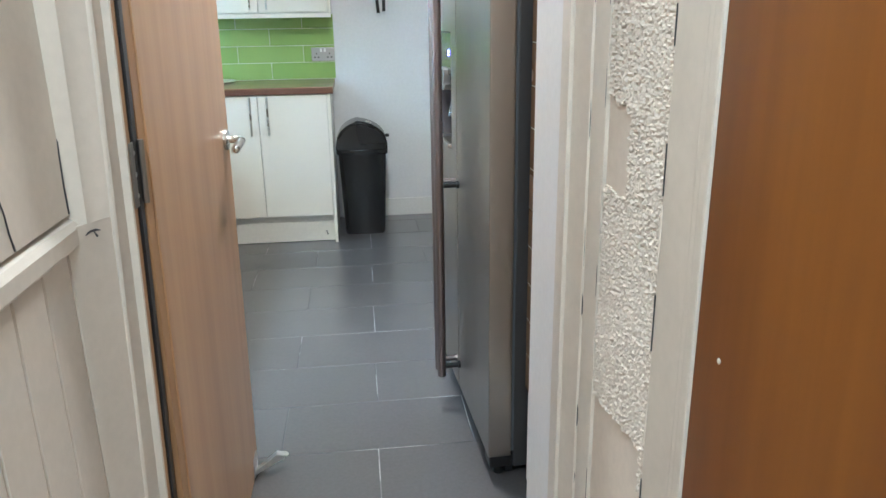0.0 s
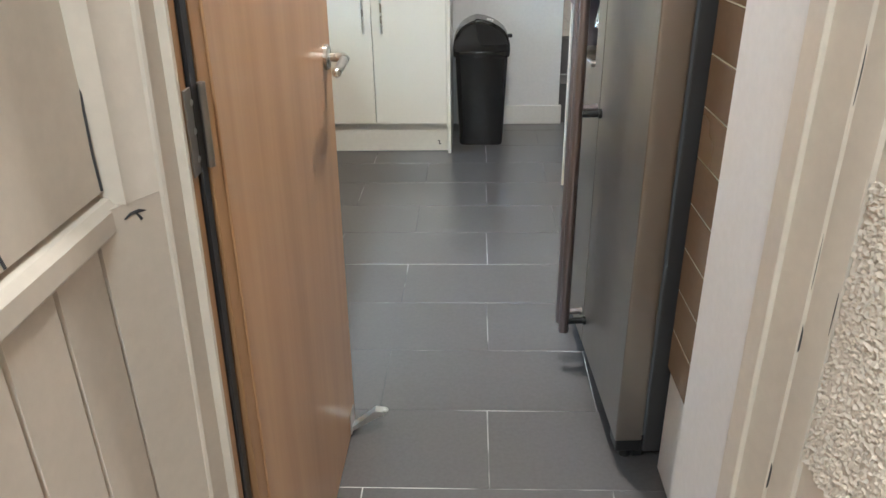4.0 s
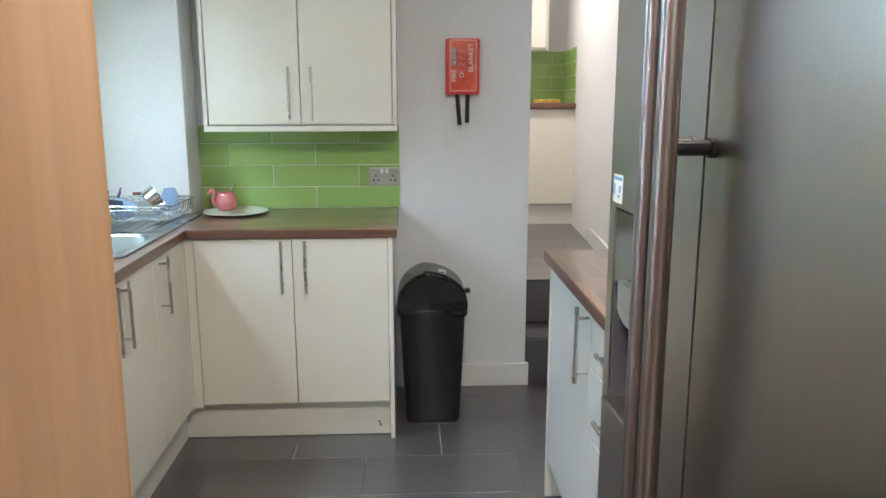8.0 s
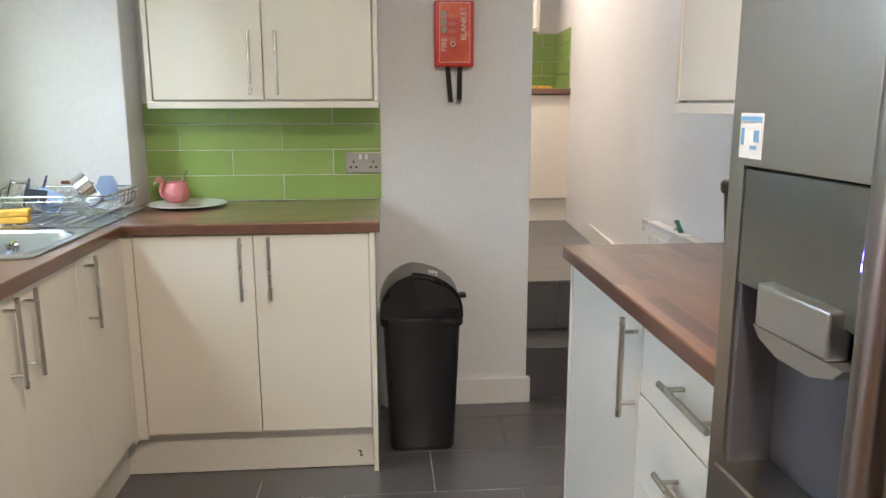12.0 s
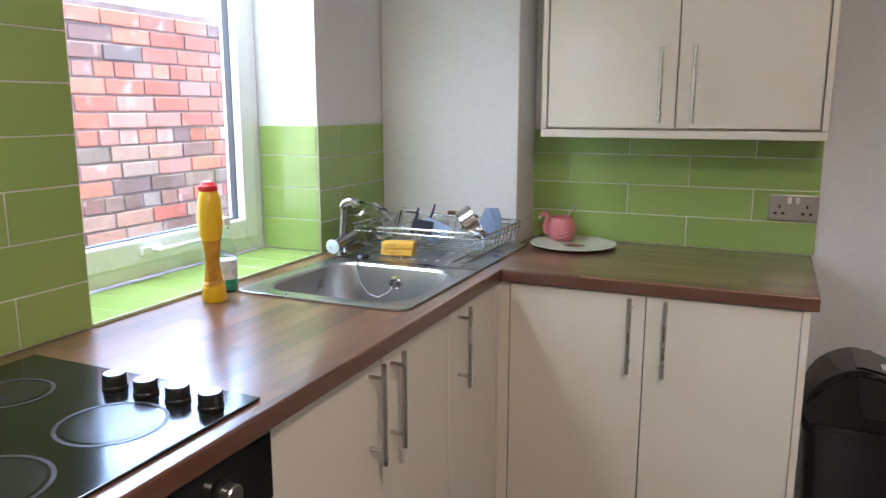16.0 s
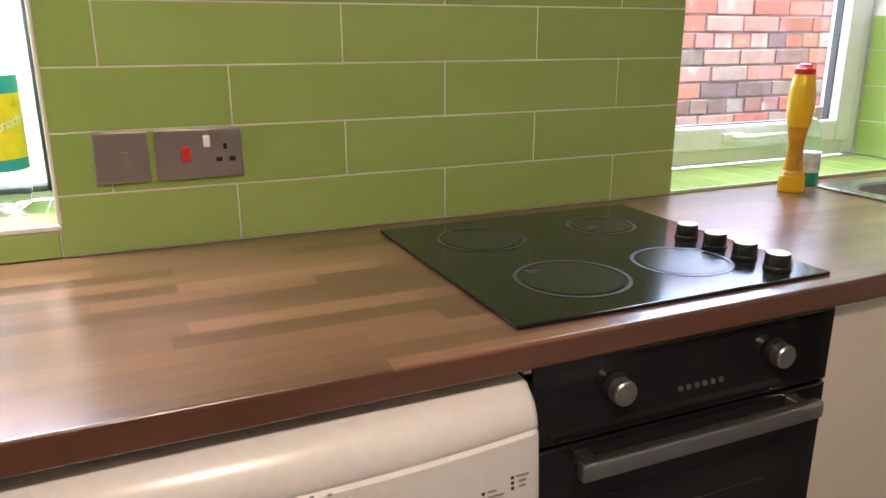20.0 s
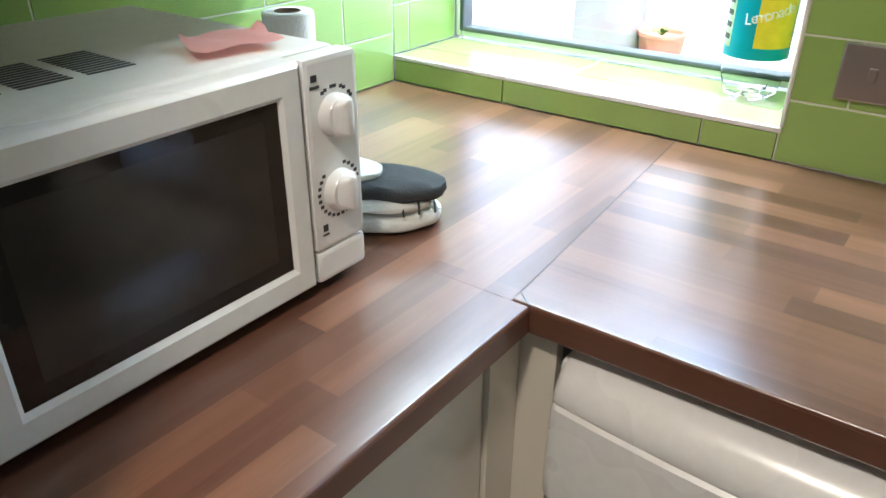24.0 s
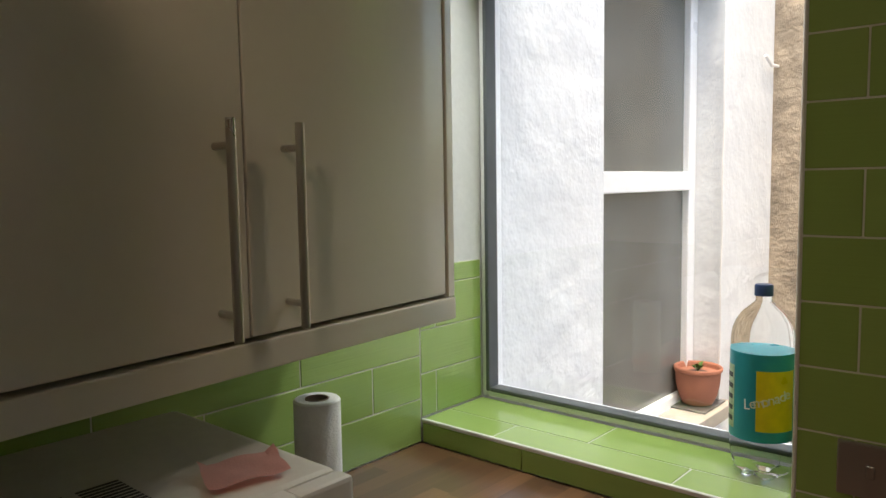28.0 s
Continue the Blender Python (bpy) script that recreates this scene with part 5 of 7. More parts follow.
for yy, z, r in ((2.602, 0.700, 0.0105), (2.627, 0.702, 0.0105), (2.716, 0.709, 0.0095)):
    bm = bmesh.new()
    lathe(bm, [(r, 0), (r, 0.003), (r * 0.8, 0.0045)], on_panel(yy, z), 20, (1, 0, 0.07))
    part("button", bm, M_WHITEGOODS, pn, "round white button")
part("drum_door", boxes(((0.612, 2.215, 0.14), (0.640, 2.690, 0.640)), bevel=0.014, seg=3), M_WHITEGOODS, wm, "white door")
for ya, yb in ((2.176, 2.211), (2.694, 2.7505)):
    part("casing_front", boxes(((0.6125, ya, 0.02), (0.622, yb, 0.650)), bevel=0.004), M_WHITEGOODS, wm)

# ---- sink ----
sink = thing("sink", (0.3, 4.3, 0.910), "stainless steel inset sink with a ribbed drainer", "sink")


def deck(x0, x1, y0, y1, hole, z):
    """A plate with a rounded hole and a folded rim."""
    bm = bmesh.new()
    cx, cy, w, d, r = (hole[0] + hole[1]) / 2, (hole[2] + hole[3]) / 2, hole[1] - hole[0], hole[3] - hole[2], 0.088
    inner = [(cx + p, cy + q) for p, q in outline(w, d, r, 7)]
    n = len(inner)
    ocx, ocy = (x0 + x1) / 2, (y0 + y1) / 2
    outer = []
    for i, ((p, q), (ps, qs)) in enumerate(zip(outline(x1 - x0, y1 - y0, 0.034, 7), outline(x1 - x0, y1 - y0, 0.0005, 7))):
        # the two far corners run square into the drainer
        outer.append((ocx + ps, ocy + qs) if i < 16 else (ocx + p, ocy + q))
    loops = [[(p, q, z - 0.004) for p, q in outer], [(p, q, z) for p, q in outer]]
    loops.append([(ocx + (p - ocx) * 0.975, ocy + (q - ocy) * (0.975 if q < ocy else 1.0), z + 0.0016) for p, q in outer])
    loops.append([(ocx + (p - ocx) * 0.95, ocy + (q - ocy) * (0.95 if q < ocy else 1.0), z - 0.0002) for p, q in outer])
    loops.append([(cx + (p - cx) * 1.03, cy + (q - cy) * 1.03, z - 0.0005) for p, q in inner])
    for dz, k in ((-0.006, 1.0), (-0.03, 0.975), (-0.13, 0.94), (-0.155, 0.90), (-0.165, 0.80), (-0.168, 0.15)):
        loops.append([(cx + (p - cx) * k, cy + (q - cy) * k, z + dz) for p, q in inner])
    loft(bm, loops, cap=False)
    bm.faces.new(bm.verts[-n:])
    return bm


part("bowl", deck(0.068, 0.558, 3.856, 4.330, (0.112, 0.522, 3.908, 4.282), 0.9152), M_SINK, sink, "pressed steel bowl and rim")
bm = boxes(((0.068, 4.3302, 0.9105), (0.558, 4.795, 0.9150)), bevel=0.002)
part("drainer", bm, M_SINK, sink, "steel drainer")
for k in range(9):
    bm = boxes(((0.135 + k * 0.042, 4.400, 0.9151), (0.152 + k * 0.042, 4.745, 0.9180)), bevel=0.0028, seg=2)
    part("rib", bm, M_SINK, sink)
bm = bmesh.new()
lathe(bm, [(0.020, 0), (0.020, 0.003), (0.014, 0.004)], (0.315, 4.2745, 0.868), 22, (0, -1, 0.1))
ov = part("overflow", bm, M_CHROME, sink, "chrome overflow rosette")
bm = bmesh.new()
for k in range(5):
    a = k * math.tau / 5
    rod(bm, (0.315 + 0.009 * math.cos(a), 4.2697, 0.868 + 0.009 * math.sin(a)), (0.315 + 0.009 * math.cos(a), 4.2692, 0.868 + 0.009 * math.sin(a)), 0.0032, 8)
part("slot", bm, M_BLACK, ov)
bm = bmesh.new()
hang = [Vector(p) for p in ((0.165, 4.345, 0.9185), (0.178, 4.303, 0.9185), (0.185, 4.281, 0.9165), (0.190, 4.270, 0.898), (0.206, 4.262, 0.858), (0.236, 4.258, 0.829), (0.268, 4.257, 0.822), (0.298, 4.260, 0.839), (0.313, 4.265, 0.862))]
chain = [p.lerp(q, k / 9) for p, q in zip(hang, hang[1:]) for k in range(9)]
sweep(bm, chain, [0.0027 if k % 2 else 0.0009 for k in range(len(chain))], 6)
part("chain", bm, M_CHROME, sink, "ball chain of the plug")
bm = bmesh.new()
lathe(bm, [(0.020, 0), (0.022, 0.004), (0.017, 0.012), (0.006, 0.015)], (0.163, 4.350, 0.9152), 18)
part("plug", bm, M_BLACK, sink, "black rubber plug on the drainer")

M_TAP = surf("dull_chrome", (0.42, 0.43, 0.44), 0.20, 1.0, var=0.15, scale=20)
tap = thing("tap", (0.085, 4.362, 0.915), "chrome mixer tap with an upright spout behind the sink", "tap")
TX, TY = 0.085, 4.362
bm = bmesh.new()
lathe(bm, [(0.027, 0), (0.027, 0.006), (0.019, 0.012), (0.018, 0.040)], (TX, TY, 0.9152), 24)
part("base", bm, M_TAP, tap)
bm = bmesh.new()
rod(bm, (TX + 0.004, TY - 0.060, 0.955), (TX + 0.014, TY + 0.044, 0.974), 0.0200, 22)
body = part("valve_body", bm, M_TAP, tap, "chrome valve body")
w = Vector((-0.010, -0.104, -0.019)).normalized()
q = Vector((TX + 0.004, TY - 0.060, 0.955))
bm = bmesh.new()
lathe(bm, [(0.0215, 0), (0.0225, 0.006), (0.0205, 0.010), (0.006, 0.012)], q + w * 0.0003, 24, w)
part("cap", bm, surf("pale_green_plastic", (0.62, 0.74, 0.70), 0.3, var=0.05), body, "pale green plastic cap")
bm = bmesh.new()
lathe(bm, [(0.0055, 0), (0.004, 0.002)], q + w * 0.0124, 12, w)
part("screw", bm, M_STEEL, body)
bm = bmesh.new()
sweep(bm, [(TX, TY, 0.970), (TX + 0.001, TY + 0.001, 0.985), (TX + 0.002, TY + 0.003, 1.020), (TX + 0.004, TY + 0.006, 1.062)], [0.014, 0.0125, 0.0120, 0.0115], 18)
part("spout", bm, M_TAP, tap, "upright chrome spout")
bm = bmesh.new()
sweep(bm, [(TX - 0.004, TY + 0.003, 1.066), (TX + 0.004, TY + 0.008, 1.078), (TX + 0.018, TY + 0.015, 1.086), (TX + 0.036, TY + 0.018, 1.082), (TX + 0.042, TY + 0.018, 1.070)], [0.011, 0.0145, 0.0150, 0.0140, 0.011], 16)
part("head", bm, M_TAP, tap, "rounded chrome spout head")

# ---- microwave ----
mw = thing("microwave", (0.89, 1.70, 0.910), "white countertop microwave with two dials, on the worktop", "microwave")
X0, X1, YB, YF, Z0, Z1 = 0.668, 1.112, 1.535, 1.905, 0.922, 1.176
bm = boxes(((X0, YB, Z0), (X1, YF, Z1)), bevel=0.010, seg=2)
part("casing", bm, M_MICRO, mw, "white coated steel casing")
for cx, cy in ((X0 + 0.04, YF - 0.04), (X1 - 0.04, YF - 0.04), (X0 + 0.04, YB + 0.04), (X1 - 0.04, YB + 0.04)):
    bm = bmesh.new()
    rod(bm, (cx, cy, 0.910), (cx, cy, Z0 + 0.002), 0.014, 12)
    part("foot", bm, M_BLACK, mw)
bm = bmesh.new()


def door_ring(x0, x1, z0, z1, y):
    return [(x0, y, z0), (x1, y, z0), (x1, y, z1), (x0, y, z1)]


DX0, DX1, DZ0_, DZ1_ = 0.7475, X1, Z0 + 0.001, Z1 - 0.001
loft(bm, [door_ring(0.778, 1.069, 0.957, 1.142, YF + 0.0005), door_ring(DX0, DX1, DZ0_, DZ1_, YF + 0.0005), door_ring(DX0, DX1, DZ0_, DZ1_, YF + 0.022),
          door_ring(DX0 + 0.0015, DX1 - 0.0015, DZ0_ + 0.0015, DZ1_ - 0.0015, YF + 0.0265), door_ring(DX0 + 0.0055, DX1 - 0.0055, DZ0_ + 0.0055, DZ1_ - 0.0055, YF + 0.030),
          door_ring(0.7735, 1.0735, 0.9515, 1.1465, YF + 0.030), door_ring(0.778, 1.069, 0.957, 1.142, YF + 0.0265), door_ring(0.778, 1.069, 0.957, 1.142, YF + 0.0005)], cap=False)
bmesh.ops.remove_doubles(bm, verts=bm.verts[:], dist=1e-5)
bmesh.ops.recalc_face_normals(bm, faces=bm.faces[:])
md = part("door", bm, M_WHITEGOODS, mw, "white door with a dark window")
part("window", boxes(((0.7783, YF + 0.010, 0.9573), (1.0687, YF + 0.0255, 1.1417))), surf("dark_mesh_glass", (0.018, 0.018, 0.017), 0.12, var=0.25, scale=10), md, "dark glass window")
part("inner_window", boxes(((0.797, YF + 0.0250, 0.974), (1.048, YF + 0.0258, 1.127))), surf("brown_mesh_glass", (0.034, 0.031, 0.027), 0.16, var=0.3, scale=12), md, "paler mesh behind the door glass")
cp = part("control_panel", boxes(((X0, YF + 0.0005, Z0 + 0.0405), (0.7450, YF + 0.029, Z1 - 0.001)), bevel=0.006, seg=2), M_WHITEGOODS, mw, "white control panel")
part("door_button", boxes(((X0, YF + 0.0005, Z0 + 0.001), (0.7450, YF + 0.029, Z0 + 0.039)), bevel=0.006, seg=2), M_WHITEGOODS, mw, "white door release button")
for zc, nm in ((1.112, 0), (1.028, 1)):
    bm = bmesh.new()
    lathe(bm, [(0.0235, 0), (0.0225, 0.010), (0.0205, 0.013)], (0.706, YF + 0.0292, zc), 28, (0, 1, 0))
    loft(bm, [[(0.706 + p, YF + 0.0292 + d, zc + q) for p, q in outline(w, h, r, 5)] for d, w, h, r in ((0.0100, 0.036, 0.0420, 0.0170), (0.0175, 0.023, 0.0405, 0.0110), (0.0220, 0.011, 0.0380, 0.0050), (0.0232, 0.006, 0.0340, 0.0028))])
    kn = part("knob", bm, M_WHITEGOODS, cp, "round white dial")
    bm = bmesh.new()
    for k in range(22 if nm else 12):
        a = radians(70 - k * (14 if nm else 9) + (0 if nm else 60))
        if nm or k % 3:
            px, pz = 0.706 - 0.030 * math.cos(a), zc + 0.030 * math.sin(a)
            box(bm, (px - 0.0022, YF + 0.0288, pz - 0.0018), (px + 0.0022, YF + 0.0296, pz + 0.0018))
    part("scale_mark", bm, M_DARKPRINT, cp, "dark dial marks")
for q in (((0.728, YF + 0.0288, 1.151), (0.736, YF + 0.0296, 1.158)), ((0.725, YF + 0.0288, 1.144), (0.738, YF + 0.0296, 1.147)), ((0.727, YF + 0.0288, 0.985), (0.734, YF + 0.0296, 0.993)), ((0.726, YF + 0.0288, 0.980), (0.735, YF + 0.0296, 0.982))):
    part("print", boxes(q), M_DARKPRINT, cp, "small dark symbol")
for k in range(4):
    bm = bmesh.new()
    xc = 1.062 - k * 0.062
    for j in range(11):
        yy = 1.735 + j * 0.0085
        box(bm, (xc - 0.024, yy, Z1 - 0.0006), (xc + 0.024, yy + 0.0042, Z1 + 0.0006))
    part("vent", bm, M_DARKPRINT, mw, "block of dark vent slots")
bm = bmesh.new()
for r in range(7):
    for c in range(9):
        if (r + c) % 2 == 0 or r > 1:
            yy, z = 1.60 + c * 0.021, 0.955 + r * 0.0125
            box(bm, (X1 - 0.0004, yy, z), (X1 + 0.0005, yy + 0.013, z + 0.005))
part("side_vent", bm, M_DARKPRINT, mw, "dark side vent slots")


# ---- wall fittings ----
fb = thing("fire_blanket", (1.742, 4.97, 1.438), "red plastic fire blanket case with white lettering and black pull tapes", "fire blanket")
part("case", boxes(((1.664, 4.945, 1.438), (1.820, 4.993, 1.690)), bevel=0.010, seg=3), M_RED, fb, "glossy red plastic case")
m_, n_, l_, b_ = material("fire_blanket_print")
spot = noise_tex(n_, l_, coords(n_, l_), 9.0, 2)
l_.new(ramp(n_, l_, spot, [(0.38, (0.50, 0.035, 0.022)), (0.56, (0.66, 0.09, 0.025)), (0.70, (0.85, 0.45, 0.08))]), b_.inputs["Base Color"])
b_.inputs["Roughness"].default_value = 0.3
card = part("label", boxes(((1.684, 4.9442, 1.456), (1.803, 4.9449, 1.680))), m_, fb, "red and orange printed label")
part("border", boxes(((1.684, 4.9436, 1.680), (1.803, 4.9446, 1.6822)), ((1.684, 4.9436, 1.4545), (1.803, 4.9446, 1.4565)), ((1.6832, 4.9436, 1.4565), (1.685, 4.9446, 1.680)), ((1.802, 4.9436, 1.4565), (1.8038, 4.9446, 1.680))), M_WHITEPRINT, card, "thin white border")
flat_text(card, "FIRE", 0.030, facing((1.702, 4.9438, 1.523), (0, 0, 1), (-1, 0, 0)), M_WHITEPRINT, label="white letters")
flat_text(card, "BLANKET", 0.030, facing((1.779, 4.9438, 1.603), (0, 0, 1), (-1, 0, 0)), M_WHITEPRINT, label="white letters")
for k in range(3):
    part("pictogram", boxes(((1.690, 4.9436, 1.568 + k * 0.0285), (1.711, 4.9444, 1.592 + k * 0.0285)), bevel=0.0002), surf("grey_pictogram", (0.50, 0.48, 0.46), 0.5, var=0.6, scale=120) if k == 0 else bpy.data.materials["grey_pictogram"], card, "small grey picture")
bm = bmesh.new()
for k in range(4):
    for j in range(3):
        box(bm, (1.719, 4.9436, 1.540 + k * 0.029 + j * 0.0042), (1.719 + (0.030, 0.034, 0.024)[j], 4.9444, 1.5415 + k * 0.029 + j * 0.0042))
part("small_print", bm, surf("pink_print", (0.72, 0.35, 0.30), 0.5), card, "lines of small print")
bm = bmesh.new()
sweep(bm, [(1.736 + 0.009 * math.cos(a), 4.944, 1.526 + 0.009 * math.sin(a)) for a in [k * math.tau / 20 for k in range(20)]], 0.0016, 6, closed=True)
part("seal_mark", bm, M_WHITEPRINT, card, "round white mark")
M_TAPE = surf("black_webbing", (0.022, 0.020, 0.019), 0.8, var=0.2, relief=0.6, relief_scale=600)
for x, x2, ln in ((1.716, 1.728, 0.142), (1.765, 1.762, 0.132)):
    bm = bmesh.new()
    loft(bm, [[(x + (x2 - x) * t - 0.010, 4.955 - 0.010 * t, 1.442 - ln * t), (x + (x2 - x) * t + 0.010, 4.955 - 0.010 * t, 1.442 - ln * t), (x + (x2 - x) * t + 0.010, 4.957 - 0.010 * t, 1.442 - ln * t), (x + (x2 - x) * t - 0.010, 4.957 - 0.010 * t, 1.442 - ln * t)] for t in (0, 0.33, 0.66, 0.95, 1.0)])
    part("pull_tape", bm, M_TAPE, fb, "black webbing pull tape")

M_SOCKET = brushed_steel("brushed_plate", (0.42, 0.40, 0.38), 0.34, (3, 200, 3), 0.05)


def socket_plate(name, place, rz, w, h, label, switches, holes, red=False):
    """A metal wall plate drawn facing -y with its middle at the origin, then turned into place."""
    s = thing(name, (0, 0, 0), label, "socket", "sockets")
    pl = part("plate", boxes(((-w / 2, -0.008, -h / 2), (w / 2, 0.0, h / 2)), bevel=0.003, seg=2), M_SOCKET, s, "brushed metal plate")
    for x, z in switches:
        part("switch", boxes(((x - 0.006, -0.012, z - 0.010), (x + 0.006, -0.0078, z + 0.010)), bevel=0.0015), M_WHITEGOODS if len(holes) != 0 else M_SOCKET, pl, "rocker switch")
    for x, z in holes:
        bm = bmesh.new()
        for dx, dz, ww, hh in ((0, 0.012, 0.0035, 0.008), (-0.011, -0.010, 0.008, 0.0055), (0.011, -0.010, 0.008, 0.0055)):
            box(bm, (x + dx - ww / 2 - 0.001, -0.0086, z + dz - hh / 2 - 0.001), (x + dx + ww / 2 + 0.001, -0.0078, z + dz + hh / 2 + 0.001))
        part("pin_hole", bm, M_BLACK, pl, "three pin holes")
    if red:
        part("switch", boxes(((-0.030, -0.0125, -0.013), (-0.016, -0.0078, 0.013)), bevel=0.0015), M_RED, pl, "red cooker switch")
    s.matrix_world = pose(*place, 0, 0, rz)
    return s


socket_plate("double_socket", (1.374, 4.9835, 1.060), 0, 0.144, 0.082, "brushed steel double socket on the green tiles", [(-0.012, 0.024), (0.012, 0.024)], [(-0.040, -0.008), (0.040, -0.008)])
socket_plate("fused_switch", (0.0005, 2.333, 1.071), 90, 0.084, 0.084, "brushed steel fused switch on the green tiles", [(0.004, 0.0)], [])
socket_plate("cooker_switch", (0.0005, 2.456, 1.071), 90, 0.143, 0.084, "brushed steel cooker switch with a red rocker", [(0.012, 0.020)], [(0.042, -0.002)], True)

# radiator on the right wall
rad = thing("radiator", (2.57, 4.55, 0.22), "white ribbed panel radiator on the wall", "radiator")
panel_r = part("panel", boxes(((2.548, 4.06, 0.24), (2.562, 4.975, 0.80)), bevel=0.004, seg=2), M_WHITEGOODS, rad, "white steel panel")
for k in range(50):
    y = 4.082 + k * 0.0178
    part("rib", boxes(((2.5425, y, 0.27), (2.5478, y + 0.0105, 0.765)), bevel=0.0025, seg=2), M_WHITEGOODS, panel_r)
part("top_grille", boxes(((2.545, 4.062, 0.8005), (2.592, 4.973, 0.815)), bevel=0.004, seg=2), M_WHITEGOODS, rad)
part("side_cover", boxes(((2.548, 4.9755, 0.25), (2.590, 4.988, 0.812)), bevel=0.004), M_WHITEGOODS, rad)
for y in (4.25, 4.80):
    part("bracket", boxes(((2.5625, y, 0.30), (2.599, y + 0.03, 0.75))), M_WHITEGOODS, rad)
M_GREENPL = surf("green_plastic", (0.05, 0.30, 0.15), 0.35, var=0.1)
clip = thing("clip", (2.565, 4.62, 0.816), "small green plastic clip lying on the radiator", "clip")
bm = bmesh.new()
for s in (-1, 1):
    loft(bm, [[(2.555, 4.60, 0.8165), (2.575, 4.60, 0.8165), (2.575, 4.60, 0.820), (2.555, 4.60, 0.820)], [(2.557, 4.62, 0.828 + s * 0.006), (2.573, 4.62, 0.828 + s * 0.006), (2.573, 4.62, 0.832 + s * 0.006), (2.557, 4.62, 0.832 + s * 0.006)], [(2.555, 4.65, 0.838 + s * 0.016), (2.575, 4.65, 0.838 + s * 0.016), (2.575, 4.65, 0.841 + s * 0.016), (2.555, 4.65, 0.841 + s * 0.016)]])
part("jaw", bm, M_GREENPL, clip)
bm = bmesh.new()
rod(bm, (2.556, 4.622, 0.831), (2.574, 4.622, 0.831), 0.006, 12)
part("spring", bm, M_CHROME, clip)

# ---- things on the worktops ----
M_PLATE = surf("pale_ceramic", (0.70, 0.72, 0.62), 0.25, var=0.05)
pl = thing("plate", (0.705, 4.835, 0.910), "pale green-rimmed ceramic plate with a brown stain", "plate")
bm = bmesh.new()
lathe(bm, [(0.060, 0.0005), (0.085, 0.003), (0.143, 0.010), (0.146, 0.0125), (0.143, 0.014), (0.085, 0.007), (0.002, 0.0055)], (0.705, 4.835, 0.9105), 48)
dish = part("dish", bm, M_PLATE, pl)
bm = bmesh.new()
rng = random.Random(9)
pts = [((0.705 + 0.010) + (0.030 + 0.018 * rng.random()) * math.cos(a), 4.818 + (0.018 + 0.012 * rng.random()) * math.sin(a)) for a in [k * math.tau / 16 for k in range(16)]]
prism(bm, pts, "z", 0.9172, 0.9180)
part("stain", bm, surf("brown_sauce", (0.22, 0.09, 0.03), 0.35, var=0.4, scale=40), dish, "brown smear of food")
M_PINK = surf("pink_glaze", (0.62, 0.20, 0.21), 0.2, var=0.06, coat=0.4)
mug = thing("mug", (0.648, 4.898, 0.917), "pink flamingo-shaped ceramic mug with a teaspoon, on a plate", "mug")
bm = bmesh.new()
lathe(bm, [(0.027, 0.0), (0.036, 0.003), (0.046, 0.016), (0.050, 0.034), (0.048, 0.052), (0.041, 0.068), (0.037, 0.077), (0.038, 0.083), (0.035, 0.083), (0.033, 0.070), (0.040, 0.040), (0.030, 0.010), (0.002, 0.008)], (0.648, 4.898, 0.9176), 28)
part("cup", bm, M_PINK, mug, "pink glazed cup")
bm = bmesh.new()
sweep(bm, [(0.612, 4.894, 0.937), (0.594, 4.890, 0.947), (0.588, 4.888, 0.966), (0.596, 4.888, 0.984), (0.600, 4.888, 0.999), (0.592, 4.886, 1.010), (0.580, 4.885, 1.008), (0.573, 4.884, 0.999)], [0.011, 0.010, 0.009, 0.0085, 0.0085, 0.0105, 0.009, 0.004], 12)
part("neck_handle", bm, M_PINK, mug, "curved neck as a handle")
bm = bmesh.new()
for z, r, a0, a1 in ((0.964, 0.0475, 235, 318), (0.953, 0.0495, 242, 312), (0.942, 0.0490, 250, 305)):
    sweep(bm, [(0.648 + r * math.cos(radians(a)), 4.898 + r * math.sin(radians(a)), z - 0.010 * math.sin(math.pi * (a - a0) / (a1 - a0))) for a in range(a0, a1 + 1, 6)], 0.0032, 8)
part("wing", bm, M_PINK, mug, "moulded wing feathers")
bm = bmesh.new()
lathe(bm, [(0.0045, 0), (0.0035, 0.006), (0.001, 0.012)], (0.573, 4.884, 0.999), 10, (-0.5, 0, -0.85))
part("beak", bm, M_WHITEPRINT, mug, "pale beak")
bm = bmesh.new()
sweep(bm, [(0.640, 4.900, 0.950), (0.672, 4.908, 1.010), (0.690, 4.914, 1.040)], [0.002, 0.0025, 0.004], 8)
spoon = solo("teaspoon", bm, M_CHROME, "steel teaspoon standing in the pink mug", "spoon")

# yellow cleaner bottle and spray bottle by the sink
M_YELLOW = surf("yellow_plastic", (0.83, 0.50, 0.015), 0.3, var=0.05)
cl = thing("cleaner_bottle", (0.082, 3.772, 0.910), "yellow waisted plastic cleaner bottle with a red cap", "bottle")
bm = bmesh.new()
lathe(bm, [(0.0279, 0), (0.0295, 0.004), (0.0279, 0.036), (0.0217, 0.044), (0.0168, 0.085), (0.0176, 0.115), (0.0221, 0.150), (0.0267, 0.160), (0.0295, 0.195), (0.0279, 0.235), (0.023, 0.262), (0.0197, 0.268)], (0.082, 3.772, 0.9105), 32)
body = part("body", bm, M_YELLOW, cl, "yellow plastic body")
bm = bmesh.new()
lathe(bm, [(0.0275, 0.0), (0.0223, 0.006), (0.0174, 0.045), (0.0182, 0.073), (0.0225, 0.106)], (0.082, 3.772, 0.9545), 32)
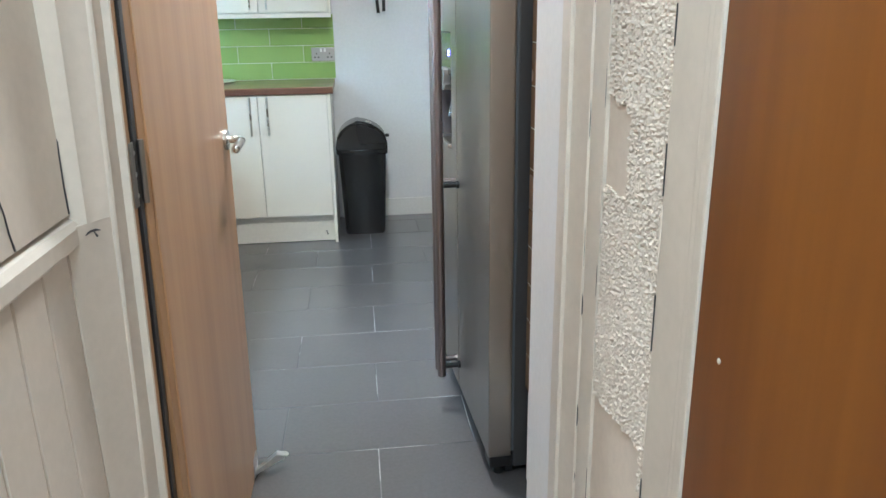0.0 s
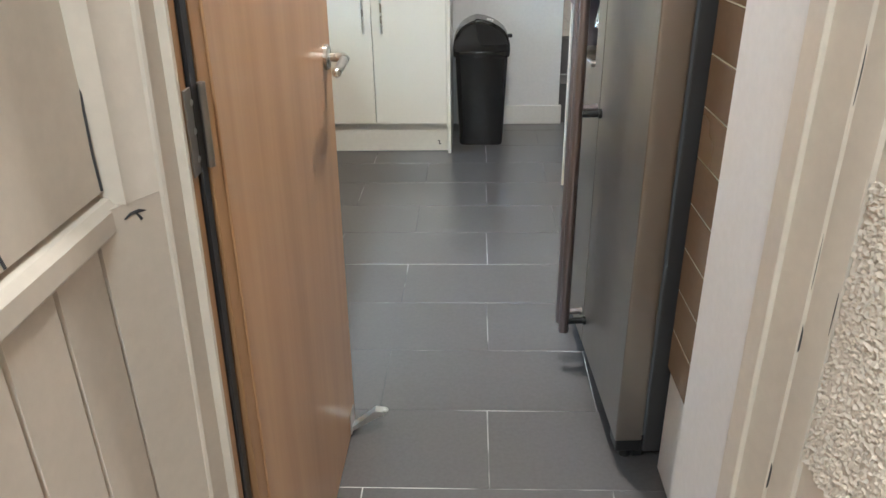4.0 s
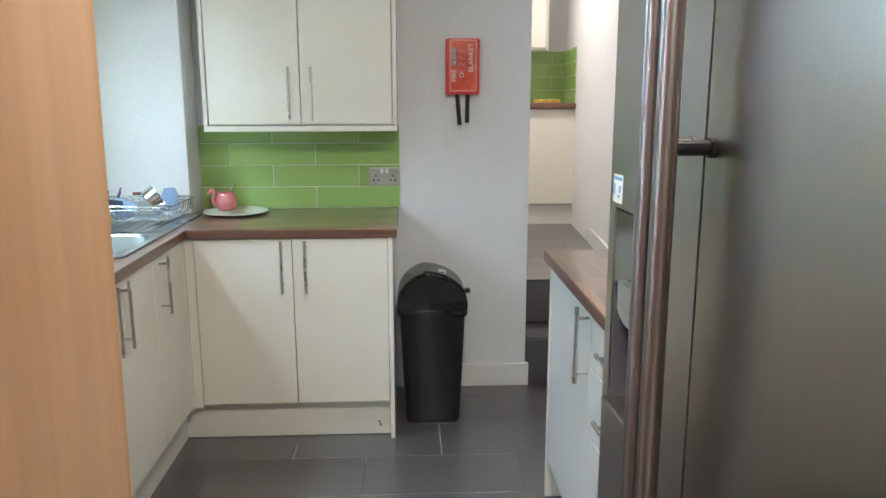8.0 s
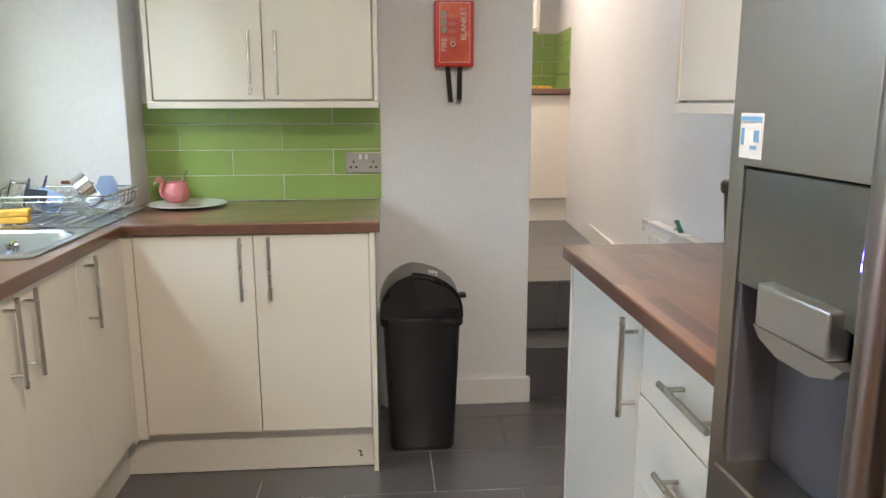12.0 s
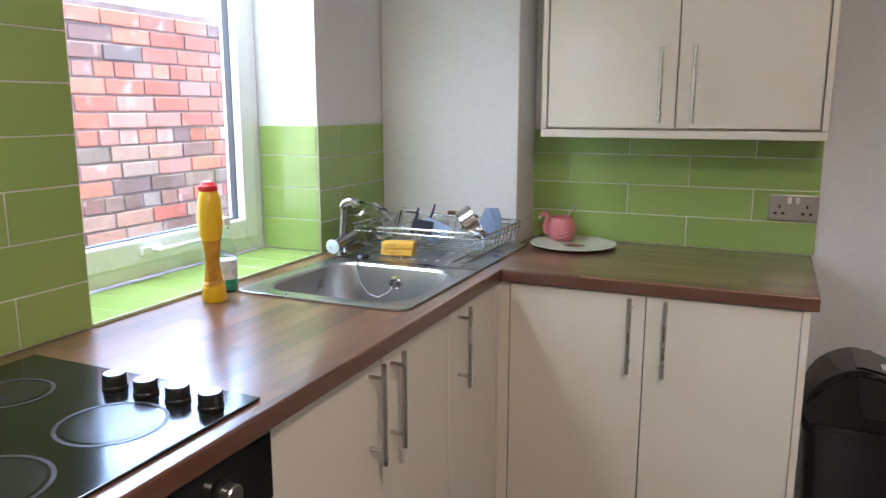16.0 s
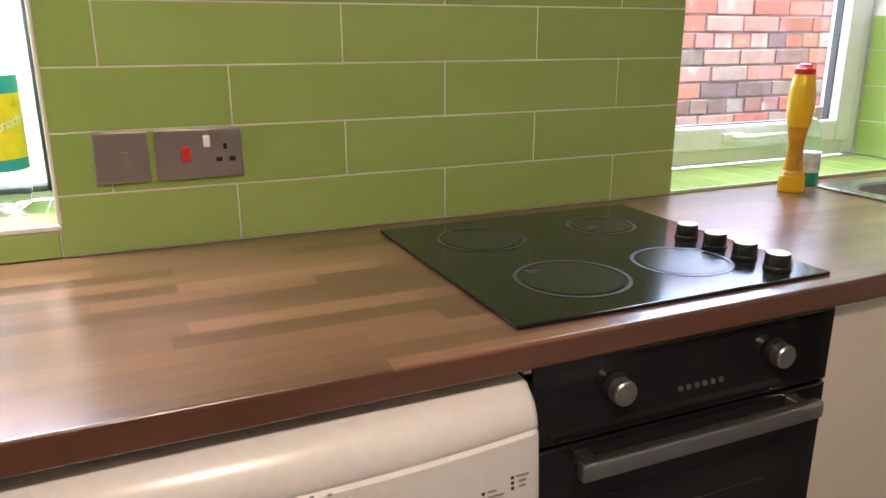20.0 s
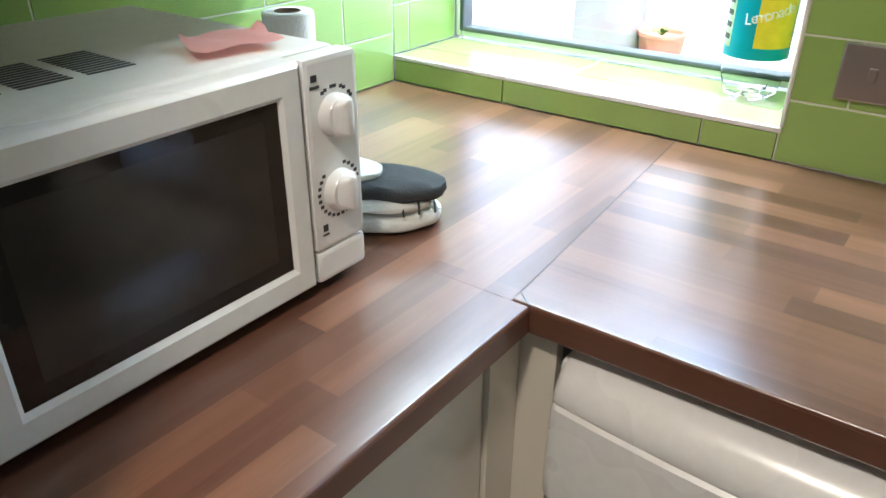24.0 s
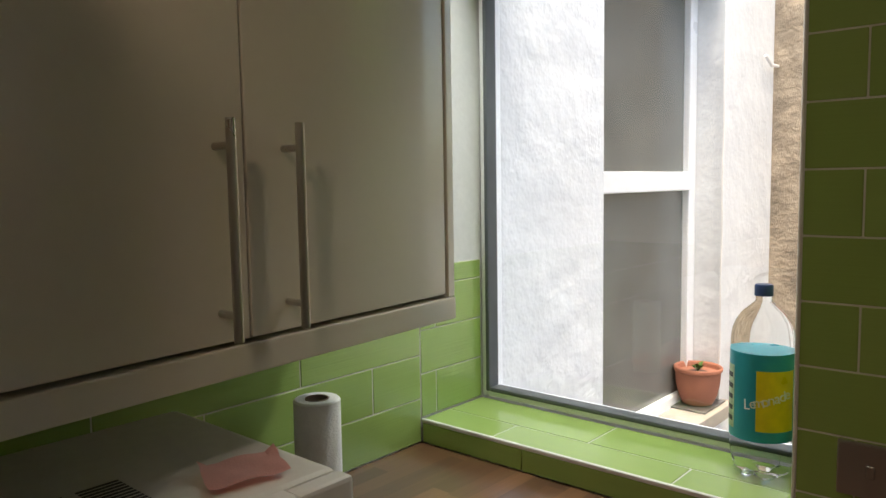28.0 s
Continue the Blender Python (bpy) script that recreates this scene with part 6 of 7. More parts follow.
part("label", bm, surf("ochre_label", (0.62, 0.30, 0.02), 0.35, var=0.3, scale=30), body, "ochre wrap label")
bm = bmesh.new()
lathe(bm, [(0.0209, 0.0), (0.0209, 0.012), (0.0164, 0.016), (0.0139, 0.022), (0.0066, 0.024)], (0.082, 3.772, 1.1785), 24)
for k in range(20):
    a = k * math.tau / 20
    box(bm, (0.082 + 0.0209 * math.cos(a) - 0.001, 3.772 + 0.0209 * math.sin(a) - 0.001, 1.180), (0.082 + 0.0209 * math.cos(a) + 0.001, 3.772 + 0.0209 * math.sin(a) + 0.001, 1.189))
part("cap", bm, M_RED, cl, "ribbed red cap")
M_CLEARPL = glass_material("clear_plastic", (0.86, 0.95, 0.93), 0.10, 1.08)
spb = thing("spray_bottle", (0.040, 3.868, 0.910), "clear plastic spray bottle with green liquid and a white label", "bottle")
bm = bmesh.new()
lathe(bm, [(0.026, 0), (0.028, 0.004), (0.028, 0.085), (0.024, 0.115), (0.014, 0.145), (0.012, 0.165)], (0.040, 3.868, 0.9105), 24)
part("body", bm, M_CLEARPL, spb, "clear plastic")
bm = bmesh.new()
lathe(bm, [(0.0245, 0), (0.0262, 0.003), (0.0262, 0.030), (0.002, 0.0305)], (0.040, 3.868, 0.9125), 22)
part("liquid", bm, surf("green_liquid", (0.02, 0.45, 0.25), 0.15), spb, "bright green liquid")
bm = bmesh.new()
lathe(bm, [(0.0284, 0), (0.0284, 0.048)], (0.040, 3.868, 0.943), 22)
lb = part("label", bm, surf("pale_label", (0.62, 0.66, 0.66), 0.5, var=0.35, scale=60), spb, "pale printed label")
bm = boxes(((0.030, 3.858, 1.075), (0.050, 3.885, 1.100)), ((0.034, 3.881, 1.066), (0.046, 3.887, 1.088)), bevel=0.003)
part("trigger", bm, M_WHITEGOODS, spb, "white spray head")

# drying rack and what is in it
rack = thing("dish_rack", (0.27, 4.62, 0.915), "chrome wire dish rack on the drainer, holding dishes", "dish rack")
RX0, RX1, RY0, RY1, RT, RB = 0.055, 0.542, 4.448, 4.780, 0.998, 0.938
M_WIRE = surf("chromed_wire", (0.62, 0.62, 0.62), 0.16, 1.0, var=0.1)
bm = bmesh.new()
rim = [(p + (RX0 + RX1) / 2, q + (RY0 + RY1) / 2, RT) for p, q in outline(RX1 - RX0, RY1 - RY0, 0.03, 4)]
sweep(bm, rim, 0.0036, 8, closed=True)
sweep(bm, [(p[0], p[1], RT - 0.016) for p in rim], 0.0020, 8, closed=True)
part("rim", bm, M_WIRE, rack, "chrome rim wire")
for k in range(17):
    x = RX0 + 0.022 + k * (RX1 - RX0 - 0.044) / 16
    hump = {2: 0.012, 3: 0.020, 4: 0.026, 5: 0.020, 6: 0.010, 10: 0.010, 11: 0.020, 12: 0.028, 13: 0.020, 14: 0.010}.get(k, 0.0)
    bm = bmesh.new()
    sweep(bm, [(x, RY0, RT), (x, RY0 + 0.006, RT - 0.02), (x, RY0 + 0.025, RB + 0.006 + hump * 1.6), (x, RY0 + 0.07, RB + hump * 1.8), (x, (RY0 + RY1) / 2, RB + hump * 2), (x, RY1 - 0.07, RB + hump), (x, RY1 - 0.025, RB + 0.006), (x, RY1 - 0.006, RT - 0.02), (x, RY1, RT)], 0.0016, 6)
    part("wire", bm, M_WIRE, rack)
for k in range(8):
    yy = RY0 + 0.03 + k * (RY1 - RY0 - 0.06) / 7
    bm = bmesh.new()
    sweep(bm, [(RX0, yy, RT), (RX0 + 0.008, yy, RB + 0.012), (RX0 + 0.03, yy, RB - 0.003), (RX1 - 0.03, yy, RB - 0.003), (RX1 - 0.008, yy, RB + 0.012), (RX1, yy, RT)], 0.0016, 6)
    part("wire", bm, M_WIRE, rack)
for x, yy in ((0.095, 4.50), (0.468, 4.49), (0.095, 4.745), (0.468, 4.745)):
    bm = bmesh.new()
    sweep(bm, [(x - 0.014, yy, RB), (x - 0.012, yy, 0.924), (x, yy, 0.9195), (x + 0.012, yy, 0.924), (x + 0.014, yy, RB)], 0.002, 6)
    part("foot", bm, M_WIRE, rack, "looped wire foot")
M_CLEAR = glass_material("drinking_glass", (0.97, 0.99, 0.985), 0.02, 1.4)


def tumbler(x, yy, z, r, h, tilt, label):
    bm = bmesh.new()
    lathe(bm, [(r * 0.72, 0), (r * 0.78, 0.004), (r, h), (r * 0.95, h), (r * 0.72, 0.010), (0.001, 0.008)], (0, 0, 0), 24)
    bm.transform(pose(x, yy, z, *tilt))
    return solo("drinking_glass", bm, M_CLEAR, label, "glass", "glasses in the rack")


tumbler(0.125, 4.560, 0.944, 0.036, 0.098, (0, 12, 0), "clear drinking glass upright in the dish rack")
tumbler(0.205, 4.600, 1.040, 0.040, 0.090, (176, 8, 0), "clear drinking glass upside down in the rack")
bm = bmesh.new()
lathe(bm, [(0.020, 0.0), (0.045, 0.010), (0.068, 0.034), (0.072, 0.050), (0.069, 0.050), (0.064, 0.034), (0.042, 0.014), (0.001, 0.006)], (0, 0, 0), 28)
bm.transform(pose(0.088, 4.565, 1.062, 168, 14, 0) @ Matrix.Scale(1.15, 4))
solo("glass_bowl", bm, M_CLEAR, "clear glass bowl leaning in the dish rack", "bowl")
M_BLUEPL = surf("pale_blue_plastic", (0.33, 0.44, 0.66), 0.35, var=0.08)
M_NAVY = surf("dark_plastic", (0.030, 0.035, 0.050), 0.3)
sp_ = thing("saucepan", (0.395, 4.640, 0.941), "small steel saucepan with a dark handle in the dish rack", "saucepan")
bm = bmesh.new()
lathe(bm, [(0.055, 0), (0.060, 0.004), (0.063, 0.050), (0.066, 0.052), (0.060, 0.051), (0.057, 0.006), (0.001, 0.005)], (0, 0, 0), 30)
bm.transform(pose(0.400, 4.600, 0.985, -8, 58, 18))
part("pan", bm, M_CHROME, sp_, "polished steel pan")
bm = bmesh.new()
sweep(bm, [(0.425, 4.655, 1.020), (0.385, 4.675, 1.022), (0.300, 4.706, 1.020)], [0.005, 0.008, 0.007], 10)
part("handle", bm, surf("brown_handle", (0.13, 0.05, 0.025), 0.4), sp_, "brown handle")
bx = thing("food_tub", (0.285, 4.60, 0.940), "pale blue plastic tub with a dark lid in the dish rack", "food container")
bm = bmesh.new()
loft(bm, [[(p, q, z) for p, q in outline(w, d, 0.012, 3)] for z, w, d in ((0, 0.075, 0.055), (0.045, 0.085, 0.062), (0.047, 0.088, 0.066))])
bm.transform(pose(0.285, 4.60, 0.948, 20, 24, 15))
part("tub", bm, M_BLUEPL, bx)
bm = boxes(((-0.035, -0.028, 0.0), (0.035, 0.028, 0.012)), bevel=0.004, seg=2)
bm.transform(pose(0.270, 4.555, 0.985, 40, 10, 20))
part("lid", bm, M_NAVY, bx, "dark lid")
bm = bmesh.new()
rng = random.Random(3)
for s in range(3):
    c0 = Vector((0.432 + s * 0.012, 4.735, 0.985))
    loft(bm, [[c0 + Vector((dx * w, 0.003 * s + dy, dz)) for dx, dy in ((-1, -0.004), (1, -0.006), (1, 0.004), (-1, 0.006))] for dz, w in ((-0.035, 0.030), (0.0, 0.030 - s * 0.004), (0.03, 0.020), (0.055, 0.008))])
solo("dish_cloth", bm, M_BLUEPL, "pale blue cloth standing up in the dish rack", "cloth")
bm = bmesh.new()
for k, (a, b, r) in enumerate((((0.215, 4.70, 0.955), (0.245, 4.715, 1.045), 0.0035), ((0.235, 4.66, 0.955), (0.262, 4.665, 1.035), 0.004), ((0.20, 4.62, 0.95), (0.236, 4.60, 1.045), 0.0045))):
    rod(bm, a, b, r, 8)
solo("cutlery", bm, surf("purple_handle", (0.10, 0.05, 0.16), 0.35), "dark purple-handled cutlery in the dish rack", "cutlery")
sg = thing("sponge", (0.247, 4.430, 0.918), "yellow cellulose sponge on the drainer", "sponge")
M_SPONGE = surf("yellow_sponge", (0.78, 0.46, 0.07), 0.9, var=0.2, scale=30, relief=1.0, relief_scale=260, relief_size=0.004)
bm = boxes(((-0.052, -0.026, 0.0), (0.052, 0.026, 0.021)), bevel=0.005, seg=2)
bm.transform(pose(0.247, 4.430, 0.9183, 0, 0, 10))
part("sponge_layer", bm, M_SPONGE, sg)
bm = boxes(((-0.052, -0.026, 0.0), (0.052, 0.026, 0.020)), bevel=0.005, seg=2)
bm.transform(pose(0.249, 4.432, 0.9402, 2, -2, 13))
part("sponge_layer", bm, M_SPONGE, sg)

# lemonade bottle on the sill of the near window
lm = thing("drinks_bottle", (-0.150, 2.129, 0.966), "large clear plastic lemonade bottle with a blue and yellow label", "bottle")
LC = (-0.150, 2.129, 0.9668)
bm = bmesh.new()
sides = 30
rings = []
for r, h, lobes in ((0.030, 0.0, 1), (0.047, 0.010, 1), (0.053, 0.035, 1), (0.0545, 0.060, 0), (0.0545, 0.240, 0), (0.0540, 0.256, 0), (0.0515, 0.272, 0), (0.0455, 0.288, 0), (0.0350, 0.303, 0), (0.0225, 0.314, 0), (0.0140, 0.322, 0), (0.0132, 0.334, 0)):
    ring_ = []
    for k in range(sides):
        a = k * math.tau / sides
        rr = r * (1 - (0.22 if h < 0.02 else 0.12) * lobes * max(0, math.cos(a * 5)) ** 2)
        ring_.append((LC[0] + rr * math.cos(a), LC[1] + rr * math.sin(a), LC[2] + h + (0.010 * lobes * max(0, math.cos(a * 5)) if h == 0 else 0)))
    rings.append(ring_)
loft(bm, rings)
part("body", bm, glass_material("bottle_plastic", (0.97, 0.99, 0.99), 0.03, 1.035), lm, "clear plastic with a petal-shaped base")
bm = bmesh.new()
lathe(bm, [(0.0551, 0), (0.0551, 0.158)], (LC[0], LC[1], LC[2] + 0.076), 40)
wrap = part("label", bm, surf("teal_label", (0.02, 0.34, 0.46), 0.3, var=0.06, scale=20), lm, "turquoise wrap label")


def on_bottle(a0, a1, h0, h1, r=0.0554, n=10):
    bm = bmesh.new()
    rows = [[bm.verts.new((LC[0] + r * math.cos(radians(a0 + (a1 - a0) * k / n)), LC[1] + r * math.sin(radians(a0 + (a1 - a0) * k / n)), LC[2] + h)) for k in range(n + 1)] for h in (h0, h1)]
    for k in range(n):
        bm.faces.new((rows[0][k], rows[0][k + 1], rows[1][k + 1], rows[1][k]))
    return bm


part("yellow_panel", on_bottle(8, 84, 0.096, 0.205), surf("yellow_label", (0.85, 0.62, 0.03), 0.3, var=0.12, scale=30), wrap, "yellow panel")
part("nutrition_panel", on_bottle(-75, -38, 0.092, 0.208), surf("pale_green_print", (0.55, 0.68, 0.45), 0.4, var=0.4, scale=90), wrap, "pale table of small print")
bm = bmesh.new()
for k in range(5):
    sub = on_bottle(-72, -42, 0.104 + k * 0.020, 0.113 + k * 0.020, 0.0556, 5)
    me_ = bpy.data.meshes.new("tmp")
    sub.to_mesh(me_)
    sub.free()
    bm.from_mesh(me_)
    bpy.data.meshes.remove(me_)
part("print_bar", bm, M_DARKPRINT, wrap, "dark bars of small print")
for k, ch in enumerate("Lemonade"):
    a = radians(-8 + k * 10.5)
    rad_v = Vector((math.cos(a), math.sin(a), 0))
    flat_text(wrap, ch, 0.026, facing(Vector(LC) + rad_v * 0.0562 + Vector((0, 0, 0.142 + k * 0.0030)), (-math.sin(a), math.cos(a), 0.22), (0, 0, 1)), M_WHITEPRINT, label="white script letter")
bm = bmesh.new()
lathe(bm, [(0.0160, 0), (0.0160, 0.018), (0.0145, 0.0205)], (LC[0], LC[1], LC[2] + 0.332), 24)
part("cap", bm, surf("navy_cap", (0.02, 0.05, 0.16), 0.35), lm, "dark blue screw cap")

# kitchen roll, tea towel and pink cloth
kr = thing("kitchen_roll", (0.398, 1.535, 0.910), "white paper kitchen roll standing behind the microwave", "paper roll")
bm = bmesh.new()
lathe(bm, [(0.039, 0.0005), (0.042, 0.003), (0.042, 0.216), (0.039, 0.219), (0.023, 0.219), (0.021, 0.216), (0.021, 0.180), (0.001, 0.178)], (0.398, 1.535, 0.910), 36)
part("paper", bm, surf("white_paper", (0.82, 0.81, 0.79), 0.9, var=0.04, relief=0.7, relief_scale=170, relief_size=0.002), kr, "white quilted paper")
bm = bmesh.new()
lathe(bm, [(0.0208, 0), (0.0208, 0.2195), (0.0192, 0.2195), (0.0192, 0.0)], (0.398, 1.535, 0.9105), 28)
part("core", bm, surf("brown_card", (0.22, 0.15, 0.10), 0.9), kr, "brown card core")
M_TOWEL = surf("white_cotton", (0.72, 0.72, 0.68), 0.95, var=0.08, relief=0.8, relief_scale=420, relief_size=0.002)
M_TOWELDARK = surf("charcoal_cotton", (0.045, 0.050, 0.055), 0.95, var=0.15, relief=0.8, relief_scale=420, relief_size=0.002)


def fold(points, half, thick, mat_, parent, nm, rz, base):
    """A folded length of quilted cloth: a soft pad that follows points (x, z) and rounds off at its end."""
    bm = bmesh.new()
    loops = []
    last = len(points) - 1
    for k, (px, pz) in enumerate(points):
        p, q = points[max(k - 1, 0)], points[min(k + 1, last)]
        d = Vector((q[0] - p[0], 0, q[1] - p[1])).normalized()
        nrm = Vector((-d.z, 0, d.x))
        u = k / last
        tip = math.sqrt(max(0.012, 1 - (max(0.0, u - 0.70) / 0.30) ** 2.4))
        lp = []
        for j in range(26):
            a = j * math.tau / 26
            c, s = math.cos(a), math.sin(a)
            wide = half * tip * (1 + 0.05 * math.sin(k * 0.7)) * math.copysign(abs(c) ** 0.6, c)
            high = thick / 2 * (0.45 + 0.55 * tip) * math.copysign(abs(s) ** 0.75, s)
            lump = 0.0035 * noise.noise((px * 30, c * 1.6, thick * 90 + s))
            lp.append(Vector((px, wide, pz + lump)) + nrm * high)
        loops.append(lp)
    loft(bm, loops)
    bm.transform(pose(*base, 0, 0, rz))
    return part(nm, bm, mat_, parent)


tt = thing("oven_glove", (0.585, 1.83, 0.910), "folded white and charcoal checked oven glove beside the microwave", "oven glove")
GB = (0.575, 1.845, 0.911)


def along(x0, x1, z_of, n=30):
    return [(x0 + (x1 - x0) * k / (n - 1), z_of(k / (n - 1))) for k in range(n)]


fold(along(-0.12, 0.106, lambda u: 0.0145 + 0.002 * math.sin(u * 5)), 0.056, 0.027, M_TOWEL, tt, "lower_layer", 136, GB)
fold(along(-0.12, 0.096, lambda u: 0.0385 + 0.002 * math.sin(u * 4) - 0.006 * u ** 6), 0.053, 0.022, M_TOWEL, tt, "middle_layer", 134, GB)
fold(along(-0.11, 0.112, lambda u: 0.063 - 0.017 * u ** 2 + 0.007 * u ** 10), 0.046, 0.030, M_TOWELDARK, tt, "dark_layer", 131, GB)
fold(along(-0.12, 0.028, lambda u: 0.082 - 0.008 * u ** 2), 0.036, 0.014, M_TOWEL, tt, "top_layer", 140, GB)
fold(along(-0.12, -0.085, lambda u: 0.092 + 0.040 * math.sin(u * 2.2)), 0.016, 0.013, M_TOWEL, tt, "hanging_loop", 140, GB)
for k in range(3):
    bm = bmesh.new()
    q = Vector((0.545 - k * 0.018, 1.885 + k * 0.012, 0.911))
    sweep(bm, [q + Vector((-0.026, -0.026, 0.0435)), q + Vector((0, 0, 0.0445)), q + Vector((0.030, 0.030, 0.040)), q + Vector((0.033, 0.033, 0.028))], 0.0016, 6)
    part("stripe", bm, M_TOWELDARK, tt, "charcoal check stripe")
pk = bmesh.new()
W = 9
grid = [[None] * W for _ in range(W)]
for i in range(W):
    for j in range(W):
        u, v = i / (W - 1) - 0.5, j / (W - 1) - 0.5
        z = 0.0035 + 0.004 * abs(math.sin(u * 5 + v * 3)) + (0.006 if i in (0, W - 1) and j < 3 else 0)
        grid[i][j] = pk.verts.new((u * 0.096 + 0.012 * v, v * 0.076, z))
for i in range(W - 1):
    for j in range(W - 1):
        pk.faces.new((grid[i][j], grid[i + 1][j], grid[i + 1][j + 1], grid[i][j + 1]))
bmesh.ops.solidify(pk, geom=pk.faces[:], thickness=0.003)
pk.transform(pose(0.752, 1.838, Z1 + 0.003, 0, 0, -12))
solo("sponge_cloth", pk, surf("pink_cellulose", (0.84, 0.50, 0.46), 0.95, var=0.1, relief=0.8, relief_scale=300), "folded pink sponge cloth on top of the microwave", "cloth")

# brown tub on the side worktop
M_BROWN = surf("brown_plastic", (0.062, 0.036, 0.026), 0.40, var=0.15)
tub = thing("caddy", (2.433, 3.715, 0.910), "dark brown plastic caddy with a lid on the side worktop", "caddy")
TUB = pose(2.433, 3.715, 0, 0, 0, 22)


def tub_part(name, rows, label=""):
    bm = bmesh.new()
    loft(bm, [[(p, q, z) for p, q in outline(w, d, r, 5)] for z, w, d, r in rows])
    bm.transform(TUB)
    return part(name, bm, M_BROWN, tub, label)


tub_part("body", ((0.9105, 0.150, 0.180, 0.020), (0.916, 0.156, 0.186, 0.024), (1.074, 0.172, 0.204, 0.026)))
tub_part("rim", ((1.070, 0.180, 0.212, 0.028), (1.078, 0.186, 0.218, 0.028), (1.0785, 0.176, 0.208, 0.028)), "folded rim")
tub_part("lid", ((1.079, 0.186, 0.218, 0.030), (1.094, 0.188, 0.220, 0.030), (1.103, 0.180, 0.212, 0.030), (1.107, 0.150, 0.180, 0.030)), "slightly domed brown lid")
bm = boxes(((-0.092, -0.022, 1.050), (-0.080, 0.022, 1.086)), bevel=0.004, seg=2)
bm.transform(TUB)
part("clasp", bm, M_BROWN, tub, "small lid clasp")
bm = bmesh.new()
loft(bm, [[(2.385 + t * 0.026 + s * 0.009, 3.690 + dy * 0.013 + t * 0.01, 1.1075 + t * 0.105) for s, dy in ((-1, -1), (1, -1), (1, 1), (-1, 1))] for t in (0, 0.5, 1.0)])
bmesh.ops.bevel(bm, geom=bm.edges[:], offset=0.003, segments=2, affect="EDGES")
solo("scrubber", bm, surf("purple_plastic", (0.36, 0.15, 0.44), 0.35), "purple plastic handle standing on the brown caddy", "brush")

# yellow packet in the upper room
bm = boxes(((2.50, 7.42, UP_H + 0.9105), (2.70, 7.53, UP_H + 0.938)), bevel=0.006, seg=2)
solo("packet", bm, surf("yellow_packet", (0.75, 0.48, 0.08), 0.5, var=0.5, scale=30), "flat yellow packet on the upper worktop", "packet")

# ---- outside: the other window, the pot, the brick wall ----
ow = thing("window_3", (-1.46, W_Y - 0.15, 0.50), "white-framed sash window in the rendered yard wall", "window", kind="structure")
GY = W_Y - 0.145


def bars(items):
    return boxes(*items, bevel=0.006, seg=2)


part("window_frame", bars([((-1.978, GY - 0.03, 0.502), (-1.905, GY + 0.03, 2.348)), ((-1.02, GY - 0.03, 0.502), (-0.947, GY + 0.03, 2.348)), ((-1.9048, GY - 0.03, 0.502), (-1.0202, GY + 0.03, 0.575)), ((-1.9048, GY - 0.03, 2.275), (-1.0202, GY + 0.03, 2.348))]), M_UPVC, ow, "white window frame")
part("meeting_rail", bars([((-1.9048, GY - 0.03, 1.460), (-1.0202, GY + 0.045, 1.540))]), M_UPVC, ow, "white transom rail")
part("pane", boxes(((-1.9045, GY - 0.004, 0.576), (-1.0205, GY + 0.002, 1.459))), surf("dark_window_glass", (0.15, 0.155, 0.145), 0.12, var=0.4, scale=2.2, grain_amount=0.0), ow, "dark reflecting glass")
part("pane", boxes(((-1.9045, GY - 0.004, 1.541), (-1.0205, GY + 0.002, 2.274))), bpy.data.materials["dark_window_glass"], ow, "dark reflecting glass")
part("window_sill", boxes(((-2.02, GY + 0.031, 0.470), (-0.90, W_Y + 0.06, 0.531)), bevel=0.004), M_MORTAR, ow, "pale stone sill")
pot = thing("plant_pot", (-1.86, 1.325, 0.531), "terracotta plant pot with a small seedling on the outer sill", "plant pot")
part("slate", boxes(((-1.975, 1.250, 0.5315), (-1.745, 1.405, 0.540)), bevel=0.002), M_FLOORTILE, pot, "dark slate under the pot")
M_TERRA = surf("terracotta", (0.33, 0.125, 0.075), 0.75, var=0.2, scale=12)
bm = bmesh.new()
lathe(bm, [(0.056, 0.0), (0.064, 0.004), (0.080, 0.040), (0.091, 0.090), (0.094, 0.130), (0.096, 0.142), (0.102, 0.148), (0.102, 0.160), (0.097, 0.164), (0.090, 0.158), (0.086, 0.140), (0.001, 0.136)], (-1.86, 1.325, 0.540), 36)
part("pot", bm, M_TERRA, pot, "terracotta pot")
bm = bmesh.new()
lathe(bm, [(0.079, 0), (0.06, 0.006), (0.001, 0.010)], (-1.86, 1.325, 0.671), 20)
part("soil", bm, surf("dark_soil", (0.05, 0.035, 0.025), 0.95, var=0.4, scale=60), pot)
bm = bmesh.new()
rng = random.Random(11)
for k in range(9):
    a, ln, up_ = rng.uniform(0, math.tau), rng.uniform(0.025, 0.045), rng.uniform(0.015, 0.045)
    b0 = Vector((-1.86, 1.325, 0.680))
    tip = b0 + Vector((math.cos(a) * ln, math.sin(a) * ln, up_))
    sd = Vector((-math.sin(a), math.cos(a), 0)) * 0.010
    mid = (b0 + tip) / 2 + Vector((0, 0, 0.012))
    bm.faces.new([bm.verts.new(p) for p in (b0, mid + sd, tip, mid - sd)])
part("seedling", bm, surf("leaf_green", (0.07, 0.18, 0.03), 0.6), pot, "small green seedling")
bm = bmesh.new()
for k in range(9):
    z = 0.52 + k * 0.03
    rod(bm, (-2.00, W_Y + 0.055, z), (-2.16, W_Y + 0.03, z + 0.05), 0.0016, 6)
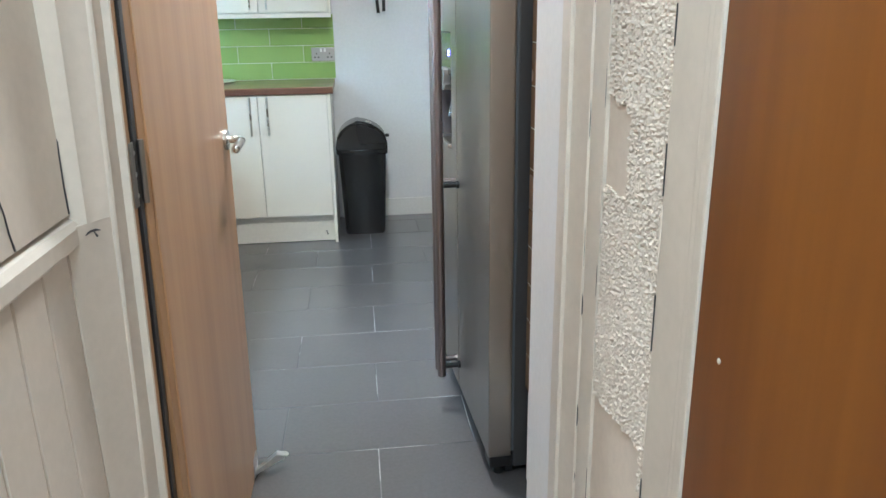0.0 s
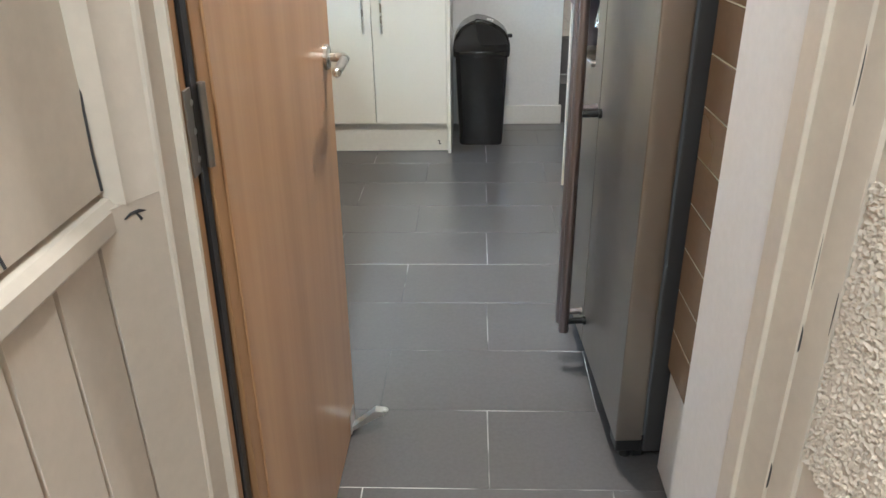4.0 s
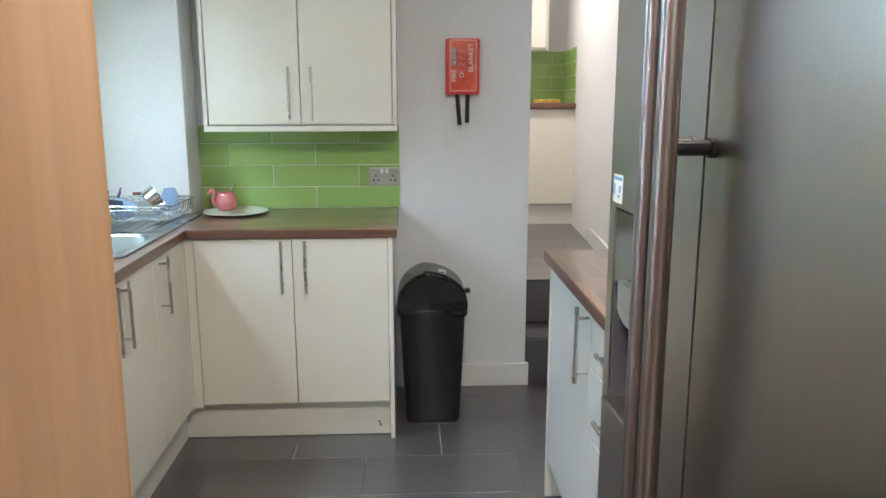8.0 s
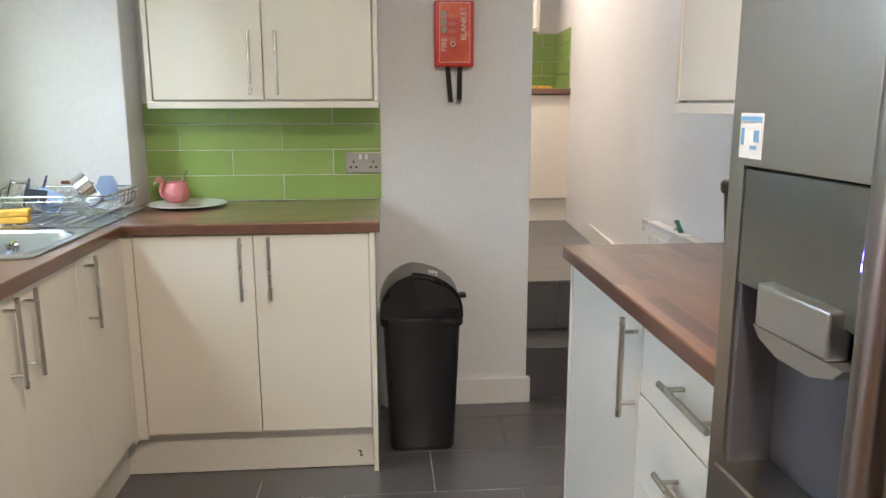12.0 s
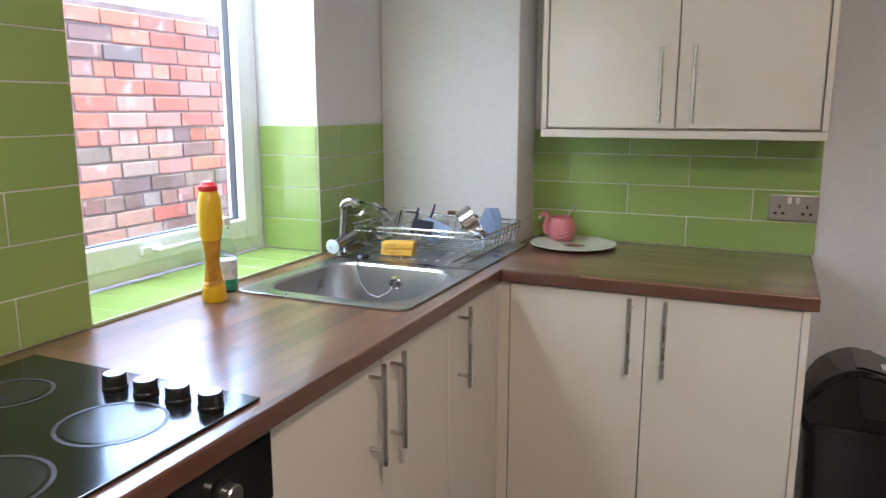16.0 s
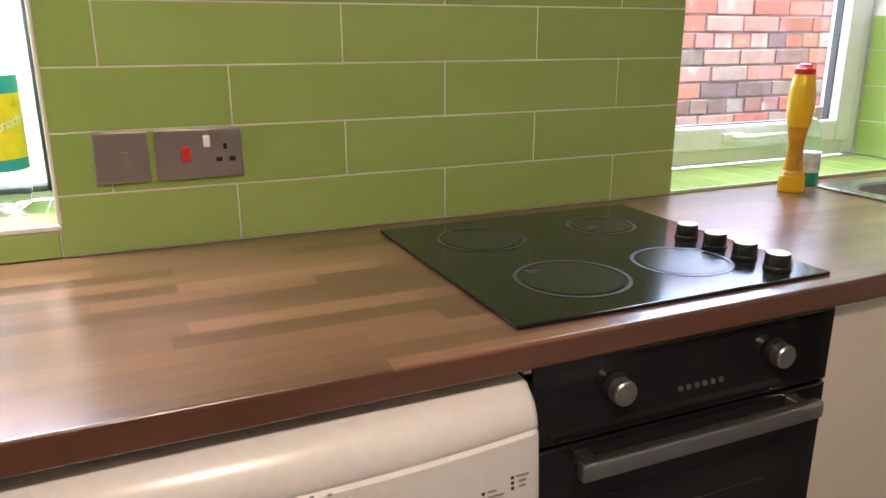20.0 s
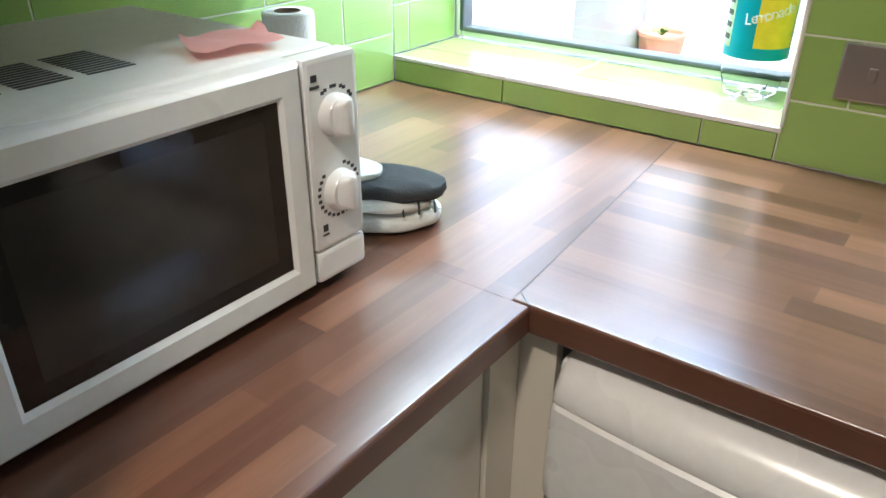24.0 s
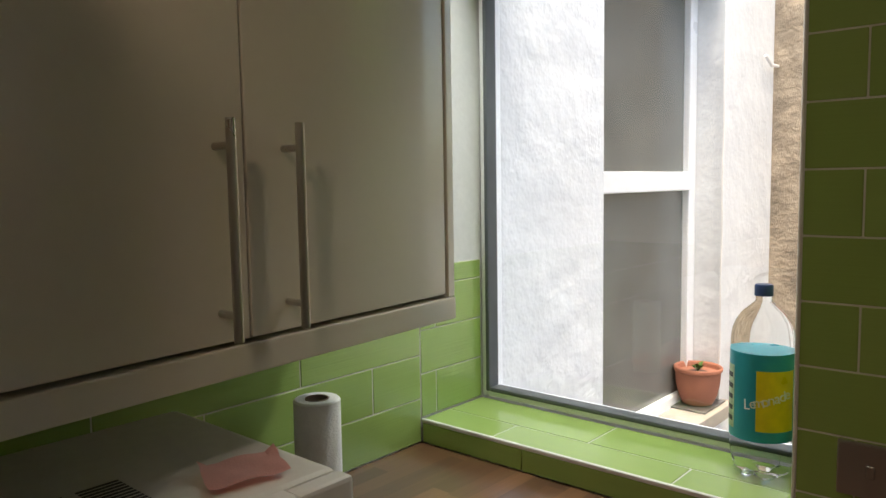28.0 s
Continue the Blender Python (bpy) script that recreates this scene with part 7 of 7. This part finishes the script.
for x, dz in ((-2.0, 0), (-2.08, 0.025), (-2.16, 0.05)):
    rod(bm, (x, W_Y + 0.055 + (x + 2.0) * 0.15, 0.50 + dz), (x, W_Y + 0.055 + (x + 2.0) * 0.15, 0.78 + dz), 0.0022, 6)
solo("wire_basket", bm, M_WIRE, "thin wire basket hung on the rendered wall", "basket")
cable = bmesh.new()
sweep(cable, [(-2.63, W_Y + 0.02, 2.05), (-2.5, W_Y + 0.03, 2.04), (-2.45, W_Y + 0.02, 2.08)], 0.008, 8)
sweep(cable, [(-1.965 + 0.006 * math.sin(k * 1.3), W_Y + 0.008, 2.05 - k * 0.09) for k in range(18)], 0.004, 6)
solo("cable", cable, M_WHITEPRINT, "white cable clipped to the yard wall", "cable")
setting("brick_outhouse", boxes(((-1.75, 3.95, -0.25), (-1.430, 9.0, 1.83))), M_BRICKJOINT, "old red brick outhouse wall with pale mortar", "wall")
setting("yard_end", boxes(((-6.0, 9.0, -0.25), (-0.30, 9.3, 3.0))), M_STONE, "stone wall at the end of the yard", "wall")


# ---- tiles, bricks and floor pieces ----
MESHES = {}


def slab_mesh(kind, sx, sy, sz, bevel):
    """A bevelled block with its lower corner at the origin, shared by alike pieces."""
    key = (kind, round(sx, 4), round(sy, 4), round(sz, 4))
    if key not in MESHES:
        MESHES[key] = mesh_of(boxes(((0, 0, 0), (sx, sy, sz)), bevel=bevel), kind)
    return MESHES[key]


GP, TP, GAP = 0.1018, 0.4018, 0.0030


def cuts_of(a, b, start, pitch):
    k = math.ceil((a - start) / pitch)
    out = [a]
    while start + k * pitch < b - 0.004:
        if start + k * pitch > a + 0.004:
            out.append(start + k * pitch)
        k += 1
    return out + [b]


def tile_rows(wall, axis, fixed, a, b, starts, z0, z1, face, depth=0.0062, mat_=None):
    """Rows of tiles on a wall. axis: 'y' for a wall of constant x, 'x' for one of constant y; face: +1 or -1, the way it looks."""
    k, z = 0, z0
    while z < z1 - 0.006:
        top = min(z + GP, z1)
        cs = cuts_of(a, b, starts[k % len(starts)], TP)
        for p, q in zip(cs, cs[1:]):
            w, h = q - p - GAP, top - z - GAP
            lo = fixed - depth if face > 0 else fixed
            if axis == "y":
                piece("tile", slab_mesh("tile_y" + (mat_.name if mat_ else ""), depth, w, h, 0.0012), mat_ or M_TILE, wall, (lo, p + GAP / 2, z + GAP / 2))
            else:
                piece("tile", slab_mesh("tile_x", w, depth, h, 0.0012), mat_ or M_TILE, wall, (p + GAP / 2, lo, z + GAP / 2))
        k, z = k + 1, z + GP
    e = 0.0013
    g = {"y": ((fixed - 0.0085 if face > 0 else fixed + e, a, z0), (fixed - e if face > 0 else fixed + 0.0085, b, z1)),
         "x": ((a, fixed - 0.0085 if face > 0 else fixed + e, z0), (b, fixed - e if face > 0 else fixed + 0.0085, z1))}[axis]
    part("grout", boxes(g), M_GROUT, wall)


tile_rows(wall_left, "y", 0.0, WIN1[1], WIN2[0], (2.515, 2.716), 0.911, 0.911 + GP * 11, 1)
tile_rows(wall_left, "y", 0.0, WIN2[1], 4.798, (4.70, 4.90), 0.911, 0.911 + GP * 4, 1)
tile_rows(wall_left, "x", WIN2[1], -0.226, -0.0005, (0.0, 0.0), WIN2[2] + 0.001, 0.911 + GP * 4, -1)
tile_rows(wall_left, "x", WIN2[0], -0.226, -0.0005, (0.0, 0.0), WIN2[2] + 0.001, 2.14, 1)
tile_rows(wall_left, "x", WIN1[1], -0.226, -0.0005, (0.0, 0.0), WIN1[2] + 0.001, 2.09, -1)
tile_rows(wall_far, "x", 4.9855, 0.515, 1.4465, (1.052, 0.852), 0.911, 1.30, -1)
tile_rows(wall_near, "x", NEAR_Y, 0.001, 1.164, (0.344, 0.152), 0.911, 0.911 + GP * 4, 1)
tile_rows(wall_near, "x", NEAR_Y, -0.226, -0.001, (-0.054, 0.152), 0.968, 0.911 + GP * 4, 1)
# beige tiles, their base colour browned to carry the shade beside the fridge
tile_rows(wall_right, "y", 1.985, 1.5605, 1.94, (1.75, 1.65), 0.30, 1.92, -1, mat_=surf("shaded_beige_tile", (0.30, 0.21, 0.135), 0.25, var=0.08))
part("tile_backing", boxes(((1.994, 1.5605, 0.0), (2.599, 1.94, 2.0))), M_WALL, wall_right, "white wall behind the tiles")
# sills
for x0, x1, st in ((-0.226, -0.098, 1.80), (-0.098, 0.0, 1.62)):
    cs = cuts_of(WIN1[0] + 0.001, WIN1[1], st, TP)
    for p, q in zip(cs, cs[1:]):
        piece("sill_tile", slab_mesh("sill", x1 - x0 - GAP, q - p - GAP, 0.006, 0.0012), M_TILE, wall_left, (x0 + GAP / 2, p + GAP / 2, WIN1[2] - 0.006))
part("grout", boxes(((-0.226, WIN1[0] + 0.001, WIN1[2] - 0.0099), (-0.004, WIN1[1], WIN1[2] - 0.0013))), M_GROUT, wall_left)
cs = cuts_of(WIN1[0] + 0.001, WIN1[1], 1.70, TP)
for p, q in zip(cs, cs[1:]):
    piece("sill_tile", slab_mesh("sillf", 0.0062, q - p - GAP, 0.0455, 0.0012), M_TILE, wall_left, (-0.0062, p + GAP / 2, 0.911))
part("sill_trim", boxes(((-0.006, WIN1[0] + 0.001, 0.9572), (0.0022, WIN1[1] + 0.004, 0.9668)), ((-0.004, WIN1[1] - 0.001, 0.967), (0.0022, WIN1[1] + 0.006, 2.09)), bevel=0.002), M_GLOSSWHITE, wall_left, "pale plastic tile trim")
y = WIN2[0] + 0.001
while y < WIN2[1] - 0.01:
    q = min(y + GP, WIN2[1] - 0.001)
    piece("sill_tile", slab_mesh("sill", 0.226 - GAP, q - y - GAP, 0.006, 0.0012), M_TILE, wall_left, (-0.226 + GAP / 2, y + GAP / 2, WIN2[2] - 0.006))
    y += GP
part("grout", boxes(((-0.226, WIN2[0] + 0.001, WIN2[2] - 0.0099), (-0.002, WIN2[1] - 0.001, WIN2[2] - 0.0013))), M_GROUT, wall_left)
part("sill_trim", boxes(((-0.003, WIN2[0], 0.9102), (0.003, WIN2[1], WIN2[2] + 0.0012)), ((-0.003, WIN2[1] - 0.0042, WIN2[2] + 0.0014), (0.0018, WIN2[1] + 0.001, 1.318)), bevel=0.001), surf("pale_green_trim", (0.50, 0.58, 0.34), 0.35), wall_left, "pale plastic tile trim")
# upper room
tile_rows(wall_far, "x", 7.5555, 1.9, 2.764, (2.45, 2.25), UP_H + 0.911, UP_H + 0.911 + GP * 4, -1)
upper = tagged(new("upper_side_tiles", None), "green tiles on the side wall of the upper room", "tiles", kind="structure")
for k in range(4):
    for j in range(2):
        y0, y1 = (7.0, 7.28, 7.55)[j:j + 2]
        t = slab_mesh("uptile", 0.006, (y1 - y0) - GAP, GP - GAP, 0.001)
        a = math.atan2(0.175, 2.69)
        xx = 2.600 + (y0 - 5.03) * 0.175 / 2.69
        piece("tile", t, M_TILE, upper, (xx - 0.007, y0, UP_H + 0.911 + k * GP), Matrix.Rotation(-a, 4, "Z"))

# kitchen floor
FP, FL = 0.2985, 0.600
for k in range(-3, 11):
    y1 = 4.246 - FP * (k - 1)
    y0 = y1 - FP
    start = 1.27 + 0.0148 * (y0 - 1.6) + (0.0 if k % 2 else 0.302)
    lo, hi = max(y0, 1.312), min(y1, 5.012)
    if hi - lo < 0.01:
        continue
    a, b = 0.50, 2.598
    cs = cuts_of(a, b, start, FL)
    for p, q in zip(cs, cs[1:]):
        piece("floor_tile", slab_mesh("floor", q - p - 0.0028, hi - lo - 0.0028, 0.006, 0.001), M_FLOORTILE, floor, (p + 0.0014, lo + 0.0014, -0.006))
for k in range(8):
    y0 = 5.512 + k * FP
    for p, q in zip(*(lambda c: (c, c[1:]))(cuts_of(1.31, 2.79, 1.9 + 0.3 * (k % 2), FL))):
        y1 = min(y0 + FP, 7.55)
        if y1 - y0 > 0.02:
            piece("floor_tile", slab_mesh("floor", q - p - 0.0028, y1 - y0 - 0.0028, 0.006, 0.001), M_FLOORTILE, up_floor, (p + 0.0014, y0 + 0.0014, UP_H - 0.006))

# bricks of the outhouse wall: headers in every fourth course
bricks = bpy.data.objects["brick_outhouse"]
BP = 0.0752
rng = random.Random(21)
near_bricks = []
far_bm = bmesh.new()
for c in range(27):
    z = -0.22 + c * BP
    header = c % 4 == 3
    bl = 0.1125 if header else 0.225
    y = 3.955 + (0.056 if c % 2 else 0.0)
    while y < 8.9:
        ln = bl - 0.010
        x = -1.4305 + rng.uniform(0.004, 0.010)
        if y < 6.4 and 0.45 < z < 2.1:
            near_bricks.append((y, z, ln, x))
        else:
            box(far_bm, (x - 0.02, y, z), (x, y + ln, z + BP - 0.010))
        y += bl
for y, z, ln, x in near_bricks[:420]:
    grimy = rng.random() < (1.25 - z) * 1.6
    piece("brick", slab_mesh("grimy_brick" if grimy else "brick", 0.02, ln, BP - 0.010, 0.0035), M_MOSSBRICK if grimy else M_BRICK, bricks, (x - 0.02, y, z))
rest = part("brick_rest", far_bm, M_BRICK, bricks, "the rest of the brickwork")
rest["kind"] = "stuff"
